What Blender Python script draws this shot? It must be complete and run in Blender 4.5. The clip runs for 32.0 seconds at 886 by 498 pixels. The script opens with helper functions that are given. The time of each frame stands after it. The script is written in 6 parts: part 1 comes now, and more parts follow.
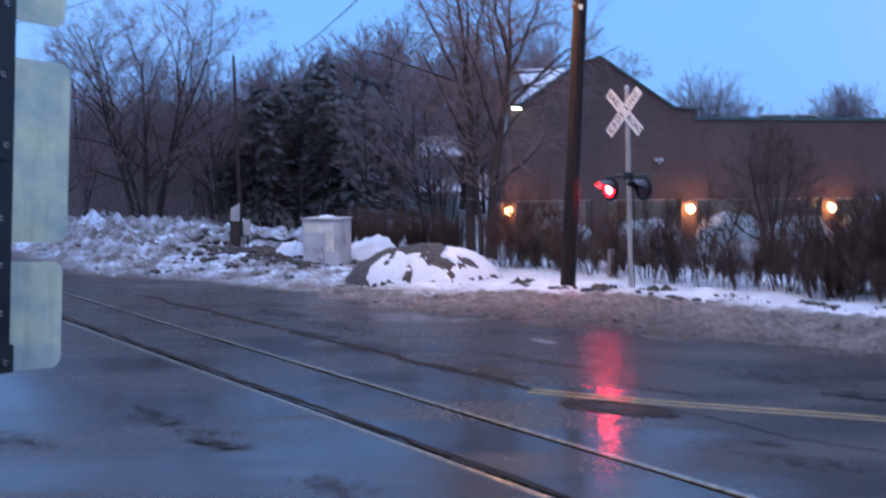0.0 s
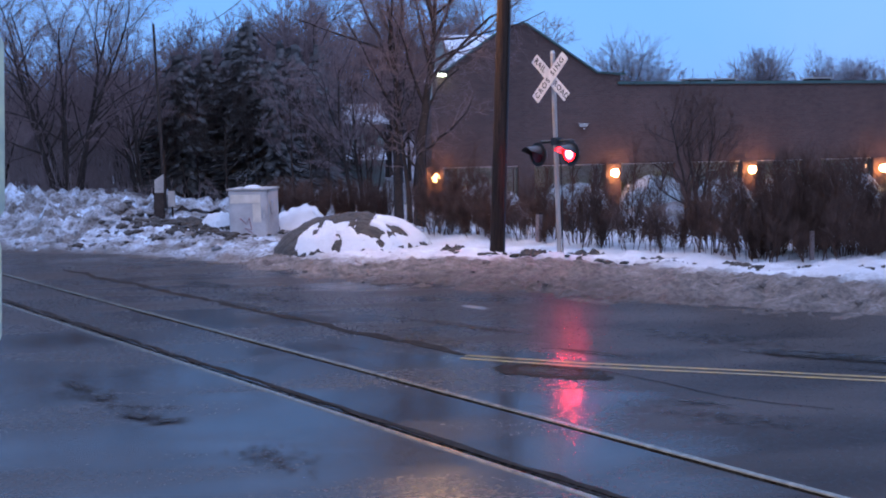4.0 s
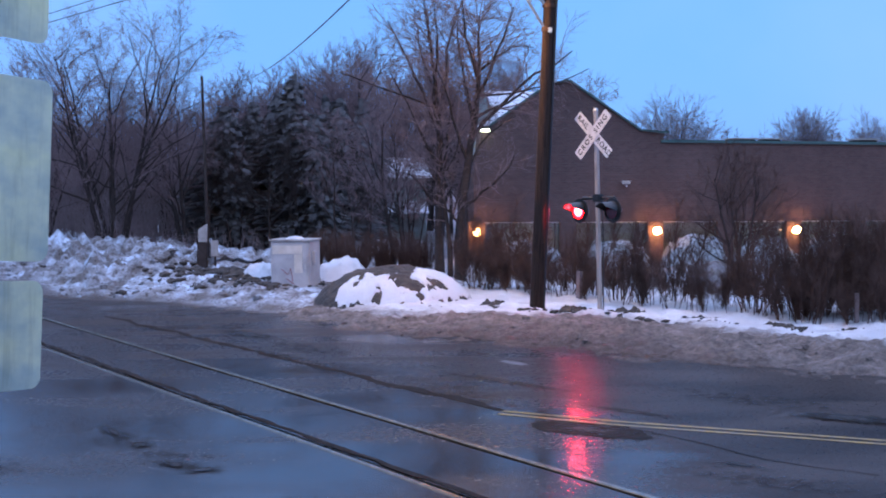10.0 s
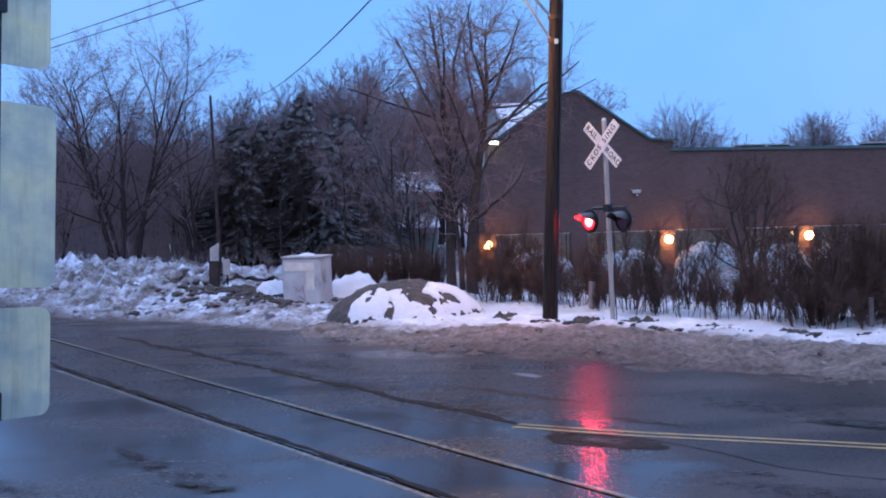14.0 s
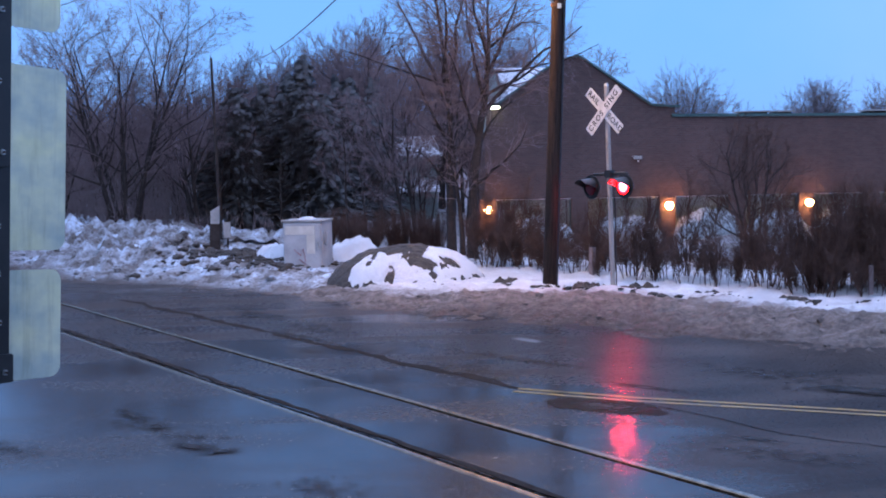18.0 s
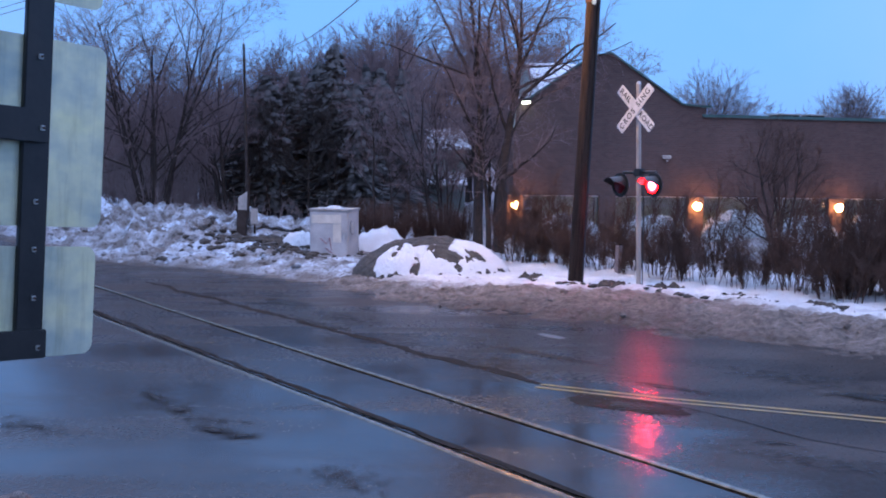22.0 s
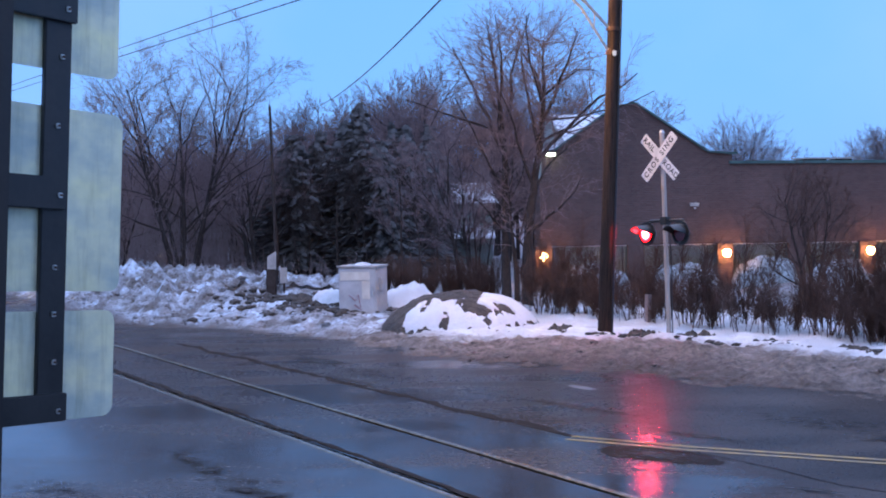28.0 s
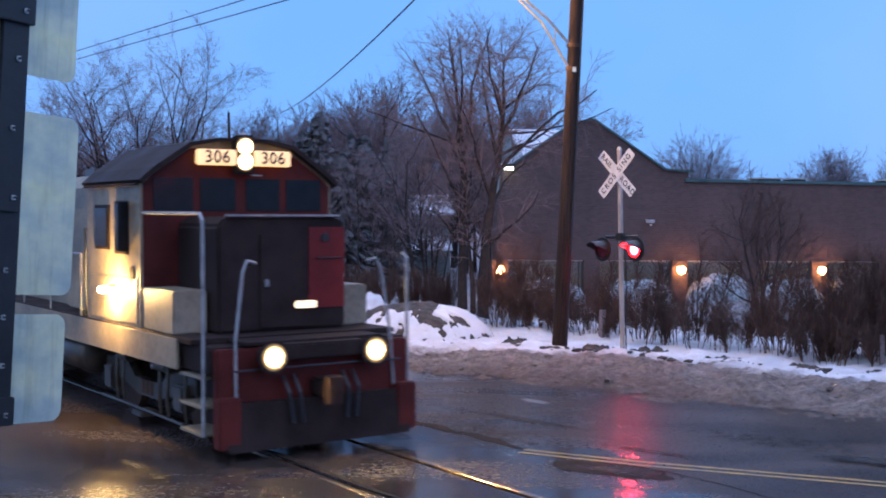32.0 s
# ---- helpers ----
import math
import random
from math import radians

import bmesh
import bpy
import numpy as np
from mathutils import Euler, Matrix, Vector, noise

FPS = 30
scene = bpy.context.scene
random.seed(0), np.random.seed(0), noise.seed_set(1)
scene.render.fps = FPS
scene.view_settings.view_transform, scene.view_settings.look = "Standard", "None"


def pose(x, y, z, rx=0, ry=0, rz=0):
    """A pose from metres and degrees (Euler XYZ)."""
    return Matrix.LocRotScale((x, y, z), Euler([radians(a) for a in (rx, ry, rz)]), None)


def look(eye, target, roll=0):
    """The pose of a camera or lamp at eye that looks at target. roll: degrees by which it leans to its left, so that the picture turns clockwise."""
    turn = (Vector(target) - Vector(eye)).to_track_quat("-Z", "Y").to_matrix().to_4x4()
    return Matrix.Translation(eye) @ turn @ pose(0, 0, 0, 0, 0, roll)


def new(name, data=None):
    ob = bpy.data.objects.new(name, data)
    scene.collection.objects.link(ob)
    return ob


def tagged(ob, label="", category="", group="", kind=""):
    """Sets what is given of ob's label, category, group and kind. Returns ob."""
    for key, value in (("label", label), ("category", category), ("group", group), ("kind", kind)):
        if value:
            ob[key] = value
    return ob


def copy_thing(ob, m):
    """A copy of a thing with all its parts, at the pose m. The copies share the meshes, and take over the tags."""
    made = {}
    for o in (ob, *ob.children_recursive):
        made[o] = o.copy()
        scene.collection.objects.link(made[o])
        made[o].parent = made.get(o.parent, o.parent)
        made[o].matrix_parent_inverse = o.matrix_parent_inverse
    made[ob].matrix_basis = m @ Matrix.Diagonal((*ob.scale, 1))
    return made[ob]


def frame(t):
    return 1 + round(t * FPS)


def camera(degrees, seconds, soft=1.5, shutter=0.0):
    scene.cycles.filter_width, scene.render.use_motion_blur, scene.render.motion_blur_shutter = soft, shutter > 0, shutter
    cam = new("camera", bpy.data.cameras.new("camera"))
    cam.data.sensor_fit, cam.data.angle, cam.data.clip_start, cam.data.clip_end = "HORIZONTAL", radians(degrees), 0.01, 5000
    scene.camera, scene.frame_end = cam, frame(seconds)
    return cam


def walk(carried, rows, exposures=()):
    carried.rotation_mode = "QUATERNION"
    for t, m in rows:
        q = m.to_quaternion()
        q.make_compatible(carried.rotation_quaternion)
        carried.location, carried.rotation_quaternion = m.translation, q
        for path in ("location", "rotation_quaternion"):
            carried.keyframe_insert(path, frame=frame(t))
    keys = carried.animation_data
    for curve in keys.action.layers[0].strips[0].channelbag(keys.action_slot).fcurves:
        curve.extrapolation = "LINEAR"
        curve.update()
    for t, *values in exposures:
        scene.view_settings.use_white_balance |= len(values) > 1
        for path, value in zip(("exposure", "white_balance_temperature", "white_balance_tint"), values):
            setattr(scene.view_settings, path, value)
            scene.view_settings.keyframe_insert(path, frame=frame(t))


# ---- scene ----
cam = camera(41.86, 32.0, soft=1.9, shutter=0.4)
PATH = [
    (0.0, pose(0.045, 0.007, 3.005, 85.44, 0.66, 0.14)),
    (0.5, pose(0.068, 0.015, 2.942, 83.09, 3.72, -2.42)),
    (1.0, pose(0.058, 0.012, 2.979, 83.68, 5.31, -2.73)),
    (1.5, pose(0.072, -0.044, 3.009, 83.87, 2.74, -0.59)),
    (2.0, pose(0.004, 0.023, 3.027, 82.37, 1.91, -3.21)),
    (2.5, pose(0.011, 0.028, 3.015, 82.03, 1.73, -4.29)),
    (4.5, pose(-0.037, 0.027, 3.004, 84.47, 1.34, -3.48)),
    (5.0, pose(-0.021, 0.027, 3.035, 84.98, 0.28, -5.70)),
    (5.5, pose(-0.023, 0.022, 3.039, 85.67, -0.44, -7.07)),
    (6.0, pose(-0.030, 0.019, 3.040, 86.50, -0.70, -7.30)),
    (6.5, pose(-0.025, 0.016, 3.033, 86.87, 0.36, -7.03)),
    (7.0, pose(-0.038, 0.008, 3.074, 86.99, -0.46, -4.16)),
    (7.5, pose(-0.022, 0.024, 3.035, 87.14, 0.43, -3.81)),
    (8.0, pose(-0.013, 0.024, 3.009, 87.09, -1.03, -3.02)),
    (8.5, pose(-0.021, 0.031, 3.006, 86.65, -1.03, -2.43)),
    (9.0, pose(-0.015, 0.037, 3.000, 86.32, 0.89, -1.75)),
    (9.5, pose(-0.013, 0.032, 2.998, 85.74, 0.52, -0.83)),
    (10.0, pose(-0.018, 0.029, 2.998, 86.50, 0.42, -1.50)),
    (10.5, pose(-0.005, 0.028, 3.010, 86.12, 1.34, -2.38)),
    (11.0, pose(-0.004, 0.030, 3.011, 86.22, 1.44, -3.48)),
    (11.5, pose(0.005, 0.041, 3.011, 86.81, 3.58, -2.79)),
    (12.0, pose(0.012, 0.030, 3.010, 88.15, 4.13, -1.22)),
    (12.5, pose(0.019, 0.034, 3.008, 88.61, 5.83, -0.32)),
    (13.0, pose(0.011, 0.038, 3.008, 88.17, 1.21, 0.39)),
    (13.5, pose(-0.010, 0.057, 3.009, 87.94, -0.16, -0.95)),
    (14.0, pose(0.000, 0.041, 3.008, 87.16, 1.77, -0.98)),
    (14.5, pose(0.018, 0.024, 3.017, 86.49, 1.70, -0.81)),
    (16.5, pose(0.004, 0.048, 3.010, 85.37, 0.48, 0.44)),
    (17.0, pose(-0.015, 0.061, 3.009, 84.89, 0.48, 0.35)),
    (17.5, pose(-0.025, 0.046, 3.008, 84.98, 1.19, -0.55)),
    (18.0, pose(-0.028, 0.023, 3.013, 85.41, 1.34, -0.98)),
    (18.5, pose(-0.028, 0.029, 3.008, 85.51, 0.94, -1.02)),
    (19.0, pose(-0.031, 0.049, 3.001, 85.33, 0.86, -0.85)),
    (19.5, pose(-0.033, 0.059, 3.000, 84.93, 0.21, -0.35)),
    (20.0, pose(-0.032, 0.053, 3.005, 84.90, 0.00, 0.40)),
    (20.5, pose(-0.038, 0.048, 3.006, 85.19, -0.57, 0.18)),
    (21.0, pose(-0.041, 0.065, 3.010, 85.30, -0.20, -0.27)),
    (21.5, pose(-0.044, 0.036, 3.006, 85.32, 0.14, -0.12)),
    (22.0, pose(-0.059, 0.040, 3.001, 85.09, -0.46, 0.39)),
    (22.5, pose(-0.072, 0.035, 3.003, 84.95, -0.67, -0.33)),
    (23.0, pose(-0.046, 0.046, 3.000, 84.60, -2.24, 0.34)),
    (23.5, pose(0.001, 0.056, 3.009, 86.40, -1.66, 1.97)),
    (24.0, pose(-0.005, 0.055, 3.009, 87.31, -0.47, 2.61)),
    (24.5, pose(-0.003, 0.030, 3.006, 88.08, -0.02, 2.74)),
    (26.5, pose(-0.001, 0.010, 3.003, 88.02, 1.74, 2.77)),
    (27.0, pose(-0.003, 0.010, 3.005, 87.93, 1.42, 2.55)),
    (27.5, pose(-0.004, 0.013, 3.004, 87.89, 1.17, 2.15)),
    (28.0, pose(-0.000, 0.001, 3.003, 87.78, 1.24, 1.79)),
    (28.5, pose(0.003, -0.004, 3.003, 87.81, 1.57, 1.80)),
    (29.0, pose(0.004, -0.005, 3.003, 88.00, 1.94, 1.81)),
    (29.5, pose(0.000, -0.002, 3.003, 88.15, 1.68, 1.78)),
    (30.0, pose(0.003, -0.004, 3.006, 88.34, 1.47, 1.62)),
    (30.5, pose(0.007, -0.003, 3.002, 88.49, 1.51, 1.33)),
    (31.0, pose(0.005, -0.003, 3.004, 88.49, 1.19, 1.08)),
    (31.5, pose(0.005, -0.005, 3.003, 88.55, 0.35, 0.51)),
    (32.0, pose(0.006, -0.014, 3.004, 88.33, -0.09, -0.29)),
]
walk(cam, PATH, exposures=[(0.0, 0.24), (1.0, 0.10), (2.0, 0.10), (5.0, 0.22), (24.0, 0.28), (28.0, 0.34), (30.8, 0.29), (32.0, 0.14)])


# ---- world and light ----
world = bpy.data.worlds.new("world")
scene.world = world
world.use_nodes = True
wn, wl = world.node_tree.nodes, world.node_tree.links
wn.clear()
sky = wn.new("ShaderNodeTexSky")
sky.sky_type, sky.sun_disc = "NISHITA", False
sky.sun_elevation, sky.sun_rotation = radians(4.0), radians(200)
sky.air_density, sky.dust_density, sky.ozone_density = 1.0, 0.6, 3.0
haze = wn.new("ShaderNodeMix")
haze.data_type = "RGBA"
haze.inputs["Factor"].default_value = 0.8
haze.inputs["B"].default_value = (1.62, 4.1, 10.0, 1)     # thin even cloud at blue hour
wl.new(sky.outputs["Color"], haze.inputs["A"])
bg = wn.new("ShaderNodeBackground")
bg.inputs["Strength"].default_value = 0.125
dome = wn.new("ShaderNodeTexCoord")                     # cloud is brighter and paler overhead than at the horizon
high = wn.new("ShaderNodeSeparateXYZ")
wl.new(dome.outputs["Generated"], high.inputs[0])
lift = wn.new("ShaderNodeMapRange")
lift.inputs["From Min"].default_value, lift.inputs["From Max"].default_value = 0.22, 0.9
wl.new(high.outputs["Z"], lift.inputs["Value"])
pale = wn.new("ShaderNodeMix")
pale.data_type = "RGBA"
pale.inputs["B"].default_value = (8.7, 11.0, 19.4, 1)
wl.new(lift.outputs["Result"], pale.inputs["Factor"])
wl.new(haze.outputs["Result"], pale.inputs["A"])
wo = wn.new("ShaderNodeOutputWorld")
cloud = wn.new("ShaderNodeTexNoise")
cloud.inputs["Scale"].default_value, cloud.inputs["Detail"].default_value = 3.2, 4.0
wl.new(dome.outputs["Generated"], cloud.inputs["Vector"])
soft = wn.new("ShaderNodeMapRange")
soft.inputs["From Min"].default_value, soft.inputs["From Max"].default_value = 0.45, 0.75
soft.inputs["To Max"].default_value = 0.16
wl.new(cloud.outputs["Fac"], soft.inputs["Value"])
veil = wn.new("ShaderNodeMix")
veil.data_type = "RGBA"
veil.inputs["B"].default_value = (4.8, 5.9, 10.0, 1)
wl.new(soft.outputs["Result"], veil.inputs["Factor"])
wl.new(pale.outputs["Result"], veil.inputs["A"])
wl.new(veil.outputs["Result"], bg.inputs["Color"])
wl.new(bg.outputs["Background"], wo.inputs["Surface"])

sun = new("sun", bpy.data.lights.new("sun", "SUN"))
sun.data.energy, sun.data.angle, sun.data.color = 0.2, radians(40), (1.0, 0.92, 0.90)
sun.matrix_world = look((-10, -30, 14), (0, 0, 0))


# ---- materials ----
def material(name):
    m = bpy.data.materials.new(name)
    m.use_nodes = True
    nt = m.node_tree
    return m, nt, nt.nodes["Principled BSDF"]


def noise_node(nt, scale, detail=4.0, rough=0.55, coord="Object", distort=0.0, stretch=None):
    tc = nt.nodes.new("ShaderNodeTexCoord")
    n = nt.nodes.new("ShaderNodeTexNoise")
    n.inputs["Scale"].default_value, n.inputs["Detail"].default_value = scale, detail
    n.inputs["Roughness"].default_value, n.inputs["Distortion"].default_value = rough, distort
    src = tc.outputs[coord]
    if stretch:
        mp = nt.nodes.new("ShaderNodeMapping")
        mp.inputs["Scale"].default_value = stretch
        nt.links.new(src, mp.inputs["Vector"])
        src = mp.outputs["Vector"]
    nt.links.new(src, n.inputs["Vector"])
    return n


def ramp(nt, src, stops):
    r = nt.nodes.new("ShaderNodeValToRGB")
    while len(r.color_ramp.elements) < len(stops):
        r.color_ramp.elements.new(0.5)
    for e, (p, c) in zip(r.color_ramp.elements, stops):
        e.position = p
        e.color = (*c, 1) if len(c) == 3 else c
    nt.links.new(src, r.inputs["Fac"])
    return r


def mixed(nt, fac, a, b, blend="MIX"):
    m = nt.nodes.new("ShaderNodeMix")
    m.data_type, m.blend_type = "RGBA", blend
    for key, v in (("Factor", fac), ("A", a), ("B", b)):
        if isinstance(v, (int, float)):
            m.inputs[key].default_value = v
        elif isinstance(v, tuple):
            m.inputs[key].default_value = (*v, 1)
        else:
            nt.links.new(v, m.inputs[key])
    return m.outputs["Result"]


def bumped(nt, b, src, strength, dist=0.02):
    bp = nt.nodes.new("ShaderNodeBump")
    bp.inputs["Strength"].default_value, bp.inputs["Distance"].default_value = strength, dist
    nt.links.new(src, bp.inputs["Height"])
    nt.links.new(bp.outputs["Normal"], b.inputs["Normal"])


def plain(name, c1, c2, rough=0.6, metal=0.0, scale=6.0, bump=0.2, dist=0.01, fine=60.0, spec=0.5, stretch=None):
    """A surface of two tones with coarse blotches and fine grain."""
    m, nt, b = material(name)
    n1 = noise_node(nt, scale, 5, stretch=stretch)
    n2 = noise_node(nt, fine, 3)
    f = nt.nodes.new("ShaderNodeMath")
    f.operation = "MULTIPLY_ADD"
    nt.links.new(n2.outputs["Fac"], f.inputs[0])
    f.inputs[1].default_value = 0.4
    nt.links.new(n1.outputs["Fac"], f.inputs[2])
    r = ramp(nt, f.outputs[0], [(0.45, c1), (0.85, c2)])
    nt.links.new(r.outputs["Color"], b.inputs["Base Color"])
    rr = ramp(nt, n1.outputs["Fac"], [(0.3, (rough * 0.8,) * 3), (0.7, (min(1, rough * 1.2),) * 3)])
    nt.links.new(rr.outputs["Color"], b.inputs["Roughness"])
    b.inputs["Metallic"].default_value = metal
    b.inputs["Specular IOR Level"].default_value = spec
    if bump:
        bumped(nt, b, f.outputs[0], bump, dist)
    return m


def glow(name, colour, strength, base=(0.1, 0.1, 0.1)):
    m, nt, b = material(name)
    b.inputs["Base Color"].default_value = (*base, 1)
    b.inputs["Emission Color"].default_value = (*colour, 1)
    b.inputs["Emission Strength"].default_value = strength
    return m


def asphalt_material():
    """Wet asphalt: bluish and glossy where water stands, browner and duller where it has drained."""
    m, nt, b = material("wet_asphalt")
    turn = nt.nodes.new("ShaderNodeMapping")
    turn.inputs["Rotation"].default_value = (0, 0, radians(33))
    turn.inputs["Scale"].default_value = (0.45, 1.5, 1.0)
    tc = nt.nodes.new("ShaderNodeTexCoord")
    nt.links.new(tc.outputs["Object"], turn.inputs["Vector"])
    lane = nt.nodes.new("ShaderNodeTexNoise")
    lane.inputs["Scale"].default_value, lane.inputs["Detail"].default_value = 0.55, 6.0
    lane.inputs["Distortion"].default_value = 0.4
    nt.links.new(turn.outputs["Vector"], lane.inputs["Vector"])
    big = noise_node(nt, 0.22, 5, 0.6, distort=0.6)
    mid = noise_node(nt, 1.4, 6, 0.6, distort=0.3)
    grit = noise_node(nt, 90, 3)
    coarse = noise_node(nt, 14, 5, 0.7)
    sep = nt.nodes.new("ShaderNodeSeparateXYZ")
    nt.links.new(tc.outputs["Object"], sep.inputs[0])
    east = nt.nodes.new("ShaderNodeMapRange")            # the lane drains towards the open road
    east.inputs["From Min"].default_value, east.inputs["From Max"].default_value = 2.0, 4.4
    east.inputs["To Min"].default_value, east.inputs["To Max"].default_value = 0.0, 0.6
    nt.links.new(sep.outputs["X"], east.inputs["Value"])
    dry = nt.nodes.new("ShaderNodeMath")
    nt.links.new(lane.outputs["Fac"], dry.inputs[0])
    lane_side = nt.nodes.new("ShaderNodeMath")            # beyond the centre line the camber sheds its water
    lane_side.operation = "MULTIPLY_ADD"
    nt.links.new(sep.outputs["X"], lane_side.inputs[0])
    lane_side.inputs[1].default_value = 0.43
    nt.links.new(sep.outputs["Y"], lane_side.inputs[2])
    beyond = nt.nodes.new("ShaderNodeMapRange")
    beyond.inputs["From Min"].default_value, beyond.inputs["From Max"].default_value = 15.0, 16.6
    beyond.inputs["To Max"].default_value = 0.17
    nt.links.new(lane_side.outputs[0], beyond.inputs["Value"])
    sides = nt.nodes.new("ShaderNodeMath")
    nt.links.new(east.outputs["Result"], sides.inputs[0])
    nt.links.new(beyond.outputs["Result"], sides.inputs[1])
    nt.links.new(sides.outputs[0], dry.inputs[1])
    drain = nt.nodes.new("ShaderNodeMapRange")
    drain.inputs["From Min"].default_value, drain.inputs["From Max"].default_value = 0.42, 0.76
    nt.links.new(dry.outputs[0], drain.inputs["Value"])
    c = ramp(nt, mid.outputs["Fac"], [(0.3, (0.021, 0.016, 0.0145)), (0.7, (0.052, 0.041, 0.036))])
    d = ramp(nt, lane.outputs["Fac"], [(0.32, (0.024, 0.019, 0.0175)), (0.66, (0.066, 0.053, 0.047))])
    tone = mixed(nt, drain.outputs["Result"], c.outputs["Color"], d.outputs["Color"])
    g = ramp(nt, grit.outputs["Fac"], [(0.35, (0.6, 0.6, 0.6)), (0.7, (1.25, 1.25, 1.25))])
    k = ramp(nt, coarse.outputs["Fac"], [(0.35, (0.6, 0.6, 0.6)), (0.66, (1.35, 1.35, 1.35))])
    tone = mixed(nt, 1.0, tone, k.outputs["Color"], "MULTIPLY")
    nt.links.new(mixed(nt, 1.0, tone, g.outputs["Color"], "MULTIPLY"), b.inputs["Base Color"])
    wet = nt.nodes.new("ShaderNodeMath")
    nt.links.new(big.outputs["Fac"], wet.inputs[0])
    half = nt.nodes.new("ShaderNodeMath")
    half.operation = "MULTIPLY"
    half.inputs[1].default_value = 0.35
    nt.links.new(mid.outputs["Fac"], half.inputs[0])
    nt.links.new(half.outputs[0], wet.inputs[1])
    r = ramp(nt, wet.outputs[0], [(0.50, (0.19, 0.19, 0.19)), (0.64, (0.13, 0.13, 0.13)), (0.82, (0.06, 0.06, 0.06))])
    grain = ramp(nt, coarse.outputs["Fac"], [(0.35, (0.65, 0.65, 0.65)), (0.66, (1.4, 1.4, 1.4))])
    nt.links.new(mixed(nt, 1.0, mixed(nt, drain.outputs["Result"], r.outputs["Color"], (0.36, 0.36, 0.36)), grain.outputs["Color"], "MULTIPLY"), b.inputs["Roughness"])
    gloss = nt.nodes.new("ShaderNodeMapRange")
    gloss.inputs["To Min"].default_value, gloss.inputs["To Max"].default_value = 0.29, 0.04
    nt.links.new(drain.outputs["Result"], gloss.inputs["Value"])
    nt.links.new(gloss.outputs["Result"], b.inputs["Specular IOR Level"])
    b.inputs["IOR"].default_value = 1.42
    hh = nt.nodes.new("ShaderNodeMath")
    nt.links.new(grit.outputs["Fac"], hh.inputs[0])
    nt.links.new(coarse.outputs["Fac"], hh.inputs[1])
    bumped(nt, b, hh.outputs[0], 0.22, 0.0022)
    return m


def smear_material(name, c1, c2, broken=0.9, lo=0.45, hi=1.32, most=0.95):
    """A stain that thins out towards its ragged rim."""
    m = plain(name, c1, c2, 0.6, scale=3, bump=0.1, spec=0.2)
    nt = m.node_tree
    b = nt.nodes["Principled BSDF"]
    uv = nt.nodes.new("ShaderNodeUVMap")
    uv.uv_map = "map"
    sep = nt.nodes.new("ShaderNodeSeparateXYZ")
    nt.links.new(uv.outputs["UV"], sep.inputs[0])
    n = noise_node(nt, 6.0, 6, 0.7)
    add = nt.nodes.new("ShaderNodeMath")
    add.operation = "MULTIPLY_ADD"
    nt.links.new(n.outputs["Fac"], add.inputs[0])
    add.inputs[1].default_value = broken
    nt.links.new(sep.outputs["X"], add.inputs[2])
    mr = nt.nodes.new("ShaderNodeMapRange")
    mr.interpolation_type = "SMOOTHSTEP"
    mr.inputs["From Min"].default_value, mr.inputs["From Max"].default_value = lo, hi
    mr.inputs["To Min"].default_value, mr.inputs["To Max"].default_value = most, 0.0
    nt.links.new(add.outputs[0], mr.inputs["Value"])
    nt.links.new(mr.outputs["Result"], b.inputs["Alpha"])
    return m


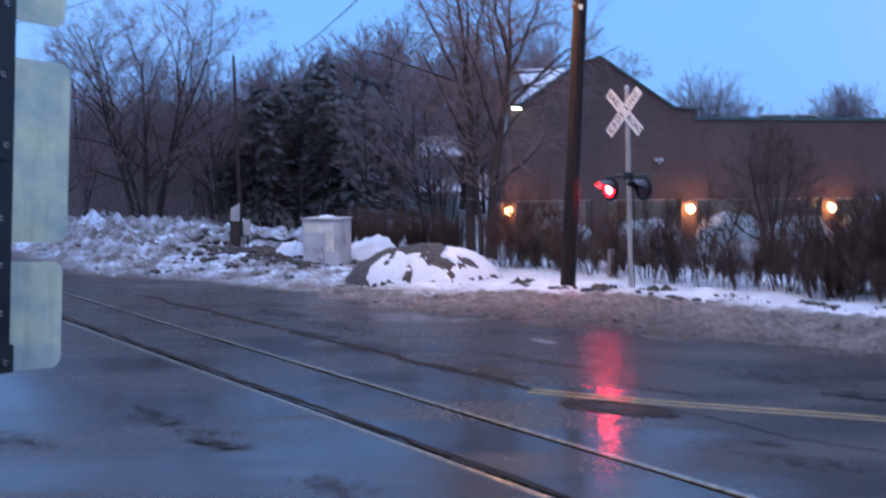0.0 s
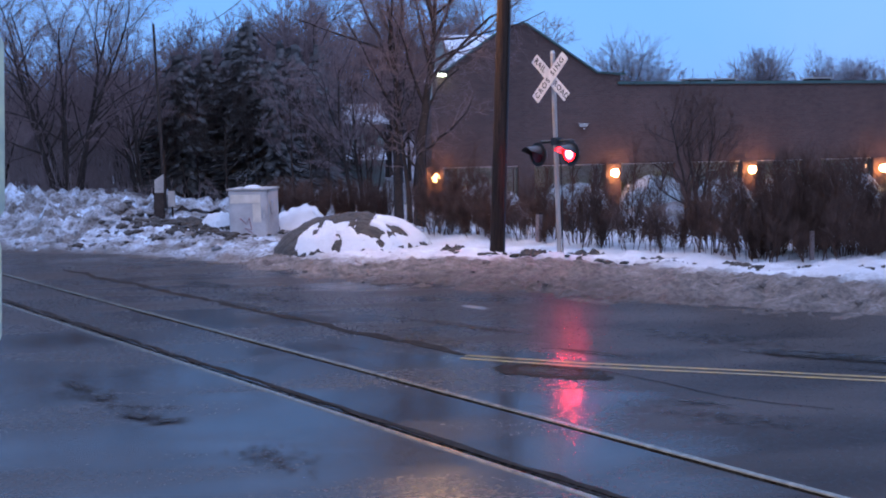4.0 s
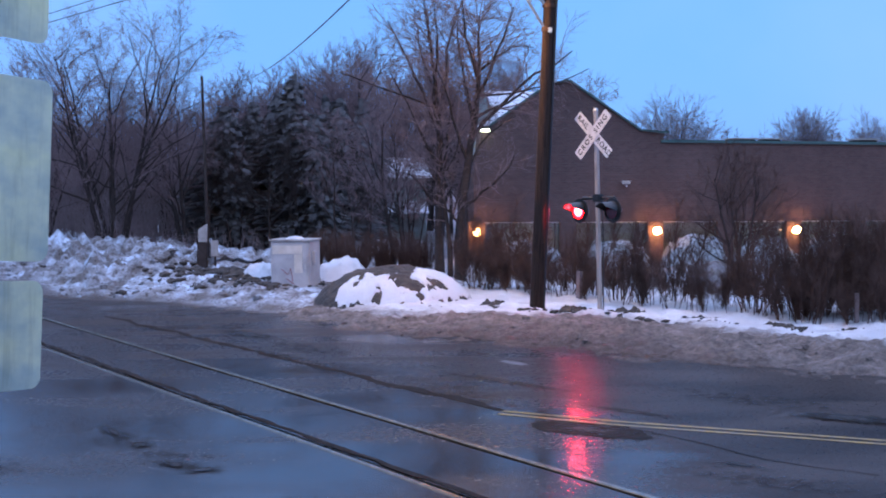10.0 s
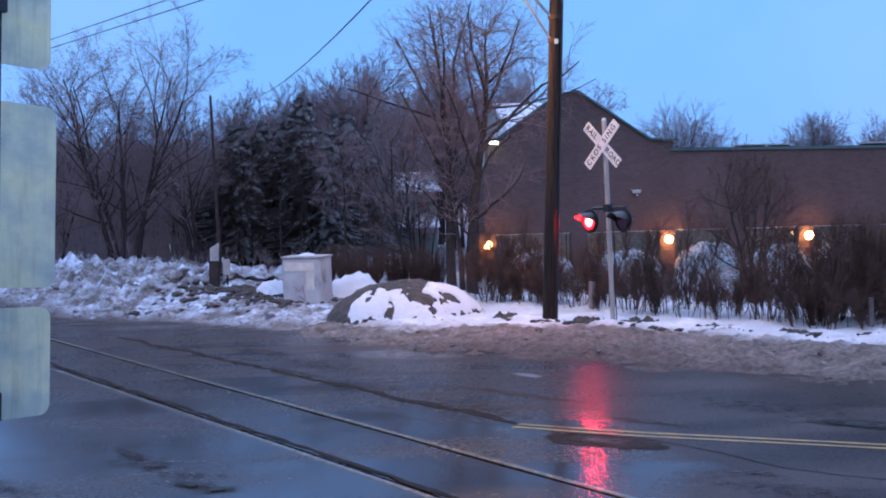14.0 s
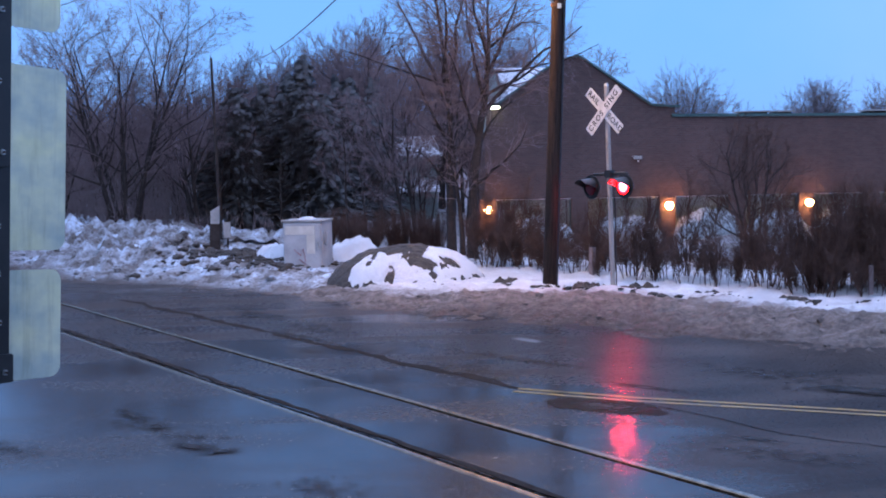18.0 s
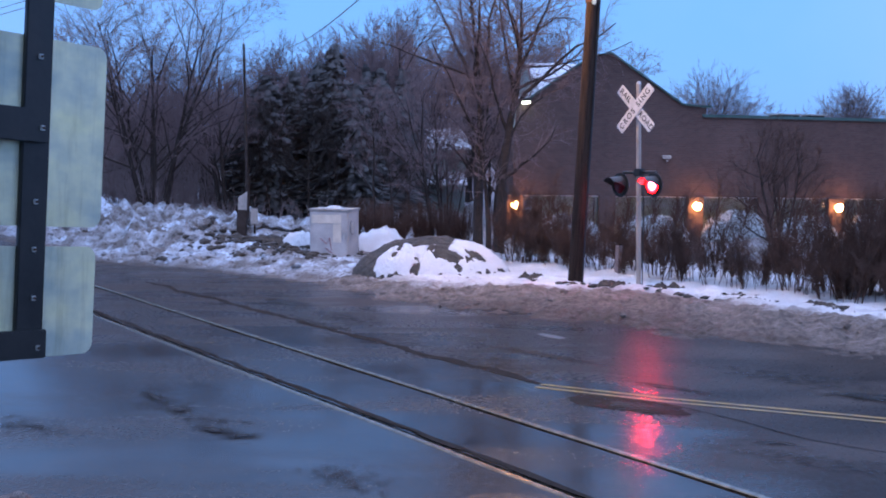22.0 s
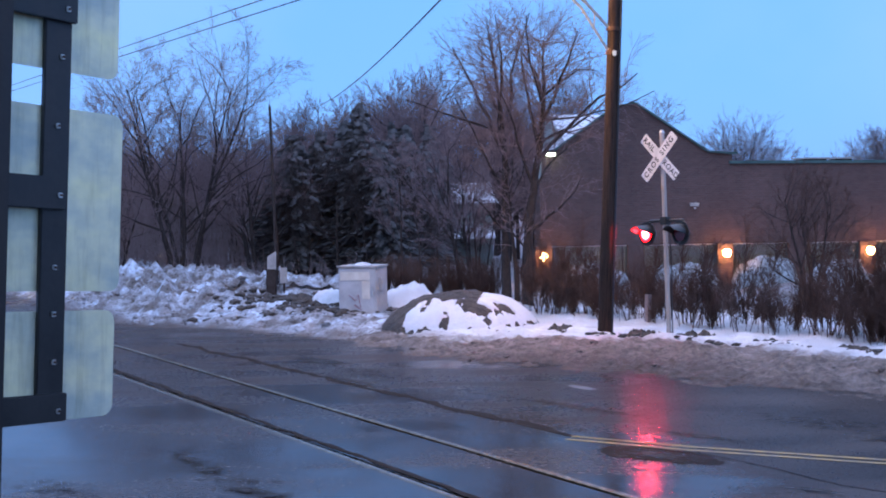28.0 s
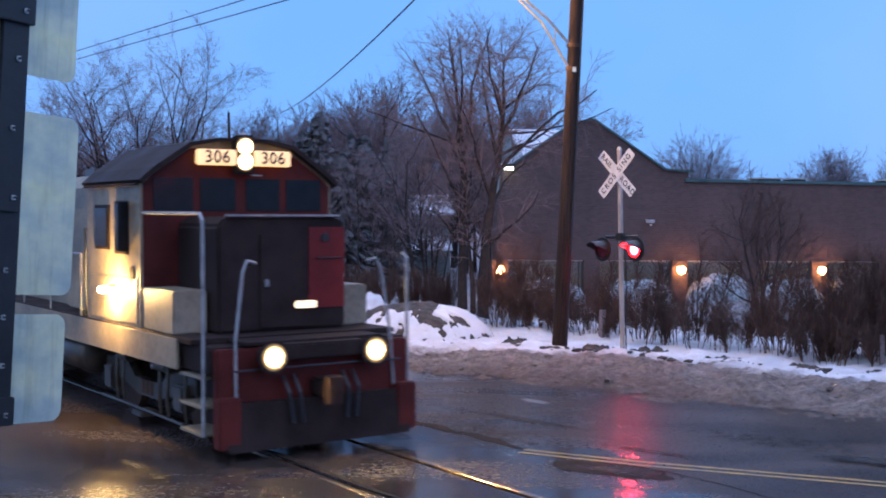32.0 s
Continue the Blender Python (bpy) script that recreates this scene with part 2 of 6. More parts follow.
def snow_material(name, dirt_at=None, clean=(0.82, 0.84, 0.88), dirty=(0.30, 0.25, 0.20), soot=0.0, coarse=0.35):
    """Snow; dirt_at: width in metres, read from the map's second coordinate, of the dirty edge."""
    m, nt, b = material(name)
    n1 = noise_node(nt, 1.1, 6, 0.65)
    n2 = noise_node(nt, 9, 6, 0.7)
    n3 = noise_node(nt, 40, 3)
    speck = ramp(nt, n2.outputs["Fac"], [(0.34 + soot, dirty), (0.46 + soot, clean)])
    wash = ramp(nt, n1.outputs["Fac"], [(0.42, (0.26, 0.20, 0.16)), (0.52, (0.55, 0.49, 0.45)), (0.63, (1, 1, 1))])
    col = mixed(nt, coarse, speck.outputs["Color"], mixed(nt, 1.0, speck.outputs["Color"], wash.outputs["Color"], "MULTIPLY"))
    if dirt_at is not None:
        uv = nt.nodes.new("ShaderNodeUVMap")
        uv.uv_map = "map"
        sep = nt.nodes.new("ShaderNodeSeparateXYZ")
        nt.links.new(uv.outputs["UV"], sep.inputs[0])
        a = nt.nodes.new("ShaderNodeMath")
        a.operation = "MULTIPLY_ADD"
        nt.links.new(n1.outputs["Fac"], a.inputs[0])
        a.inputs[1].default_value = -2.2
        nt.links.new(sep.outputs["Y"], a.inputs[2])
        a2 = nt.nodes.new("ShaderNodeMath")
        a2.operation = "MULTIPLY_ADD"
        nt.links.new(n2.outputs["Fac"], a2.inputs[0])
        a2.inputs[1].default_value = -1.2
        nt.links.new(a.outputs[0], a2.inputs[2])
        mr = nt.nodes.new("ShaderNodeMapRange")
        mr.inputs["From Min"].default_value, mr.inputs["From Max"].default_value = dirt_at - 2.15, dirt_at - 1.45
        nt.links.new(a2.outputs[0], mr.inputs["Value"])
        fine = ramp(nt, n2.outputs["Fac"], [(0.32, (0.45, 0.43, 0.41)), (0.66, (1.4, 1.4, 1.4))])
        broad = noise_node(nt, 2.2, 7, 0.7, stretch=(1.0, 1.4, 1.0))
        slush = ramp(nt, broad.outputs["Fac"], [(0.30, (0.070, 0.053, 0.042)), (0.5, (0.155, 0.122, 0.103)), (0.70, (0.275, 0.232, 0.208))])
        brown = mixed(nt, 1.0, slush.outputs["Color"], fine.outputs["Color"], "MULTIPLY")
        soak = nt.nodes.new("ShaderNodeMath")                # meltwater and grit along the asphalt
        soak.operation = "MULTIPLY_ADD"
        nt.links.new(broad.outputs["Fac"], soak.inputs[0])
        soak.inputs[1].default_value = -2.0
        nt.links.new(sep.outputs["Y"], soak.inputs[2])
        grit = nt.nodes.new("ShaderNodeMapRange")
        grit.inputs["From Min"].default_value, grit.inputs["From Max"].default_value = -0.9, 0.3
        nt.links.new(soak.outputs[0], grit.inputs["Value"])
        brown = mixed(nt, grit.outputs["Result"], mixed(nt, 1.0, brown, (0.42, 0.38, 0.36), "MULTIPLY"), brown)
        col = mixed(nt, mr.outputs["Result"], brown, col)
    nt.links.new(col, b.inputs["Base Color"])
    b.inputs["Roughness"].default_value = 0.7
    b.inputs["Subsurface Weight"].default_value = 0.0
    mixh = nt.nodes.new("ShaderNodeMath")
    mixh.operation = "ADD"
    nt.links.new(n2.outputs["Fac"], mixh.inputs[0])
    nt.links.new(n3.outputs["Fac"], mixh.inputs[1])
    bumped(nt, b, mixh.outputs[0], 0.85, 0.08)
    return m


def brick_material():
    m, nt, b = material("brown_brick")
    tc = nt.nodes.new("ShaderNodeTexCoord")
    sp = nt.nodes.new("ShaderNodeSeparateXYZ")
    nt.links.new(tc.outputs["Object"], sp.inputs[0])
    along = nt.nodes.new("ShaderNodeMath")
    nt.links.new(sp.outputs["X"], along.inputs[0])
    nt.links.new(sp.outputs["Y"], along.inputs[1])
    mp = nt.nodes.new("ShaderNodeCombineXYZ")
    nt.links.new(along.outputs[0], mp.inputs["X"])
    nt.links.new(sp.outputs["Z"], mp.inputs["Y"])
    br = nt.nodes.new("ShaderNodeTexBrick")
    br.inputs["Scale"].default_value = 1.0
    br.inputs["Brick Width"].default_value, br.inputs["Row Height"].default_value = 0.21, 0.075
    br.inputs["Mortar Size"].default_value = 0.006
    br.inputs["Color1"].default_value = (0.108, 0.060, 0.052, 1)
    br.inputs["Color2"].default_value = (0.078, 0.044, 0.039, 1)
    br.inputs["Mortar"].default_value = (0.12, 0.098, 0.092, 1)
    nt.links.new(mp.outputs["Vector"], br.inputs["Vector"])
    n = noise_node(nt, 0.35, 5, 0.6, stretch=(1, 1, 0.5))
    st = ramp(nt, n.outputs["Fac"], [(0.3, (0.72, 0.7, 0.68)), (0.7, (1.1, 1.08, 1.05))])
    nt.links.new(mixed(nt, 1.0, br.outputs["Color"], st.outputs["Color"], "MULTIPLY"), b.inputs["Base Color"])
    b.inputs["Roughness"].default_value = 0.9
    return m


def glass_material(name, rough=0.05, tint=(0.9, 0.95, 0.95)):
    m, nt, b = material(name)
    b.inputs["Base Color"].default_value = (*tint, 1)
    b.inputs["Transmission Weight"].default_value = 1.0
    b.inputs["Roughness"].default_value = rough
    b.inputs["IOR"].default_value = 1.45
    return m


M_asphalt = asphalt_material()
M_patch = plain("dark_wet_patch", (0.008, 0.007, 0.006), (0.02, 0.017, 0.015), 0.6, scale=3, bump=0.1, spec=0.04)
M_smear = smear_material("dark_wet_smear", (0.006, 0.005, 0.005), (0.018, 0.015, 0.014))
M_stain = smear_material("broken_dark_stain", (0.008, 0.007, 0.007), (0.02, 0.017, 0.016), 3.0, 1.25, 2.0, 0.7)
M_tar = plain("tar_seam", (0.014, 0.0115, 0.010), (0.040, 0.032, 0.027), 0.85, scale=5, spec=0.02)
M_yellow = plain("yellow_road_paint", (0.11, 0.066, 0.012), (0.34, 0.20, 0.028), 0.35, scale=5, fine=40)
M_white_paint = plain("worn_white_paint", (0.03, 0.03, 0.03), (0.15, 0.15, 0.15), 0.4, scale=9)
# worn steel, tinted bright tan for the lamp and headlight shine on it
M_rail = plain("worn_steel_rail", (0.13, 0.076, 0.044), (0.43, 0.30, 0.19), 0.22, 0.9, scale=3, bump=0.05, stretch=(0.3, 3, 1))
M_rust = plain("rusty_steel", (0.035, 0.02, 0.014), (0.10, 0.05, 0.03), 0.75, 0.3, scale=7)
M_ground = snow_material("old_snow_and_litter", None, (0.62, 0.63, 0.66), (0.07, 0.05, 0.038), 0.1)
M_verge = snow_material("ploughed_snow", 2.7, soot=-0.07)
M_heap = snow_material("dirty_heaped_snow", 0.6, (0.66, 0.75, 0.86), (0.17, 0.145, 0.125), 0.02, 1.0)
M_snow = snow_material("fresh_snow", soot=-0.1, coarse=0.15)
M_soil = plain("frozen_soil", (0.012, 0.0095, 0.0075), (0.068, 0.055, 0.045), 0.85, scale=4, bump=1.0, dist=0.1, fine=14)
# the distant rise: pale mauve, with the haze put into its colour
M_hazy_rise = plain("hazy_rise", (0.22, 0.19, 0.195), (0.34, 0.30, 0.31), 0.9, scale=3, bump=0.8, dist=0.08, fine=18)
M_bark = plain("grey_bark", (0.018, 0.0145, 0.0135), (0.055, 0.043, 0.039), 0.9, scale=6, bump=0.5, dist=0.02, spec=0.12)
# twig, brush and needle tones are lifted for haze; twigs reddened for lamplight
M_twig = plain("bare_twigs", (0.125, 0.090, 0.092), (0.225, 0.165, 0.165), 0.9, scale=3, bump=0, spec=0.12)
# skyline twigs paler and bluer still, distance haze put into the colour
M_twig_hazed = plain("hazed_far_twigs", (0.15, 0.125, 0.135), (0.25, 0.21, 0.22), 0.9, scale=3, bump=0, spec=0.12)
M_brush = plain("brush_stems", (0.140, 0.110, 0.112), (0.26, 0.205, 0.20), 0.9, scale=2, bump=0, spec=0.12)
M_hedge = plain("dark_hedge_twigs", (0.042, 0.026, 0.021), (0.112, 0.069, 0.056), 0.9, scale=3, bump=0, spec=0.12)
M_needle = plain("spruce_needles", (0.098, 0.098, 0.098), (0.140, 0.137, 0.137), 1.0, scale=2, bump=0, spec=0.0)
M_brick = brick_material()
M_green_trim = plain("green_metal_trim", (0.028, 0.06, 0.055), (0.06, 0.115, 0.105), 0.5, 0.2, scale=2)
M_white = plain("white_frame_paint", (0.55, 0.55, 0.53), (0.8, 0.8, 0.78), 0.5, scale=4, bump=0.05)
M_glass = glass_material("window_glass")
M_room_dark = plain("dim_interior", (0.16, 0.18, 0.14), (0.30, 0.33, 0.27), 0.8, scale=0.8, bump=0)
M_bush = snow_material("snow_on_twigs", None, (0.50, 0.56, 0.58), (0.07, 0.058, 0.052), 0.05, 0.2)
M_blind = plain("pale_blinds", (0.17, 0.20, 0.19), (0.26, 0.29, 0.28), 0.7, scale=1.5, bump=0)
M_siding = plain("pale_green_siding", (0.20, 0.245, 0.23), (0.29, 0.335, 0.32), 0.7, scale=1, bump=0.05)
M_wood = plain("creosoted_pole_wood", (0.014, 0.0095, 0.0075), (0.056, 0.037, 0.029), 0.9, scale=5, bump=0.7, dist=0.02, spec=0.12, stretch=(6, 6, 0.4))
M_galv = plain("galvanised_steel", (0.30, 0.30, 0.30), (0.5, 0.5, 0.5), 0.42, 0.75, scale=9, bump=0.05)
M_black = plain("black_painted_steel", (0.006, 0.006, 0.006), (0.018, 0.017, 0.016), 0.42, 0.0, scale=8, bump=0.08)
M_black_wood = plain("black_stained_post", (0.004, 0.004, 0.004), (0.014, 0.012, 0.011), 0.6, scale=5, bump=0.3, stretch=(5, 5, 0.5))
M_alu = plain("weathered_warm_aluminium", (0.60, 0.61, 0.50), (0.86, 0.86, 0.70), 0.32, 0.15, scale=4, bump=0.06, fine=25, stretch=(1, 1, 0.25))
def plate_material():
    m = plain("weathered_warm_aluminium", (0.52, 0.55, 0.46), (0.74, 0.75, 0.61), 0.32, 0.15, scale=4, bump=0.06, fine=25, stretch=(1, 1, 0.25))
    nt = m.node_tree
    b = nt.nodes["Principled BSDF"]
    src = b.inputs["Base Color"].links[0].from_socket
    n = noise_node(nt, 3.2, 4, 0.55, stretch=(1, 1, 1.6))
    streak = noise_node(nt, 30, 5, 0.7, stretch=(1, 1, 0.08))
    # grey-to-yellow blotches paint in warm lamp reflections; the streaks are grime
    warm = ramp(nt, n.outputs["Fac"], [(0.38, (0.62, 0.68, 0.70)), (0.55, (0.98, 0.94, 0.78)), (0.68, (1.12, 1.04, 0.74))])
    lines = ramp(nt, streak.outputs["Fac"], [(0.34, (0.66, 0.63, 0.55)), (0.5, (1, 1, 1))])
    c = mixed(nt, 1.0, src, warm.outputs["Color"], "MULTIPLY")
    nt.links.new(mixed(nt, 0.45, c, mixed(nt, 1.0, c, lines.outputs["Color"], "MULTIPLY")), b.inputs["Base Color"])
    return m


M_plate = plate_material()
M_mast = plain("weathered_mast_paint", (0.22, 0.175, 0.145), (0.43, 0.36, 0.32), 0.6, 0.1, scale=5, bump=0.1, stretch=(3, 3, 0.5))
M_bolt = plain("zinc_bolt", (0.4, 0.4, 0.38), (0.65, 0.65, 0.62), 0.35, 0.8, scale=30)
M_sign_white = plain("reflective_white_sheet", (0.46, 0.45, 0.45), (0.66, 0.65, 0.65), 0.5, scale=6, bump=0)
M_letter = plain("black_lettering", (0.008, 0.008, 0.008), (0.02, 0.02, 0.02), 0.5, bump=0)
M_lens_dark = plain("unlit_red_lens", (0.05, 0.004, 0.006), (0.12, 0.008, 0.012), 0.15, scale=20, bump=0.1)
M_cabinet = plain("grey_cabinet_paint", (0.26, 0.26, 0.27), (0.42, 0.42, 0.43), 0.5, scale=2.2, bump=0.05)
M_cabinet_worn = plain("worn_pale_patch", (0.44, 0.40, 0.34), (0.6, 0.56, 0.5), 0.6, scale=4, bump=0.05)
M_graffiti = plain("faded_red_scrawl", (0.25, 0.10, 0.12), (0.33, 0.17, 0.19), 0.6, scale=8, bump=0)
M_concrete = plain("weathered_concrete", (0.22, 0.21, 0.2), (0.4, 0.38, 0.36), 0.85, scale=5, bump=0.3)
M_lamp = glow("warm_globe", (1.0, 0.44, 0.15), 50.0, (0.8, 0.7, 0.5))
M_white_lamp = glow("cool_wall_pack", (0.85, 1.0, 0.75), 9.0, (0.8, 0.8, 0.8))
M_wire = plain("black_cable", (0.01, 0.01, 0.012), (0.025, 0.025, 0.03), 0.6, bump=0)
M_water = glass_material("water_drop", 0.0, (1, 1, 1))
# grimy grey, its warm tint carrying the veil of light around the headlights
M_loco_grey = plain("grimy_warm_grey_paint", (0.10, 0.08, 0.055), (0.28, 0.225, 0.15), 0.5, scale=1.3, bump=0.08, fine=12, spec=0.3)
M_loco_dark = plain("dark_charcoal_paint", (0.015, 0.010, 0.009), (0.038, 0.026, 0.022), 0.6, scale=1.5, bump=0.06, spec=0.06)
M_loco_red = plain("dark_red_paint", (0.09, 0.009, 0.008), (0.19, 0.018, 0.014), 0.5, scale=1.5, bump=0.06, spec=0.25)
M_loco_maroon = plain("grimy_maroon_paint", (0.045, 0.011, 0.009), (0.11, 0.022, 0.017), 0.55, scale=1.5, bump=0.06, spec=0.1)
M_loco_under = plain("grimy_underframe", (0.03, 0.024, 0.018), (0.11, 0.085, 0.062), 0.38, 0.4, scale=3, bump=0.3)
M_rail_white = plain("white_handrail_paint", (0.12, 0.12, 0.12), (0.3, 0.29, 0.28), 0.45, scale=5, bump=0)


def lamp_face(name, colour, strength, radius, power=6.0, rim=0.15, core=None):
    """A lamp behind its lens: hottest at the middle, falling off to the rim."""
    m, nt, b = material(name)
    tc = nt.nodes.new("ShaderNodeTexCoord")
    g = nt.nodes.new("ShaderNodeVectorMath")
    g.operation = "LENGTH"
    sc = nt.nodes.new("ShaderNodeVectorMath")
    sc.operation = "MULTIPLY"
    sc.inputs[1].default_value = (1, 0, 1)
    nt.links.new(tc.outputs["Object"], sc.inputs[0])
    nt.links.new(sc.outputs["Vector"], g.inputs[0])
    mr = nt.nodes.new("ShaderNodeMapRange")
    mr.interpolation_type = "SMOOTHERSTEP"
    mr.inputs["From Min"].default_value, mr.inputs["From Max"].default_value = 0.0, radius
    mr.inputs["To Min"].default_value, mr.inputs["To Max"].default_value = 1.0, 0.0
    nt.links.new(g.outputs["Value"], mr.inputs["Value"])
    pw = nt.nodes.new("ShaderNodeMath")
    pw.operation = "POWER"
    pw.inputs[1].default_value = power
    nt.links.new(mr.outputs["Result"], pw.inputs[0])
    st = nt.nodes.new("ShaderNodeMath")
    st.operation = "MULTIPLY_ADD"
    nt.links.new(pw.outputs[0], st.inputs[0])
    st.inputs[1].default_value = strength
    edge = nt.nodes.new("ShaderNodeMath")
    edge.operation = "MULTIPLY_ADD"
    edge.inputs[1].default_value, edge.inputs[2].default_value = (rim, 0.0) if rim < 10 else (0.0, rim)
    nt.links.new(mr.outputs["Result"], edge.inputs[0])
    nt.links.new(edge.outputs[0], st.inputs[2])
    nt.links.new(st.outputs[0], b.inputs["Emission Strength"])
    b.inputs["Emission Color"].default_value = (*colour, 1)
    b.inputs["Base Color"].default_value = (0.05, 0.04, 0.03, 1)
    if core:
        nt.links.new(mixed(nt, pw.outputs[0], colour, core), b.inputs["Emission Color"])
    return m


M_lens_red = lamp_face("lit_red_lens", (1.0, 0.0014, 0.003), 560.0, 0.195, 2.0, 22.0, (1.0, 0.045, 0.075))
M_head = lamp_face("headlight_face", (1.0, 0.66, 0.28), 8000.0, 0.16, 5.0, 6.0)
M_ditch = lamp_face("ditch_light_face", (1.0, 0.62, 0.24), 3000.0, 0.19, 5.0, 6.0)
M_step = glow("gangway_light", (1.0, 0.60, 0.2), 1800.0, (1, 1, 1))
M_board = glow("lit_number_board", (1.0, 0.60, 0.20), 1.0, (0.6, 0.55, 0.4))
M_cab_glass = plain("dark_cab_glass", (0.006, 0.006, 0.006), (0.012, 0.012, 0.012), 0.12, bump=0, spec=0.2)


# ---- mesh helpers ----
def finish(bm, smooth=False):
    me = bpy.data.meshes.new("mesh")
    bmesh.ops.recalc_face_normals(bm, faces=bm.faces)
    bm.to_mesh(me)
    bm.free()
    if smooth:
        me.shade_smooth()
    return me


def obj(name, bm, mat, parent=None, m=None, smooth=False):
    me = bm if isinstance(bm, bpy.types.Mesh) else finish(bm, smooth)
    if mat is not None and not me.materials:
        for one in (mat if isinstance(mat, (list, tuple)) else (mat,)):
            me.materials.append(one)
    ob = new(name, me)
    if m is not None:
        ob.matrix_basis = m
    if parent is not None:
        ob.parent = parent
    return ob


def part(name, bm, mat, parent, label="", m=None, smooth=False):
    ob = obj(name, bm, mat, parent, m, smooth)
    if label:
        ob["label"] = label
    return ob


def thing(name, m, label, category, group="", kind=""):
    return tagged(place(new(name), m), label, category, group, kind)


def place(ob, m):
    ob.matrix_basis = m
    return ob


def box(lo, hi, bevel=0.0, bm=None):
    bm = bm or bmesh.new()
    r = bmesh.ops.create_cube(bm, size=1.0)
    vs = r["verts"]
    for v in vs:
        v.co = Vector(((lo[i] + hi[i]) / 2 + v.co[i] * (hi[i] - lo[i]) for i in range(3)))
    if bevel:
        es = list({e for v in vs for e in v.link_edges})
        bmesh.ops.bevel(bm, geom=es, offset=bevel, segments=2, affect="EDGES")
    return bm


def tube(points, radius, sides=8, bm=None, cap=True):
    """A round bar along points; radius may be a list."""
    bm = bm or bmesh.new()
    pts = [Vector(p) for p in points]
    rad = radius if isinstance(radius, (list, tuple)) else [radius] * len(pts)
    rings, side = [], None
    for i, p in enumerate(pts):
        d = (pts[min(i + 1, len(pts) - 1)] - pts[max(i - 1, 0)]).normalized()
        if side is None:
            side = d.orthogonal().normalized()
        side = (side - d * side.dot(d)).normalized()
        up = d.cross(side)
        rings.append([bm.verts.new(p + (side * math.cos(a) + up * math.sin(a)) * rad[i])
                      for a in (2 * math.pi * k / sides for k in range(sides))])
    for a, b in zip(rings, rings[1:]):
        for k in range(sides):
            bm.faces.new((a[k], a[(k + 1) % sides], b[(k + 1) % sides], b[k]))
    if cap:
        bm.faces.new(rings[0])
        bm.faces.new(rings[-1])
    return bm


def disc(radius, depth, sides=24, axis="Y", at=(0, 0, 0), bm=None):
    d = {"X": Vector((1, 0, 0)), "Y": Vector((0, 1, 0)), "Z": Vector((0, 0, 1))}[axis] * (depth / 2)
    return tube([Vector(at) - d, Vector(at) + d], radius, sides, bm)


def sphere(radius, at=(0, 0, 0), seg=12, bm=None):
    bm = bm or bmesh.new()
    bmesh.ops.create_uvsphere(bm, u_segments=seg, v_segments=seg // 2 + 2, radius=radius, matrix=Matrix.Translation(at))
    return bm


def prism(outline, y0, y1, bm=None):
    """An outline in x, z pushed from y0 to y1."""
    bm = bm or bmesh.new()
    a = [bm.verts.new((x, y0, z)) for x, z in outline]
    b = [bm.verts.new((x, y1, z)) for x, z in outline]
    bm.faces.new(a)
    bm.faces.new(b)
    for k in range(len(a)):
        j = (k + 1) % len(a)
        bm.faces.new((a[k], a[j], b[j], b[k]))
    return bm


def rounded(w, h, r, n=5):
    pts = []
    for cx, cz, a0 in ((w / 2 - r, h / 2 - r, 0), (-w / 2 + r, h / 2 - r, 90), (-w / 2 + r, -h / 2 + r, 180), (w / 2 - r, -h / 2 + r, 270)):
        for k in range(n + 1):
            a = radians(a0 + 90 * k / n)
            pts.append((cx + r * math.cos(a), cz + r * math.sin(a)))
    return pts


def letters(text, size, mat, parent, m, depth=0.004, name="lettering", spacing=1.0):
    cu = bpy.data.curves.new("text", "FONT")
    cu.body, cu.size, cu.extrude, cu.align_x, cu.align_y = text, size, depth, "CENTER", "CENTER"
    cu.space_character, cu.offset = spacing, size * 0.018
    tmp = bpy.data.objects.new("text", cu)
    scene.collection.objects.link(tmp)
    me = bpy.data.meshes.new_from_object(tmp.evaluated_get(bpy.context.evaluated_depsgraph_get()))
    bpy.data.objects.remove(tmp)
    me.materials.clear()
    me.materials.append(mat)
    ob = new(name, me)
    ob.matrix_basis = m
    ob.parent = parent
    return ob


def sheet(name, f, us, vs, mat, uvf=None, smooth=True):
    """A surface f(u, v) over two lists of values, with (u, v) kept as its map."""
    nu, nv = len(us), len(vs)
    verts = [f(u, v) for u in us for v in vs]
    faces = [(i * nv + j, (i + 1) * nv + j, (i + 1) * nv + j + 1, i * nv + j + 1) for i in range(nu - 1) for j in range(nv - 1)]
    me = bpy.data.meshes.new("mesh")
    me.from_pydata(verts, [], faces)
    uv = me.uv_layers.new(name="map")
    co = [((u, v) if uvf is None else uvf(u, v)) for u in us for v in vs]
    for li, l in enumerate(me.loops):
        uv.data[li].uv = co[l.vertex_index]
    if smooth:
        me.shade_smooth()
    me.materials.append(mat)
    return new(name, me)


def fbm(x, y, z=0.0, octaves=4):
    return noise.fractal(Vector((x, y, z)), 1.0, 2.0, octaves)


def lin(a, b, n):
    return [a + (b - a) * i / (n - 1) for i in range(n)]


def interp(x, table):
    if x <= table[0][0]:
        return table[0][1]
    for (a, p), (b, q) in zip(table, table[1:]):
        if x <= b:
            return p + (q - p) * (x - a) / (b - a)
    return table[-1][1]


# ---- plan ----
YAW = radians(34.8)                                     # the track's way
U = Vector((-math.sin(YAW), math.cos(YAW), 0))          # along the track, away from the crossing
N = Vector((math.cos(YAW), math.sin(YAW), 0))           # across it, away from the camera
NEAR_RAIL, FAR_RAIL = 6.45, 7.88
MID = (NEAR_RAIL + FAR_RAIL) / 2
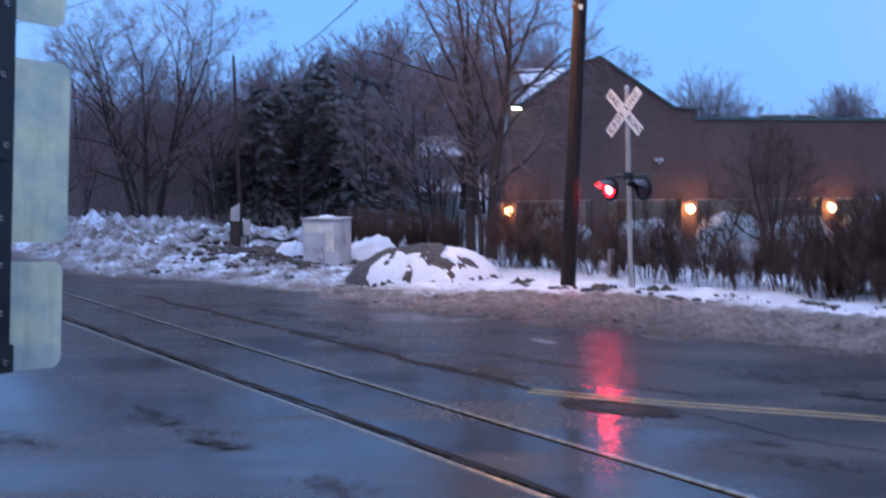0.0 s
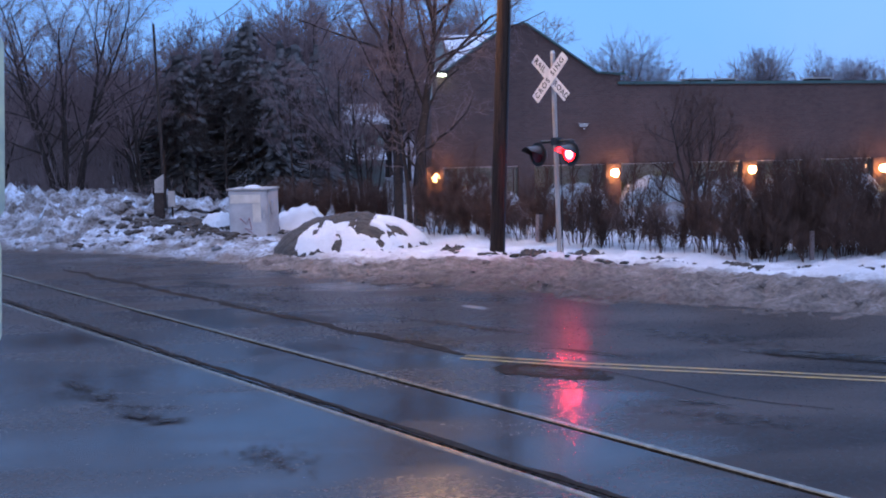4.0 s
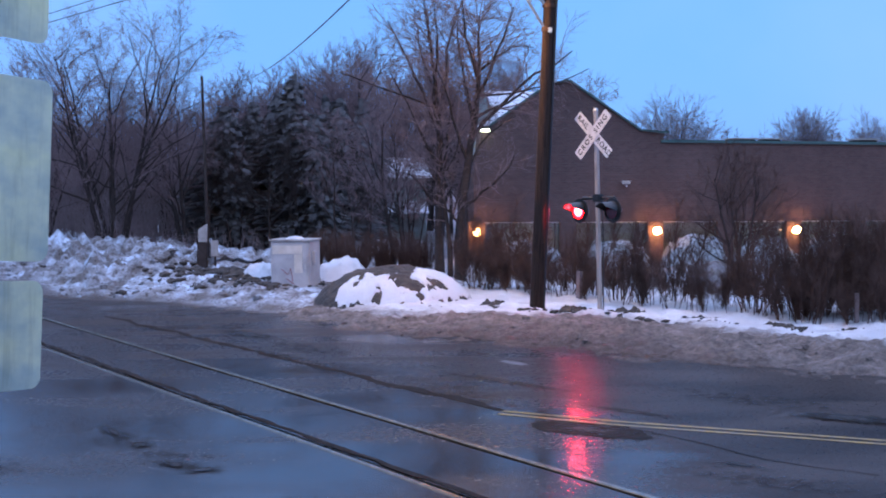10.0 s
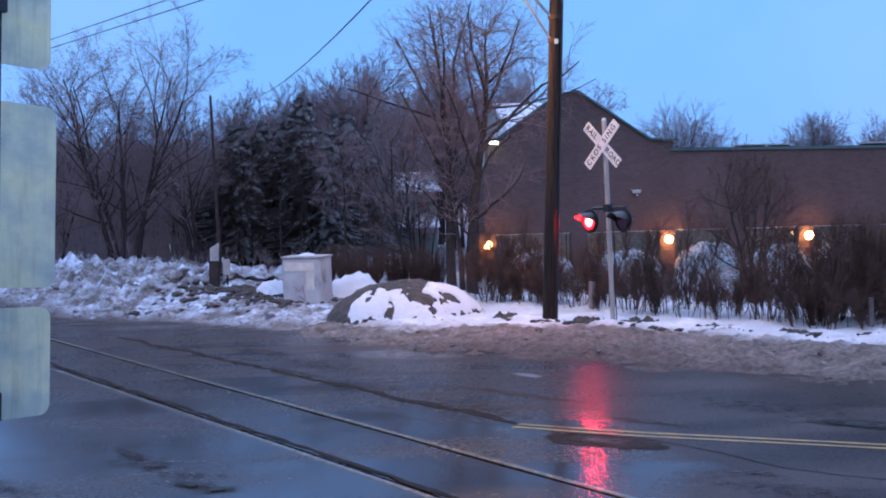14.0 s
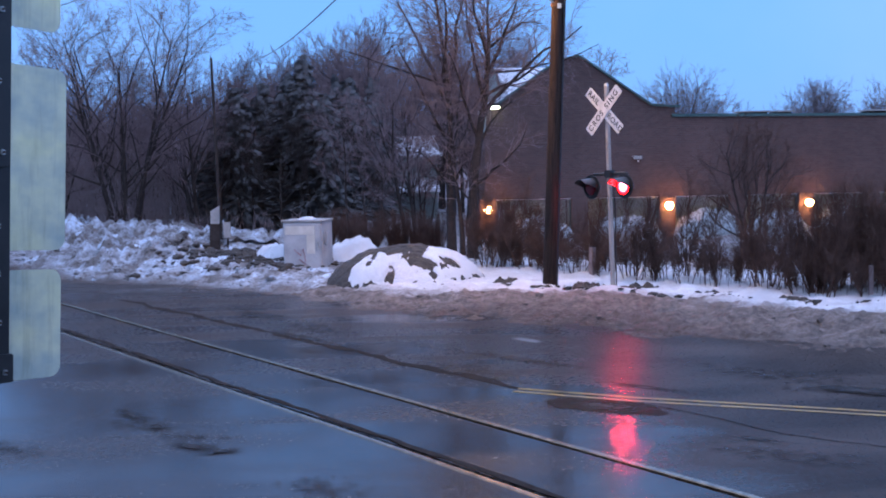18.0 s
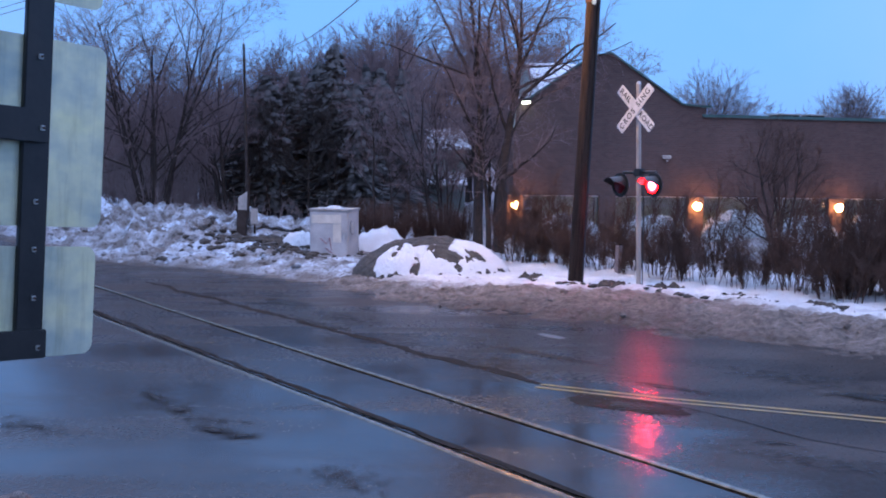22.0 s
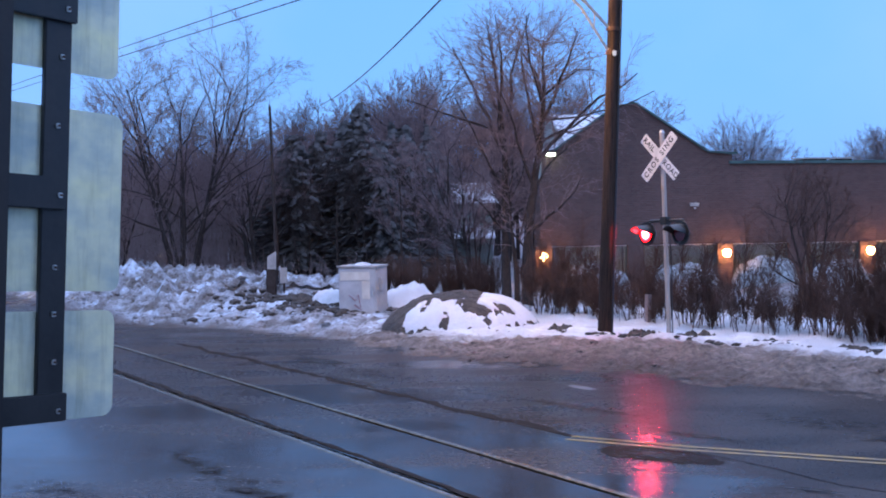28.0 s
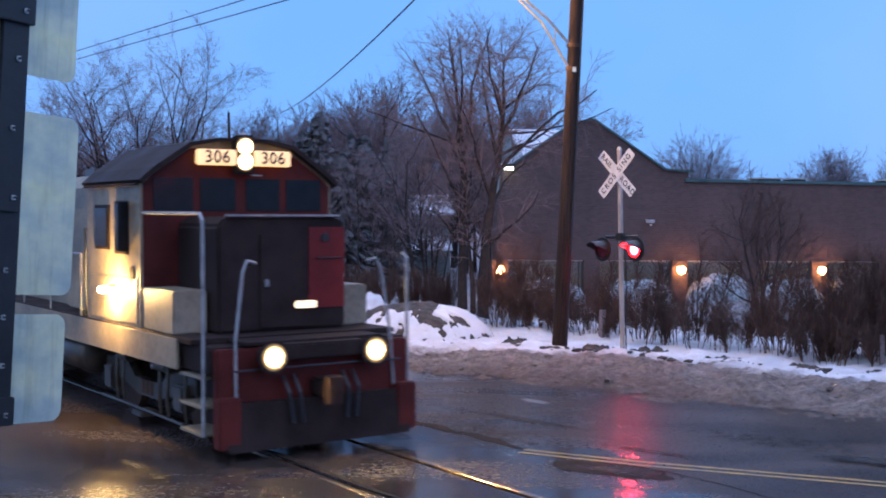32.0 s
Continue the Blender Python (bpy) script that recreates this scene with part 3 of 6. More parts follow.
EDGE = [(-60, 66), (-24, 39.5), (-14, 32.6), (-9.5, 29.8), (-6.3, 28.2), (-3.2, 25.3), (-1.7, 23.0), (0.2, 21.4), (1.8, 20.1), (3.8, 18.4), (6.2, 16.5), (8.1, 15.5), (13, 12.9), (26, 6.0), (60, -12)]


def edge_point(a):
    """The road's far edge at x = a, with its outward normal."""
    y = interp(a, EDGE)
    d = Vector((1.0, (interp(a + 0.8, EDGE) - interp(a - 0.8, EDGE)) / 1.6, 0)).normalized()
    return Vector((a, y, 0)), Vector((-d.y, d.x, 0))


def track(s, n, z=0.0):
    return U * s + N * n + Vector((0, 0, z))
EDGE[0:4] = [(-90, 145), (-20.9, 46.2), (-12.0, 33.4), (-9.5, 29.9)]


# ---- ground and road ----
def ground_z(x, y):
    b = (y - interp(x, EDGE)) * 0.8
    if b < 0:
        return -0.06
    low = interp(x, [(-6, 0.15), (3, -0.5), (8, -1.3)])
    return -0.06 + (low + 0.06) * min(1, max(0, (b - 5) / 9)) + 0.12 * fbm(x * 0.3, y * 0.3) * min(1, b / 6)


SPREAD = [-2500, -900, -400, -200, -120, -80] + lin(-60, 60, 61) + [80, 120, 200, 400, 900, 2500]
tagged(sheet("ground", lambda u, v: (u, v + 30, ground_z(u, v + 30)), SPREAD, SPREAD, M_ground),
       "old snow and leaf litter over level ground", "ground", kind="structure")


def edge_width():
    pts = []
    for i in range(400):
        a = -80 + 150 * i / 399
        p = Vector((a, interp(a, EDGE), 0))
        pts.append((p.dot(U), p.dot(N)))
    pts.sort()
    return pts


EDGE_SN = edge_width()
road = tagged(new("road"), "wet dark asphalt road with patches and puddles", "road", kind="structure")
GAP = 0.065
ob = sheet("asphalt_near", lambda s, n: track(s, n), lin(-70, 150, 45), lin(-60, NEAR_RAIL - 0.036, 12), M_asphalt)
ob.parent = road
ob = sheet("crossing_panel", lambda s, n: track(s, n, -0.004 + 0.004 * math.sin(s * 1.7)), lin(-70, 150, 221), lin(NEAR_RAIL + 0.036 + GAP, FAR_RAIL - 0.036 - GAP, 5), M_asphalt)
ob.parent = road
ob = sheet("asphalt_far", lambda s, v: track(s, FAR_RAIL + 0.036 + v * max(0.6, interp(s, EDGE_SN) - FAR_RAIL + 0.8)), lin(-70, 150, 111), lin(0, 1, 6), M_asphalt)
ob.parent = road
for n0, n1 in ((NEAR_RAIL - 0.05, NEAR_RAIL + 0.05 + GAP), (FAR_RAIL - 0.05 - GAP, FAR_RAIL + 0.05)):
    ob = sheet("flangeway", lambda s, n: track(s, n, -0.05), [-70, 150], [n0, n1], M_tar)
    ob.parent = road

for n0 in (NEAR_RAIL, FAR_RAIL):
    bm = bmesh.new()
    prism([(-0.036, -0.002), (-0.030, 0.008), (0.030, 0.008), (0.036, -0.002), (0.034, -0.045), (-0.034, -0.045)], -75, 330, bm)
    rail = obj("rail", bm, M_rail, None, Matrix.Translation(N * n0) @ Matrix.Rotation(YAW, 4, "Z"))
    tagged(rail, "worn steel rail set flush in the asphalt", "rail", "rails of the track", "structure")


def strip(name, pts, width, mat, z=0.004, wobble=0.0, seed=0):
    """A flat line painted or poured along points."""
    rng = random.Random(seed)
    bm = bmesh.new()
    dense = []
    for a, b in zip(pts, pts[1:]):
        a, b = Vector((*a, 0)), Vector((*b, 0))
        k = max(2, int((b - a).length / 0.25))
        dense += [a.lerp(b, i / k) for i in range(k)]
    dense.append(Vector((*pts[-1], 0)))
    prev = None
    for i, p in enumerate(dense):
        d = (dense[min(i + 1, len(dense) - 1)] - dense[max(0, i - 1)]).normalized()
        q = Vector((-d.y, d.x, 0))
        c = p + q * rng.uniform(-wobble, wobble)
        w = width / 2 * (1 + (rng.uniform(-0.5, 0.6) if wobble else 0))
        cur = (bm.verts.new(c + q * w + Vector((0, 0, z))), bm.verts.new(c - q * w + Vector((0, 0, z))))
        if prev:
            bm.faces.new((prev[0], prev[1], cur[1], cur[0]))
        prev = cur
    return part(name, bm, mat, road)


for off in (-0.095, 0.095):
    strip("yellow_line", [(x + 0.42 * off, y + 0.91 * off) for x, y in ((1.08, 14.66), (2.5, 13.90), (4.5, 13.06), (6.5, 12.18), (24, 4.5), (46, -5.2))], 0.08, M_yellow, 0.005)
strip("tar_seam", [track(25.0 - i * 0.9, 9.06 + 0.020 * i + 0.05 * math.sin(i * 1.9)).xy for i in range(16)], 0.15, M_tar, wobble=0.05, seed=4)
strip("tar_seam", [track(45 - i * 1.0, NEAR_RAIL + 0.17).xy for i in range(60)], 0.07, M_tar, wobble=0.03, seed=14)
strip("crack", [(2.65, 13.5), (3.1, 13.0), (3.7, 12.0), (4.6, 11.3)], 0.02, M_patch, wobble=0.03, seed=6)
strip("worn_mark", [(1.42, 18.85), (1.78, 18.38)], 0.16, M_white_paint, 0.005, wobble=0.02, seed=9)


def blot(name, c, rx, ry, turn, mat, seed, z=0.0045):
    bm = bmesh.new()
    uv = bm.loops.layers.uv.new("map")
    hub = bm.verts.new((c[0], c[1], z))
    vs = []
    for k in range(48):
        a = 2 * math.pi * k / 48
        r = 1 + 0.3 * fbm(math.cos(a) * 1.3 + seed, math.sin(a) * 1.3)
        p = Matrix.Rotation(turn, 3, "Z") @ Vector((rx * r * math.cos(a), ry * r * math.sin(a), 0))
        vs.append(bm.verts.new((c[0] + p.x, c[1] + p.y, z)))
    for p, q in zip(vs, vs[1:] + vs[:1]):
        f = bm.faces.new((hub, p, q))
        for l in f.loops:
            l[uv].uv = (0.0 if l.vert is hub else 1.0, 0.0)
    return part(name, bm, mat, road)


for k, (x, y, rx, ry, turn) in enumerate(((2.05, 13.62, 1.05, 0.46, -33), (2.15, 13.55, 0.95, 0.42, -28), (2.0, 13.6, 0.75, 0.36, -31), (2.75, 14.6, 0.95, 0.17, -40), (6.3, 12.6, 1.5, 0.28, -36),
                                          (-3.2, 22.4, 1.3, 0.45, -48),
                                          (-2.2, 19.6, 1.5, 0.2, -52), (1.3, 16.9, 2.0, 0.2, -45))):
    blot("dark_patch", (x, y), rx, ry, radians(turn), M_smear, 3 + 2 * k, 0.0045 + 0.0004 * k)
for k, (x, y, rx, ry, turn) in enumerate(((-3.5, 13.4, 0.9, 0.7, 60), (-2.7, 12.6, 1.0, 0.4, -15), (-4.6, 12.3, 1.3, 0.6, -35), (0.6, 16.0, 2.6, 1.0, -50), (-2.0, 20.5, 3.0, 1.2, -52), (4.6, 15.2, 2.6, 0.8, -38), (-1.0, 10.4, 1.2, 0.6, -50), (3.4, 11.2, 1.8, 0.6, -38))):
    blot("stain", (x, y), rx, ry, radians(turn), M_stain, 40 + 3 * k, 0.0098 + 0.0004 * k)
for k, (x, y, rx, ry, turn) in enumerate(((-3.6, 13.75, 0.62, 0.13, -58), (-3.16, 13.1, 0.30, 0.22, -50), (-2.55, 12.15, 0.5, 0.16, -30), (-2.2, 11.9, 0.35, 0.12, 10), (6.0, 13.6, 1.5, 0.30, -32), (5.3, 14.0, 1.0, 0.35, -32), (3.35, 11.8, 0.4, 0.07, -30))):
    for z in (0.0135, 0.0139):
        blot("dark_patch", (x, y), rx, ry, radians(turn), M_smear, 81 + 4 * k, z + 0.001 * k)
blot("dark_patch", (2.05, 13.58), 0.80, 0.33, radians(-31), M_patch, 3, 0.0048)


# ---- snow along the road ----
HEAP = [(-30, 0.75), (-12, 0.86), (-10.5, 0.78), (-9, 0.68), (-8, 0.56), (-7.2, 0.47), (-6.4, 0.40), (-5.5, 0.3), (-3.0, 0.25), (0, 0.24), (3, 0.26), (5.0, 0.28), (6.2, 0.38), (7.5, 0.46), (9, 0.45), (12, 0.4), (40, 0.4)]


def clump(x, y):
    """Churned lumps of slush, sharper on top than between."""
    return 0.075 * (0.5 - abs(fbm(x * 2.3, y * 2.3, 12.0, 3))) * (0.5 + abs(fbm(x * 6.5, y * 6.5, 2.0, 2)) * 2.2) - 0.02


def bank(a, b):
    p, n = edge_point(a)
    h = interp(a, HEAP)
    tall = min(1, max(0, (h - 0.32) / 0.5))
    rise = 2.6 + tall * 0.9
    k = min(1, max(0, b / rise))
    prof = k * k * (3 - 2 * k)
    if tall > 0 and a < 0:
        prof *= 1 - 0.45 * min(1, max(0, (b - 5) / 2))
    q = p + n * b
    left = tall if a < 0 else 0.0
    left *= 0.35 + 0.65 * min(1, max(0, (b - 0.9) / 1.6))
    rough = fbm(q.x * 1.1, q.y * 1.1, 1.7, 5) * (0.09 + 0.19 * left) + fbm(q.x * 3.4, q.y * 3.4, 5.0, 4) * 0.06 + clump(q.x, q.y) * min(1, max(0, (3.6 - b) / 1.2)) + left * (0.62 * abs(fbm(q.x * 1.25, q.y * 1.25, 3.1, 4)) + 0.10 * abs(fbm(q.x * 4, q.y * 4, 6.0, 3)) - 0.14)
    z = -0.02 + h * prof + rough * min(1, max(0, b + 0.15) / 0.5)
    out = min(1, max(0, (b - 8.6) / 3.6))
    z = z * (1 - out) + (ground_z(q.x, q.y) - 0.15) * out
    return (q.x, q.y, max(z, -0.05 if b < 0.3 else -2))


tagged(sheet("snow_heap", bank, lin(-30, -14, 90) + lin(-13.95, -3.4, 230), lin(-0.2, 6, 90) + lin(6.2, 12.6, 26), M_heap), "tall heap of ploughed dirty snow beside the road", "snow bank", kind="structure")
tagged(sheet("snow_verge", bank, lin(-3.4, 13, 330) + lin(13.2, 34, 90), lin(-0.2, 4.2, 84) + lin(4.4, 12.6, 36), M_verge, uvf=lambda a, b: (a, b + interp(a, [(-3.4, 1.0), (-1.5, 0.7), (0, -0.3), (0.8, -0.8), (2.8, -0.9), (4.2, -0.2), (5.0, 0.0), (8.0, 0.5), (13, 0.5)]))), "snow-covered verge with brown slush along the road edge", "snow bank", kind="structure")


def lumps(name, seed, spots, mat, label, category, uv):
    """Loose lumps, each with its place on the bank and its size."""
    rng = random.Random(seed)
    verts, faces = [], []
    for (x, y, z), r in spots(rng):
        bm = bmesh.new()
        bmesh.ops.create_icosphere(bm, subdivisions=1, radius=r)
        base = len(verts)
        for v in bm.verts:
            k = rng.uniform(0.65, 1.3)
            verts.append((x + v.co.x * k * 1.2, y + v.co.y * k, z + r * 0.15 + v.co.z * k * 0.65))
        bm.verts.index_update()
        faces += [tuple(base + v.index for v in f.verts) for f in bm.faces]
        bm.free()
    me = bpy.data.meshes.new("mesh")
    me.from_pydata(verts, [], faces)
    me.uv_layers.new(name="map")
    for l in me.uv_layers["map"].data:
        l.uv = (0, uv)
    me.materials.append(mat)
    tagged(new(name, me), label, category, kind="stuff")


def heap_spots(rng):
    return [(bank(rng.uniform(-14, -4.0), rng.uniform(0.4, 5.5)), 0.02 + 0.11 * rng.random() ** 3) for i in range(520)]


def slush_spots(rng):
    return [(bank(rng.uniform(-3.4, 13), rng.uniform(0.05, 2.9)), 0.010 + 0.06 * rng.random() ** 5) for i in range(260)]


def soil_spots(rng):
    """Earth thrown up along the verge's crest, at the pole, and in the heap behind the cabinet."""
    out = []
    line = [(2.4, 24.3), (3.2, 23.6), (4.0, 22.9), (5.2, 21.8), (6.5, 20.7), (7.2, 19.9), (8.4, 18.9)]
    for i in range(150):
        x = rng.uniform(2.2, 8.6)
        y = interp(x, line) + rng.gauss(0, 0.14)
        if fbm(x * 1.3, 4.0) < 0.05 - 0.15 * abs(rng.gauss(0, 1)):
            continue
        p, n = edge_point(x)
        b = (y - p.y) * n.y
        out.append(((x, y, bank(x - n.x * b, b)[2] + 0.004), 0.014 + 0.08 * rng.random() ** 4))
    for i in range(700):
        a, b = rng.gauss(-6.6, 0.75), rng.gauss(3.3, 0.7)
        x, y, z = bank(a, b)
        out.append(((x, y, z + 0.01), 0.025 + 0.12 * rng.random() ** 2.5))
    return out


lumps("snow_clods", 11, heap_spots, M_heap, "loose clods of dirty frozen snow", "snow clods", 2.1)
lumps("slush_clods", 12, slush_spots, M_verge, "loose clods of brown slush", "slush clods", 1.0)
lumps("soil_clods", 13, soil_spots, M_soil, "brown clods of earth and litter on the snow", "soil clods", 0.0)


def mound(u, v, snow):
    """A dome of soil, u and v from -1 to 1; the snow lies over its front and one shoulder."""
    x, y = -0.5 + u * 1.9, 26.8 + v * 1.4
    r = math.sqrt(u * u + v * v)
    h = 0.88 * max(0, 1 - r ** 2.2) ** 0.8
    z = 0.10 + h + 0.06 * fbm(x * 1.3, y * 1.3, 9) * min(1, 2 * h) - 0.35 * max(0, r - 0.9)
    if not snow:
        z += 0.035 * fbm(x * 4.5, y * 4.5, 2, 4)
    else:
        ragged = 0.30 * fbm(x * 2.2, y * 2.2, 6, 5)
        line = -0.58 - 1.6 * max(0, -u - 0.62) + 1.5 * max(0, u - 0.10)
        bare = min(1, max(0, (v - line + ragged) / 0.10))
        spot = min(1, max(0, (fbm(x * 2.1, y * 2.6, 15, 4) - 0.34 - 0.2 * abs(u - 0.3)) / 0.08))
        for su, sv, sr in ((0.22, -0.66, 0.20), (0.52, -0.50, 0.14), (0.34, -0.82, 0.08), (-0.1, -0.72, 0.06)):      # bare knobs of earth
            spot = max(spot, min(1, max(0, (sr - math.hypot(u - su, 1.4 * (v - sv)) + 0.12 * fbm(x * 3, y * 3, 7, 3)) / 0.06)))
        z += (0.05 - 0.20 * max(bare, spot * 0.8) + 0.03 * fbm(x * 3, y * 3, 4, 3)) * min(1, max(0, (1.02 - r) / 0.2)) - 0.4 * max(0, r - 0.92)
    return (x, y, z)


mo = tagged(new("soil_mound"), "frozen soil mound half covered with snow on the verge", "mound")
o = sheet("soil", lambda u, v: mound(u, v, False), lin(-1, 1, 90), lin(-1, 1, 80), M_soil)
o.parent = mo
o = sheet("snow_cover", lambda u, v: mound(u, v, True), lin(-1, 1, 150), lin(-1, 1, 130), M_snow)
o.parent = mo
def dirt_ridge(x, y, rx, ry, h, turn, seed, label="low ridge of brown earth and dirty snow on the verge"):
    """A low uneven ridge of earth thrown up by the plough, its rim below the snow."""
    p, n = edge_point(x - 0.6 * (y - interp(x, EDGE)) * 0.8)
    b = (Vector((x, y, 0)) - p).dot(n)
    base = bank(p.x, b)[2]
    t = thing("dirt_ridge", pose(x, y, base, 0, 0, turn), label, "earth ridge", "earth ridges on the verge")

    def f(u, v):
        r = math.sqrt(u * u + v * v)
        k = max(0, 1 - r ** 2) ** 0.8
        return (u * rx, v * ry, h * k * (0.75 + 0.5 * fbm(u * 2.5 + seed, v * 2.5, 1.0)) + 0.45 * h * abs(fbm(u * rx * 3.2 + seed, v * ry * 3.2, 3.0, 4)) + 0.2 * h * fbm(u * rx * 9 + seed, v * ry * 9, 5.0, 3) - 0.10)
    sheet("soil", f, lin(-1, 1, 70), lin(-1, 1, 40), M_soil).parent = t


for k, (x, y, rx, ry, h, turn) in enumerate(((3.35, 23.9, 0.55, 0.32, 0.26, -35), (4.35, 23.4, 0.7, 0.30, 0.22, -38), (5.5, 22.4, 0.8, 0.26, 0.15, -42), (6.7, 21.0, 0.6, 0.26, 0.16, -42), (1.7, 24.9, 0.45, 0.25, 0.2, -40))):
    dirt_ridge(x, y, rx, ry, h, turn, 5 * k)
dirt_ridge(-5.0, 31.1, 0.75, 0.45, 0.26, -30, 71, "heap of brown earth and litter on the snow")
for cx, cy, rx, ry, h in ((-1.95, 31.2, 1.0, 0.75, 0.85), (-4.1, 31.0, 0.7, 0.6, 0.78)):
    pile = thing("snow_pile", pose(cx, cy, 0.05), "rounded pile of clean snow by the cabinet", "snow pile", "snow piles by the cabinet")
    o = sheet("snow", lambda u, v: (u * rx, v * ry, h * max(0, 1 - u * u - v * v) ** 0.7 * (1 + 0.2 * fbm(u * 2 + cx, v * 2) + 0.10 * fbm(u * 6 + cx, v * 6)) - 0.05), lin(-1, 1, 30), lin(-1, 1, 30), M_snow)
    o.parent = pile
lump = thing("snow_lump", pose(-3.6, 9.1, 0), "small lump of grey snow on wet asphalt", "snow lump")
o = sheet("snow", lambda u, v: (u * 0.55, v * 0.4, 0.16 * max(0, 1 - u * u - v * v) ** 0.6 * (1 + 0.6 * fbm(u * 3, v * 3)) - 0.01), lin(-1, 1, 24), lin(-1, 1, 24), M_heap)
o.parent = lump


# ---- trees ----
class Wood:
    """Gathers branch segments into one mesh."""

    def __init__(self):
        self.v, self.f = [], []

    def stick(self, pts, rad, sides):
        base, side = len(self.v), None
        for i, p in enumerate(pts):
            d = pts[min(i + 1, len(pts) - 1)] - pts[max(i - 1, 0)]
            if d.length < 1e-6:
                d = Vector((0, 0, 1))
            d.normalize()
            if side is None:
                side = d.orthogonal().normalized()
            side = (side - d * side.dot(d)).normalized()
            up = d.cross(side)
            for k in range(sides):
                a = 2 * math.pi * k / sides
                self.v.append(tuple(p + (side * math.cos(a) + up * math.sin(a)) * rad[i]))
        for i in range(len(pts) - 1):
            for k in range(sides):
                j = (k + 1) % sides
                self.f.append((base + i * sides + k, base + i * sides + j, base + (i + 1) * sides + j, base + (i + 1) * sides + k))

    def mesh(self, mat):
        me = bpy.data.meshes.new("mesh")
        me.from_pydata(self.v, [], self.f)
        me.shade_smooth()
        me.materials.append(mat)
        return me


def bend(rng, p, d, length, n, wobble, lift):
    pts, d = [p.copy()], d.normalized()
    for i in range(n):
        d = (d + Vector((rng.gauss(0, wobble), rng.gauss(0, wobble), rng.gauss(0, wobble) + lift))).normalized()
        pts.append(pts[-1] + d * (length / n))
    return pts


def branch(rng, wood, twigs, p, d, length, r, level, fan, keep, thin=0.0035):
    n = (7, 6, 5, 4, 3)[level]
    pts = bend(rng, p, d, length, n, (0.06, 0.15, 0.15, 0.12, 0.09)[level], (0.03, 0.035, 0.03, 0.025, 0.02)[level])
    tip = r * (0.25 if level else 0.2)
    rad = [r + (tip - r) * (i / n) for i in range(n + 1)]
    (wood if level < 2 else twigs).stick(pts, rad, (7, 5, 4, 3, 3)[level])
    if level >= keep:
        return
    count = (11, 8, 6, 4)[level]
    for i in range(count):
        t = (0.28 if level == 0 else 0.2) + (0.98 - 0.25) * (i + rng.uniform(0.1, 0.9)) / count
        t = min(0.98, t)
        k = min(n - 1, int(t * n))
        q = pts[k].lerp(pts[k + 1], t * n - k)
        axis = (pts[k + 1] - pts[k]).normalized()
        side = (Matrix.Rotation(rng.uniform(0, 2 * math.pi), 3, axis) @ axis.orthogonal()).normalized()
        a = radians(rng.uniform(28, 58) if level < 2 else rng.uniform(25, 52)) * fan
        nd = axis * math.cos(a) + side * math.sin(a)
        ln = length * (rng.uniform(0.38, 0.62) if level < 2 else rng.uniform(0.36, 0.68)) * (1.15 - 0.55 * t if level == 0 else 1.0 - 0.35 * t)
        branch(rng, wood, twigs, q, nd, ln, max(thin, rad[k] * (rng.uniform(0.42, 0.62) if level < 2 else rng.uniform(0.32, 0.48))), level + 1, fan, keep, thin)


def bare_tree(seed, height, radius, label, stems=1, fan=1.0, keep=4, spread=0.25, twig=None, m=None, group="", trunk_part=0.75, thin=0.005):
    rng = random.Random(seed)
    root = thing("bare_tree", m or Matrix(), label, "tree", group)
    wood, twigs = Wood(), Wood()
    for i in range(stems):
        a = 2 * math.pi * (i + rng.random()) / stems
        lean = spread * (1 if stems > 1 else 0.3)
        d = Vector((math.cos(a) * lean, math.sin(a) * lean, 1))
        branch(rng, wood, twigs, Vector((math.cos(a), math.sin(a), 0)) * (0.12 * (stems > 1)) - Vector((0, 0, 0.3)), d, height * trunk_part * rng.uniform(0.85, 1.1), radius * rng.uniform(0.75, 1.1), 0, fan, keep, thin)
    part("trunk", wood.mesh(M_bark), None, root)
    part("crown", twigs.mesh(twig or M_twig), None, root)
    return root


def copy_scaled(ob, x, y, z, turn, scale):
    c = copy_thing(ob, pose(x, y, z, 0, 0, turn))
    c.scale = (scale, scale, scale)
    return c


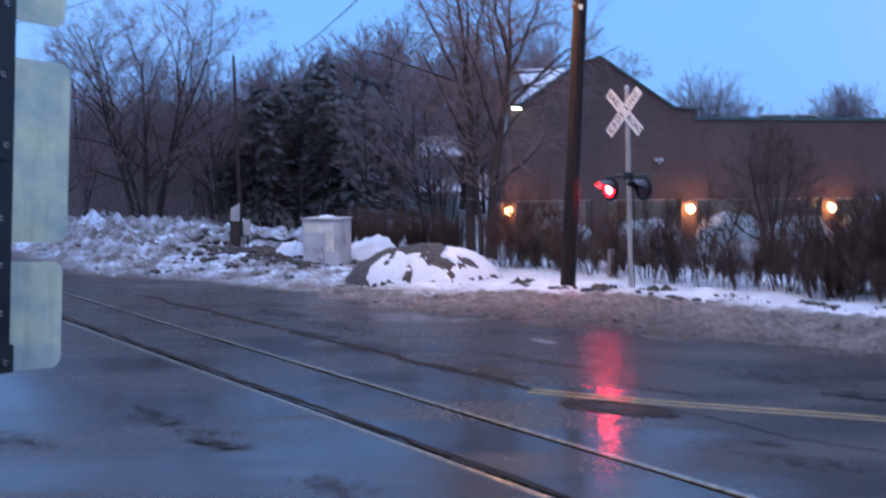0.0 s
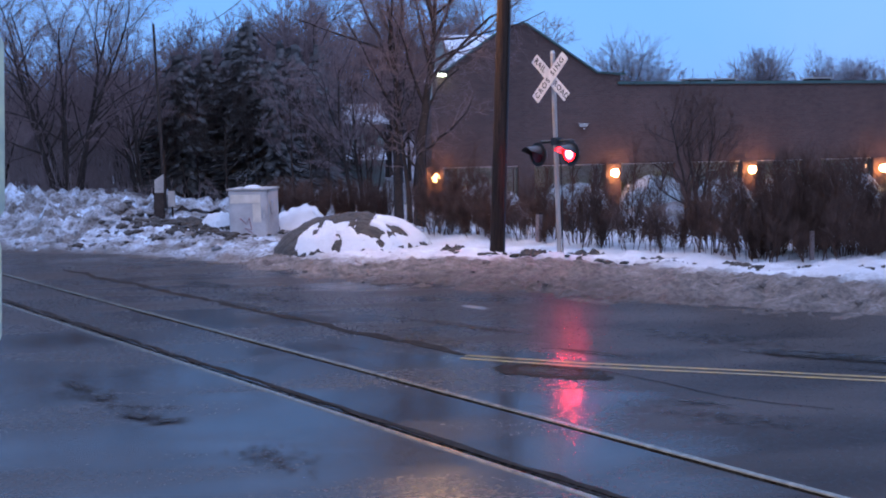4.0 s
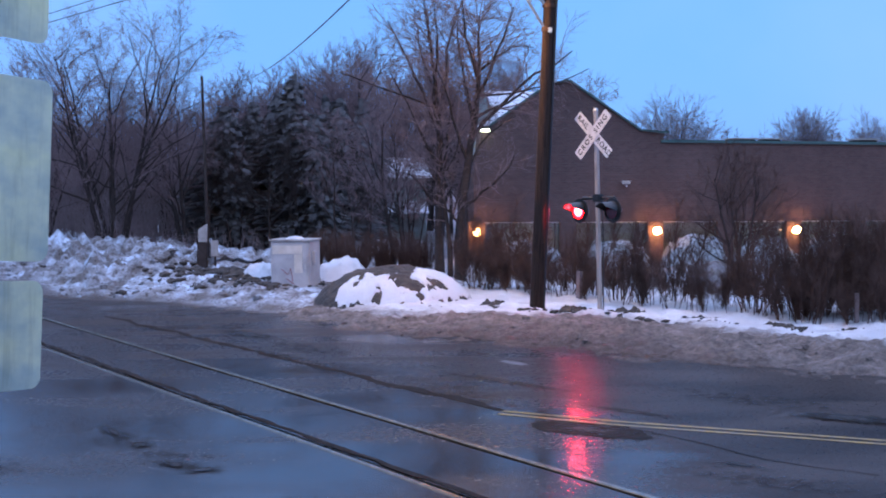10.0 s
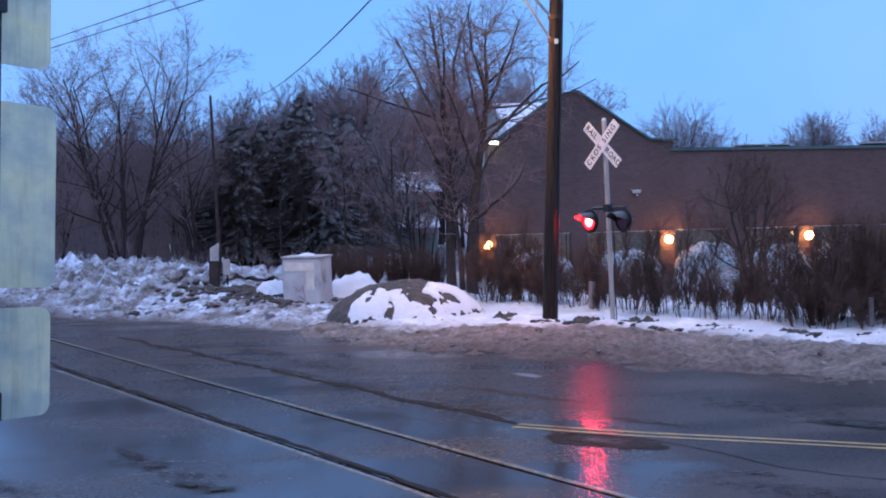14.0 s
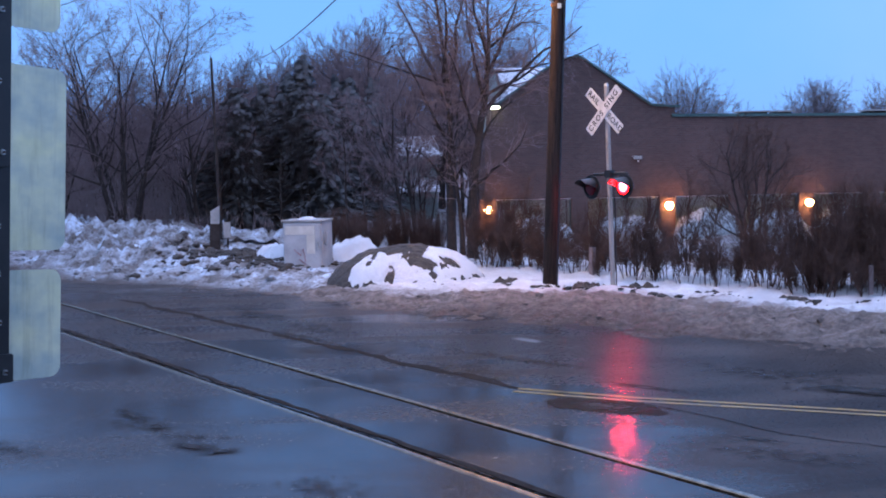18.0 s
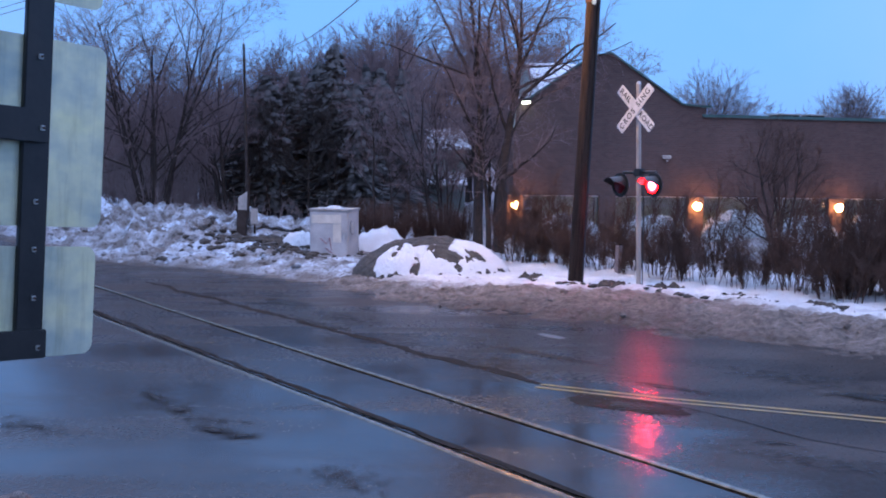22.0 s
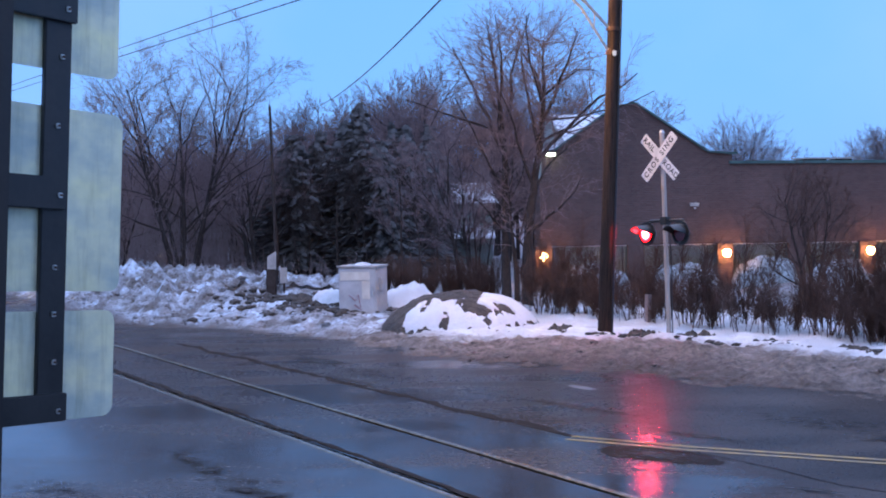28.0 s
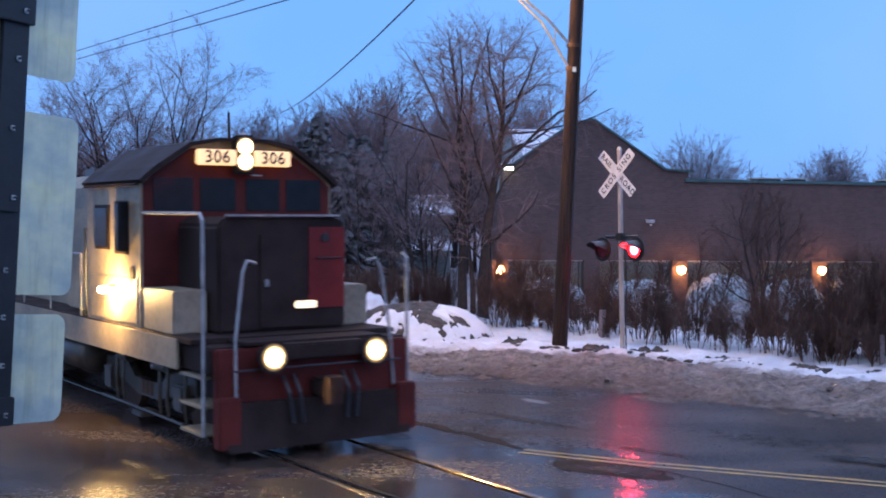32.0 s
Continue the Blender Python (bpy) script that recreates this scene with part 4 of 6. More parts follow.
def limbed_tree(seed, m, trunk, radius, limbs, label, group="", fan=1.12, thin=0.0045, twig=None, keep=4, side=64):
    """A trunk along its knots; each limb leaves at a height and ends at an offset from the foot."""
    rng = random.Random(seed)
    root = thing("bare_tree", m, label, "tree", group)
    wood, twigs = Wood(), Wood()
    knots = [Vector(k) for k in trunk]
    fine = [p.lerp(q, i / 3) for p, q in zip(knots, knots[1:]) for i in range(3)] + [knots[-1]]
    n = len(fine) - 1
    rad = [radius * (1.25 if i == 0 else 1.0) * (1 - 0.92 * (i / n) ** 0.9) for i in range(n + 1)]
    wood.stick([p + Vector((rng.gauss(0, 0.015), rng.gauss(0, 0.015), 0)) for p in fine], rad, 8)
    for z, x1, y1, z1, k in limbs:
        i = min(n - 1, max(0, next((j for j in range(n) if fine[j + 1].z > z), n - 1)))
        p = fine[i].lerp(fine[i + 1], min(1, max(0, (z - fine[i].z) / max(0.01, fine[i + 1].z - fine[i].z))))
        d = Vector((x1, y1, z1)) - p
        branch(rng, wood, twigs, p, d - Vector((0, 0, 0.2 * d.length)), d.length, max(0.02, rad[i] * k), 1, fan, keep, thin)
    for k in range(side):                                    # thin side shoots all along the upper trunk
        i = rng.randrange(int(n * 0.45), n)
        d = Vector((rng.gauss(0, 0.8), rng.gauss(0, 0.8), 0.45))
        branch(rng, wood, twigs, fine[i].lerp(fine[i + 1], rng.random()), d, rng.uniform(0.9, 2.3), 0.016, 2, fan, keep, thin)
    part("trunk", wood.mesh(M_bark), None, root)
    part("crown", twigs.mesh(twig or M_twig), None, root)
    return root


# beside the house: two dark trees with spreading limbs, and slim ones
limbed_tree(5, pose(0.70, 32, 0.0), ((0, 0, -0.2), (0.0, 0, 2.4), (0.04, 0, 4.6), (-0.12, 0.1, 6.0), (-0.3, 0.1, 7.6)), 0.15,
            ((4.2, -2.1, 0.2, 7.5, 0.75), (4.9, -2.5, 0.6, 6.6, 0.55), (4.7, 0.62, -0.2, 8.5, 0.8), (3.4, -1.6, -0.9, 5.6, 0.5), (3.0, 1.2, 1.2, 5.4, 0.5), (5.4, -0.9, 0.9, 7.9, 0.7), (5.8, 0.3, -0.8, 8.0, 0.7), (5.2, 0.9, 0.8, 7.0, 0.6), (2.2, -0.9, -0.3, 3.4, 0.35), (6.4, -0.7, -0.4, 8.0, 0.7), (4.4, -1.2, 0.9, 6.4, 0.5)),
            "dark bare tree with spreading limbs on the snowy verge")
limbed_tree(12, pose(1.22, 31, 0.0), ((0, 0, -0.2), (0.08, 0, 2.2), (0.44, 0, 4.6), (0.55, 0, 6.1), (0.55, 0.1, 7.3)), 0.165,
            ((4.4, -0.15, 0.3, 7.5, 0.6), (5.0, 1.2, -0.2, 7.6, 0.7), (4.0, 2.1, 0.3, 7.2, 0.7), (2.2, 1.75, -0.4, 3.4, 0.35), (3.2, 1.5, 0.6, 5.2, 0.4), (3.4, -0.8, -0.6, 5.8, 0.5), (5.6, 0.2, -0.6, 7.9, 0.7), (5.8, 1.6, 0.5, 7.6, 0.7), (4.6, 3.0, 0.8, 6.6, 0.6), (5.2, 3.5, 0.3, 6.0, 0.5), (1.7, -0.7, -0.3, 2.6, 0.3), (5.0, 0.9, 0.9, 7.4, 0.7)),
            "dark bare tree with a leaning trunk on the snowy verge")
for x, y in ((2.0, 58.0), (2.35, 62.0)):
    bare_tree(int(x * 100), 7.5, 0.10, "bare tree between the pale house and the brick building", 2, 0.6, 4, 0.08, m=pose(x, y, -0.3), group="trees beside the pale house", thin=0.008)
limbed_tree(13, pose(1.02, 31.4, 0.0), ((0, 0, -0.2), (-0.06, 0, 1.2), (-0.2, 0.15, 2.8), (-0.24, 0.3, 4.4)), 0.10, ((1.6, 0.5, -0.2, 3.4, 0.5), (2.2, -0.9, 0.3, 4.2, 0.5), (3.0, 0.4, 0.6, 5.2, 0.5)),
            "slender bare stem leaning between two dark trees", side=24)
bare_tree(14, 6.6, 0.09, "slim bare tree before the pale house", 1, 0.9, 4, 0.1, m=pose(-0.62, 38.0, 0.1, 0, 0, 200))
bare_tree(16, 6.2, 0.08, "slim bare tree before the pale house", 1, 0.9, 4, 0.1, m=pose(-0.30, 38.4, 0.1, 0, 0, 60))
for k, (x, y) in enumerate(((-1.75, 52), (-0.5, 53), (0.25, 56))):
    bare_tree(110 + k, 5.6, 0.05, "slim dark bare tree before the pale house", 1, 1.1, 4, 0.25, twig=M_bark, m=pose(x, y, -0.2, 0, 0, 70 * k), group="slim trees before the house", thin=0.009)
bare_tree(9, 6.6, 0.06, "slim bare tree with fine twigs", 1, 0.9, 4, 0.15, m=pose(-2.6, 39.5, 0.1, 0, 0, 90))
# the large spreading tree at the wood's edge, and lower ones beside it
bare_tree(21, 10.0, 0.11, "large bare tree fanning out from several stems", 7, 1.0, 4, 0.36, m=pose(-10.8, 42.0, 0.2, 0, 0, 10))
bare_tree(24, 6.4, 0.09, "bare tree with leaning grey stems", 4, 0.95, 4, 0.42, m=pose(-13.8, 43.0, 0.2, 0, 0, 140))
bare_tree(27, 8.4, 0.10, "bare tree with leaning stems behind the snow heap", 3, 0.9, 4, 0.3, m=pose(-8.6, 44.0, 0.2, 0, 0, 60))
# the wood
WOOD_A = bare_tree(31, 8.0, 0.11, "bare grey-brown tree in dense woods", 2, 0.75, 4, 0.15, m=pose(-15.8, 50, 0.2), thin=0.007, group="trees of the wood")
WOOD_B = bare_tree(33, 7.6, 0.09, "bare grey-brown tree in dense woods", 3, 0.7, 4, 0.2, m=pose(-6.2, 50.5, 0.2), thin=0.007, group="trees of the wood")
WOOD_C = bare_tree(35, 8.0, 0.10, "bare grey-brown tree in dense woods", 1, 0.7, 4, 0.1, m=pose(-4.4, 53, 0.2), thin=0.007, group="trees of the wood")
rng = random.Random(5)
for i in range(92):
    x = -30 + 29.5 * (i + rng.random()) / 92
    y = rng.uniform(49, 66) + max(0, -x - 16) * 0.9
    if x > -0.05 * y:
        continue
    src = (WOOD_A, WOOD_B, WOOD_C)[i % 3]
    want = interp(x, [(-30, 5.2), (-18, 6.2), (-11, 7.2), (-7, 8.6), (-3, 10.0), (3, 10.4)])
    copy_scaled(src, x, y, 0.1, rng.uniform(0, 360), want / 8.0 * rng.uniform(0.85, 1.08) * (y / 58) ** 0.6)


for x, y, s in ((-3.4, 70, 1.32), (-1.9, 72, 1.28), (-0.4, 69, 1.3), (0.9, 73, 1.36), (2.3, 70, 1.3), (3.6, 74, 1.36), (5.2, 72, 1.28), (-2.7, 76, 1.4), (1.6, 77, 1.38), (-2.2, 66, 1.3), (-0.9, 67, 1.34), (0.4, 66, 1.36), (1.7, 67, 1.3), (3.0, 67, 1.36), (4.3, 68, 1.3), (5.6, 69, 1.34), (6.9, 70, 1.32), (8.2, 71, 1.28), (9.6, 72, 1.24), (4.8, 78, 1.45), (7.4, 79, 1.4)):
    copy_scaled((WOOD_A, WOOD_B, WOOD_C)[int(x * 10) % 3], x, y, -0.3, x * 83, s)


def brushwood():
    rng = random.Random(6)
    w = Wood()
    for i in range(7000):
        x = rng.uniform(-34, 2.5)
        y = rng.uniform(41, 58) + max(0, -x - 14) * 0.9
        if Vector((x, y, 0)).dot(N) < 11.5 or x > -0.055 * y:
            continue
        if x < -9 and rng.random() < 0.45 or -9 < x < -2.5 and y < 46 and rng.random() < 0.75:
            continue
        h = rng.uniform(1.2, 4.6) * (0.7 if y < 44 else 1.0) * (0.42 if -9.5 < x < -1.5 and y < 49 else 1.0)
        p = Vector((x, y, ground_z(x, y) - 0.05))
        pts = bend(rng, p, Vector((rng.gauss(0, 0.16), rng.gauss(0, 0.16), 1)), h, 4, 0.1, 0.02)
        w.stick(pts, [0.022, 0.018, 0.013, 0.009, 0.004], 3)
        for k in (1, 2, 2, 3, 3):
            d = Vector((rng.gauss(0, 0.6), rng.gauss(0, 0.6), 0.8))
            q = bend(rng, pts[k], d, h * rng.uniform(0.2, 0.4), 3, 0.2, 0.04)
            w.stick(q, [0.010, 0.008, 0.006, 0.003], 3)
    tagged(new("brushwood", w.mesh(M_brush)), "dense brown undergrowth of bare saplings", "undergrowth", kind="stuff")


brushwood()


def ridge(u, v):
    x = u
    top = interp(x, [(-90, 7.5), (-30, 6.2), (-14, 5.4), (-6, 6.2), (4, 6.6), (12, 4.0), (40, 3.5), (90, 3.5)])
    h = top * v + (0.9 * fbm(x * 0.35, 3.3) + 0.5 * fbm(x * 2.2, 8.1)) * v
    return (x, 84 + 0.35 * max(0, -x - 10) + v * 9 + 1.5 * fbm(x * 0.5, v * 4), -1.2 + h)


tagged(sheet("backdrop", ridge, lin(-90, 90, 420), lin(0, 1, 9), M_hazy_rise), "wooded rise behind the trees, pale haze in its colour", "wooded rise", kind="structure")


def spruce(seed, height, width, label, m, group="spruces at the wood's edge", mat=None):
    rng = random.Random(seed)
    root = thing("spruce", m, label, "spruce tree", group)
    w = Wood()
    w.stick([Vector((0, 0, -0.2)), Vector((0, 0, height * 0.5)), Vector((0, 0, height))], [0.16, 0.09, 0.01], 6)
    part("trunk", w.mesh(M_bark), None, root)
    v, f = [], []
    z = height * 0.12
    while z < height * 0.985:
        t = z / height
        reach = width / 2 * (1 - t ** 2.2) ** 0.8 * (0.75 + 0.5 * noise.noise(Vector((z * 1.3, seed, 0)))) * rng.uniform(0.85, 1.1) + 0.05
        for k in range(int(9 + 7 * (1 - t))):
            a = rng.uniform(0, 2 * math.pi)
            rise = rng.gauss(0, 0.2)
            ln = reach * rng.uniform(0.45, 1.15)
            d = Vector((math.cos(a), math.sin(a), 0))
            q = Vector((-d.y, d.x, 0))
            steps = 7
            for i in range(steps):
                r0 = ln * (i + 0.2) / steps
                c = d * r0 + Vector((0, 0, max(0.1, z + rise) - 0.28 * r0 * r0 / max(0.4, width / 2) + 0.05 * rng.random()))
                wd = 0.20 * (1 - 0.6 * i / steps) * rng.uniform(0.6, 1.2)
                tip = ln / steps * 1.7
                for s in (-1, 0, 1):
                    b = len(v)
                    e = c + d * tip * (0.7 if s else 1) + q * s * wd + Vector((0, 0, -rng.uniform(0.03, 0.16)))
                    n = Vector((rng.gauss(0, 0.03), rng.gauss(0, 0.03), 0.05))
                    v += [tuple(c - q * 0.06), tuple(c + q * 0.06 + n), tuple(e), tuple((c + e) / 2 + q * 0.09 - n)]
                    f += [(b, b + 1, b + 2), (b, b + 2, b + 3)]
        z += height * 0.0125 * rng.uniform(0.6, 1.5)
    me = bpy.data.meshes.new("mesh")
    me.from_pydata(v, [], f)
    me.materials.append(mat or M_needle)
    part("needles", me, None, root)
    return root


for k, (h, wd, x, y) in enumerate(((6.6, 4.4, -4.6, 45.0), (5.7, 4.2, -6.3, 46.0), (5.9, 4.4, -2.9, 46.4), (4.8, 3.8, -8.0, 47.0), (6.3, 4.2, -5.6, 48.4), (6.1, 4.0, -3.6, 48.8), (6.0, 3.6, -2.1, 49.5), (5.5, 4.2, -7.2, 45.2), (5.2, 3.6, -3.7, 44.2))):
    spruce(41 + k, h, wd, "dark broad spruce tree at the wood's edge", pose(x, y, 0.1))

# thin growth before the house
for x, y, sc in ((-1.7, 45, 0.5), (-0.2, 50, 0.5)):
    copy_scaled((WOOD_A, WOOD_C)[int(10 * y + 30 * x) % 2], x, y, -0.1, x * 131, sc)

# slim bare trees standing among the spruces
for k, (x, y, h) in enumerate(((-7.7, 43.6, 5.6), (-6.5, 44.1, 6.6), (-5.4, 43.4, 6.2), (-4.2, 43.2, 5.4), (-2.9, 44.6, 6.4), (-2.2, 43.0, 5.6))):
    bare_tree(90 + k, h, 0.05, "slim bare tree standing before dark spruces", 1, 0.75, 4, 0.2, twig=M_bark, m=pose(x, y, 0.1, 0, 0, 50 * k), group="slim trees at the wood's edge", thin=0.006)

# skyline behind the building: round crowns, each on its own
def round_tree(seed, height, half, m, label):
    rng = random.Random(seed)
    limbs = []
    for i in range(56):
        tilt = radians(rng.uniform(4, 35) if i % 3 == 0 else rng.uniform(35, 96))
        turn = 2.4 * i + rng.uniform(-0.3, 0.3)
        start = height * rng.uniform(0.28, 0.5)
        reach = rng.uniform(0.86, 1.0)
        limbs.append((start, half * math.sin(tilt) * math.cos(turn) * reach, half * math.sin(tilt) * math.sin(turn) * reach, height * 0.58 + height * 0.40 * math.cos(tilt) * reach, 0.6))
    return limbed_tree(seed, m, ((0, 0, -0.3), (0.1, 0, height * 0.25), (0, 0.1, height * 0.5), (0, 0, height * 0.72)), height * 0.017, limbs, label, "distant skyline trees", 0.72, 0.0105, M_twig_hazed, 4, 10)


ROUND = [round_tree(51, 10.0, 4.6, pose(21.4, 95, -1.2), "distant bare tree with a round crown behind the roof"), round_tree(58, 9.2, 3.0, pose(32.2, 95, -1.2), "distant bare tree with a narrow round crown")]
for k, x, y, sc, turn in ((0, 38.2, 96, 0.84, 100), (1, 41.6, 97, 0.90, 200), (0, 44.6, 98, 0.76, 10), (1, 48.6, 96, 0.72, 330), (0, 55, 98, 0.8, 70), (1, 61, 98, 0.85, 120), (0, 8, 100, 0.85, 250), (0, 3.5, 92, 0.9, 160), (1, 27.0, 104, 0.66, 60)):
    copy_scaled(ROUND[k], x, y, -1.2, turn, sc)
bare_tree(61, 6.0, 0.085, "small dark bare tree before the brick wall", 3, 0.85, 4, 0.22, twig=M_hedge, m=pose(11.3, 40, -1.2))


# ---- hedge ----
def shrub(seed, height, stems, dense, m, label, mat=None):
    rng = random.Random(seed)
    root = thing("shrub", m, label, "shrub", "hedge along the verge")
    w, tw = Wood(), Wood()
    for i in range(stems):
        a = rng.uniform(0, 2 * math.pi)
        r = rng.uniform(0.02, 0.2)
        p = Vector((math.cos(a) * r, math.sin(a) * r, -0.35))
        h = height * (rng.uniform(0.45, 1.1) if i % 4 else rng.uniform(1.1, 1.35)) + 0.35
        pts = bend(rng, p, Vector((math.cos(a) * 0.26, math.sin(a) * 0.26, 1)), h, 5, 0.08, 0.01)
        w.stick(pts, [0.015, 0.013, 0.011, 0.008, 0.006, 0.003], 4)
        for k in range(dense):
            t = (0.54 + 0.45 * rng.random() ** 1.2) * 5
            j = min(4, int(t))
            q = pts[j].lerp(pts[j + 1], t - j)
            d = Vector((rng.gauss(0, 0.6), rng.gauss(0, 0.6), 0.9))
            tw.stick(bend(rng, q, d, rng.uniform(0.18, 0.6), 3, 0.16, 0.05), [0.0055, 0.0045, 0.0035, 0.002], 3)
    part("stem", w.mesh(M_hedge), None, root)
    part("crown", tw.mesh(mat or M_hedge), None, root)
    return root


HEDGE = [(1.4, 29.2), (2.3, 28.4), (3.7, 26.8), (5.5, 24.3), (7.1, 22.3), (8.25, 21.1), (11, 18.9), (16, 15)]
SHRUBS = [shrub(70 + i, (1.35, 1.6, 1.2, 1.75)[i], (5, 6, 4, 5)[i], 78, pose(HEDGE[0][0] + 0.3 * i, HEDGE[0][1] - 0.25 * i, 0.2), "bare upright hedge shrub with brown stems") for i in range(4)]
rng = random.Random(9)
x = 1.6
i = 0
while x < 13.5:
    y = interp(x, HEDGE)
    for row in (0, 0.55):
        copy_scaled(SHRUBS[i % 4], x + row * 0.7 + rng.uniform(-0.18, 0.18), y + row * 0.8 + rng.uniform(-0.22, 0.22), 0.12 - 0.2 * row, rng.uniform(0, 360), rng.uniform(0.6, 1.1))
        i += 1
    x += 0.5
x = 2.6
while x < 9.0:
    copy_scaled(SHRUBS[i % 4], x + 1.1, interp(x, HEDGE) + 1.6 + rng.uniform(-0.3, 0.3), -0.05, rng.uniform(0, 360), rng.uniform(0.7, 0.95))
    i += 1
    x += 0.75


def hedge_stems():
    """The clipped hedge itself: close upright stems with a mat of short twigs above knee height."""
    rng = random.Random(23)
    w = Wood()
    for i in range(330):
        x = 1.0 + 8.2 * rng.random()
        row = rng.uniform(-0.1, 0.75)
        base = Vector((x + row * 0.7, interp(x, HEDGE) + row * 0.75, 0.0))
        h = rng.uniform(0.75, 1.25) * (0.9 + 0.25 * fbm(x * 0.9, 2.0))
        pts = bend(rng, base, Vector((rng.gauss(0, 0.07), rng.gauss(0, 0.07), 1)), h, 4, 0.07, 0.0)
        w.stick(pts, [0.0085, 0.0075, 0.0065, 0.005, 0.003], 3)
        for k in range(15):
            q = pts[1].lerp(pts[4], 0.42 + 0.6 * rng.random())
            d = Vector((rng.gauss(0, 0.7), rng.gauss(0, 0.7), 0.7))
            w.stick(bend(rng, q, d, rng.uniform(0.12, 0.32), 2, 0.18, 0.03), [0.0055, 0.0045, 0.003], 3)
    tagged(new("hedge_stems", w.mesh(M_hedge)), "close upright stems of a clipped leafless hedge", "hedge", kind="stuff")


hedge_stems()
THICK = shrub(81, 1.85, 30, 85, pose(8.9, 21.9, 0.0), "dense dark shrub rising above the hedge")
for x, y, s in ((9.6, 21.5, 0.78), (10.4, 20.9, 0.68), (11.3, 20.3, 0.66), (8.2, 22.6, 0.98), (12.3, 19.6, 0.68), (13.4, 18.9, 0.7), (9.0, 22.9, 0.95), (9.9, 22.2, 0.75), (10.8, 21.6, 0.7), (11.7, 21.0, 0.7), (12.8, 20.3, 0.7), (7.6, 22.2, 0.75)):
    copy_scaled(THICK, x, y, 0.0, x * 97, s)
for x, y in ((-1.6, 33), (-0.9, 34), (-2.3, 34.5), (-0.2, 33.6), (0.3, 34.4), (-3.0, 35.5)):
    copy_scaled(THICK, x, y, 0.05, x * 77, 0.6)


# ---- brick building ----
BASE = -1.4
brick = thing("brick_building", pose(2.5, 48.0, 0, 0, 0.45, math.degrees(math.atan(0.12))), "long brown brick building with a gabled end and green roof trim", "building")
TOP, SILL, WALL_END = 1.16, -0.62, 46.0
upper = [(0, TOP), (0, 5.0), (0.62, 5.1), (2.7, 6.56), (3.45, 6.93), (4.0, 7.03), (7.1, 4.98), (7.95, 4.92), (8.15, 4.9), (8.15, 4.5), (WALL_END, 4.3), (WALL_END, TOP)]
part("upper_wall", prism(upper, 0, 0.35), M_brick, brick)
part("lower_wall", prism([(0, BASE), (WALL_END, BASE), (WALL_END, SILL), (0, SILL)], 0, 0.35), M_brick, brick)
part("side_wall", box((0, 0.352, BASE), (0.35, 1.6, 4.9)), M_brick, brick)
part("side_wall", box((0.352, 1.35, BASE), (1.0, 1.6, 4.85)), M_brick, brick)
part("side_wall", box((0.75, 1.602, BASE), (1.0, 5.0, 4.85)), M_brick, brick)
part("back_wall", box((1.002, 4.7, BASE), (8.1, 4.998, 4.85)), M_brick, brick)
part("rear_wall", box((8.1, 14, BASE), (WALL_END, 14.3, 4.2)), M_brick, brick)
part("end_wall", box((WALL_END - 0.3, 0.352, BASE), (WALL_END, 14, 4.2)), M_brick, brick)
part("flat_roof", box((8.1, 0.352, 4.05), (WALL_END - 0.3, 14, 4.15)), M_ground, brick)
part("floor_slab", box((0.352, 0.352, BASE), (8.1, 1.348, BASE + 0.1)), M_concrete, brick)
part("floor_slab", box((8.102, 0.352, BASE), (WALL_END - 0.302, 13.998, BASE + 0.1)), M_concrete, brick)
PIERS = [0.1, 4.0, 7.8, 10.9, 14.0, 17.0, 20.2, 23.2, 26.4, 29.6, 32.8, 36, 39.2, 42.4, 45.6]
for px in PIERS:
    part("brick_pier", box((px - 0.34, -0.10, SILL + 0.001), (px + 0.34, 0.349, TOP - 0.001)), M_brick, brick)
for a, b in zip(PIERS, PIERS[1:]):
    lo, hi = a + 0.345, b - 0.345
    lit = 20 < a < 30
    win = part("window", box((lo, 0.12, TOP - 0.045), (hi, 0.2, TOP - 0.002)), M_white, brick, "white-framed window lit from inside" if lit else "white-framed dark window")
    part("sill", box((lo, 0.125, SILL + 0.002), (hi, 0.19, SILL + 0.052)), M_green_trim, win)
    for xx in (lo, hi - 0.045):
        part("stile", box((xx, 0.122, SILL + 0.06), (xx + 0.045, 0.195, TOP - 0.05)), M_green_trim, win)
    pane = part("pane", box((lo + 0.01, 0.155, SILL + 0.02), (hi - 0.01, 0.163, TOP - 0.02)), M_glass, win)
    pane.visible_shadow = False
    if lit:
        part("ceiling_light", box((lo + 0.2, 1.2, 1.3), (hi - 0.2, 1.5, 1.36)), glow("office_light", (1.0, 0.50, 0.12), 380.0, (0.9, 0.8, 0.6)), win)
        part("inner_wall", box((lo - 0.3, 3.0, BASE + 0.1), (hi + 0.3, 3.1, 1.6)), M_blind, win)
        for k in range(4):
            part("shelf", box((lo + 0.1, 2.4, -0.5 + k * 0.42), (hi - 0.1, 2.95, -0.46 + k * 0.42)), M_wood, win)
    else:
        part("inner_wall", box((lo - 0.3, 2.2, BASE + 0.1), (hi + 0.3, 2.3, 1.6)), M_room_dark, win)
part("office_ceiling", box((0.36, 0.36, 1.62), (8.1, 1.34, 1.7)), M_blind, brick)
part("office_ceiling", box((8.102, 0.36, 1.62), (WALL_END - 0.31, 13.9, 1.7)), M_blind, brick)
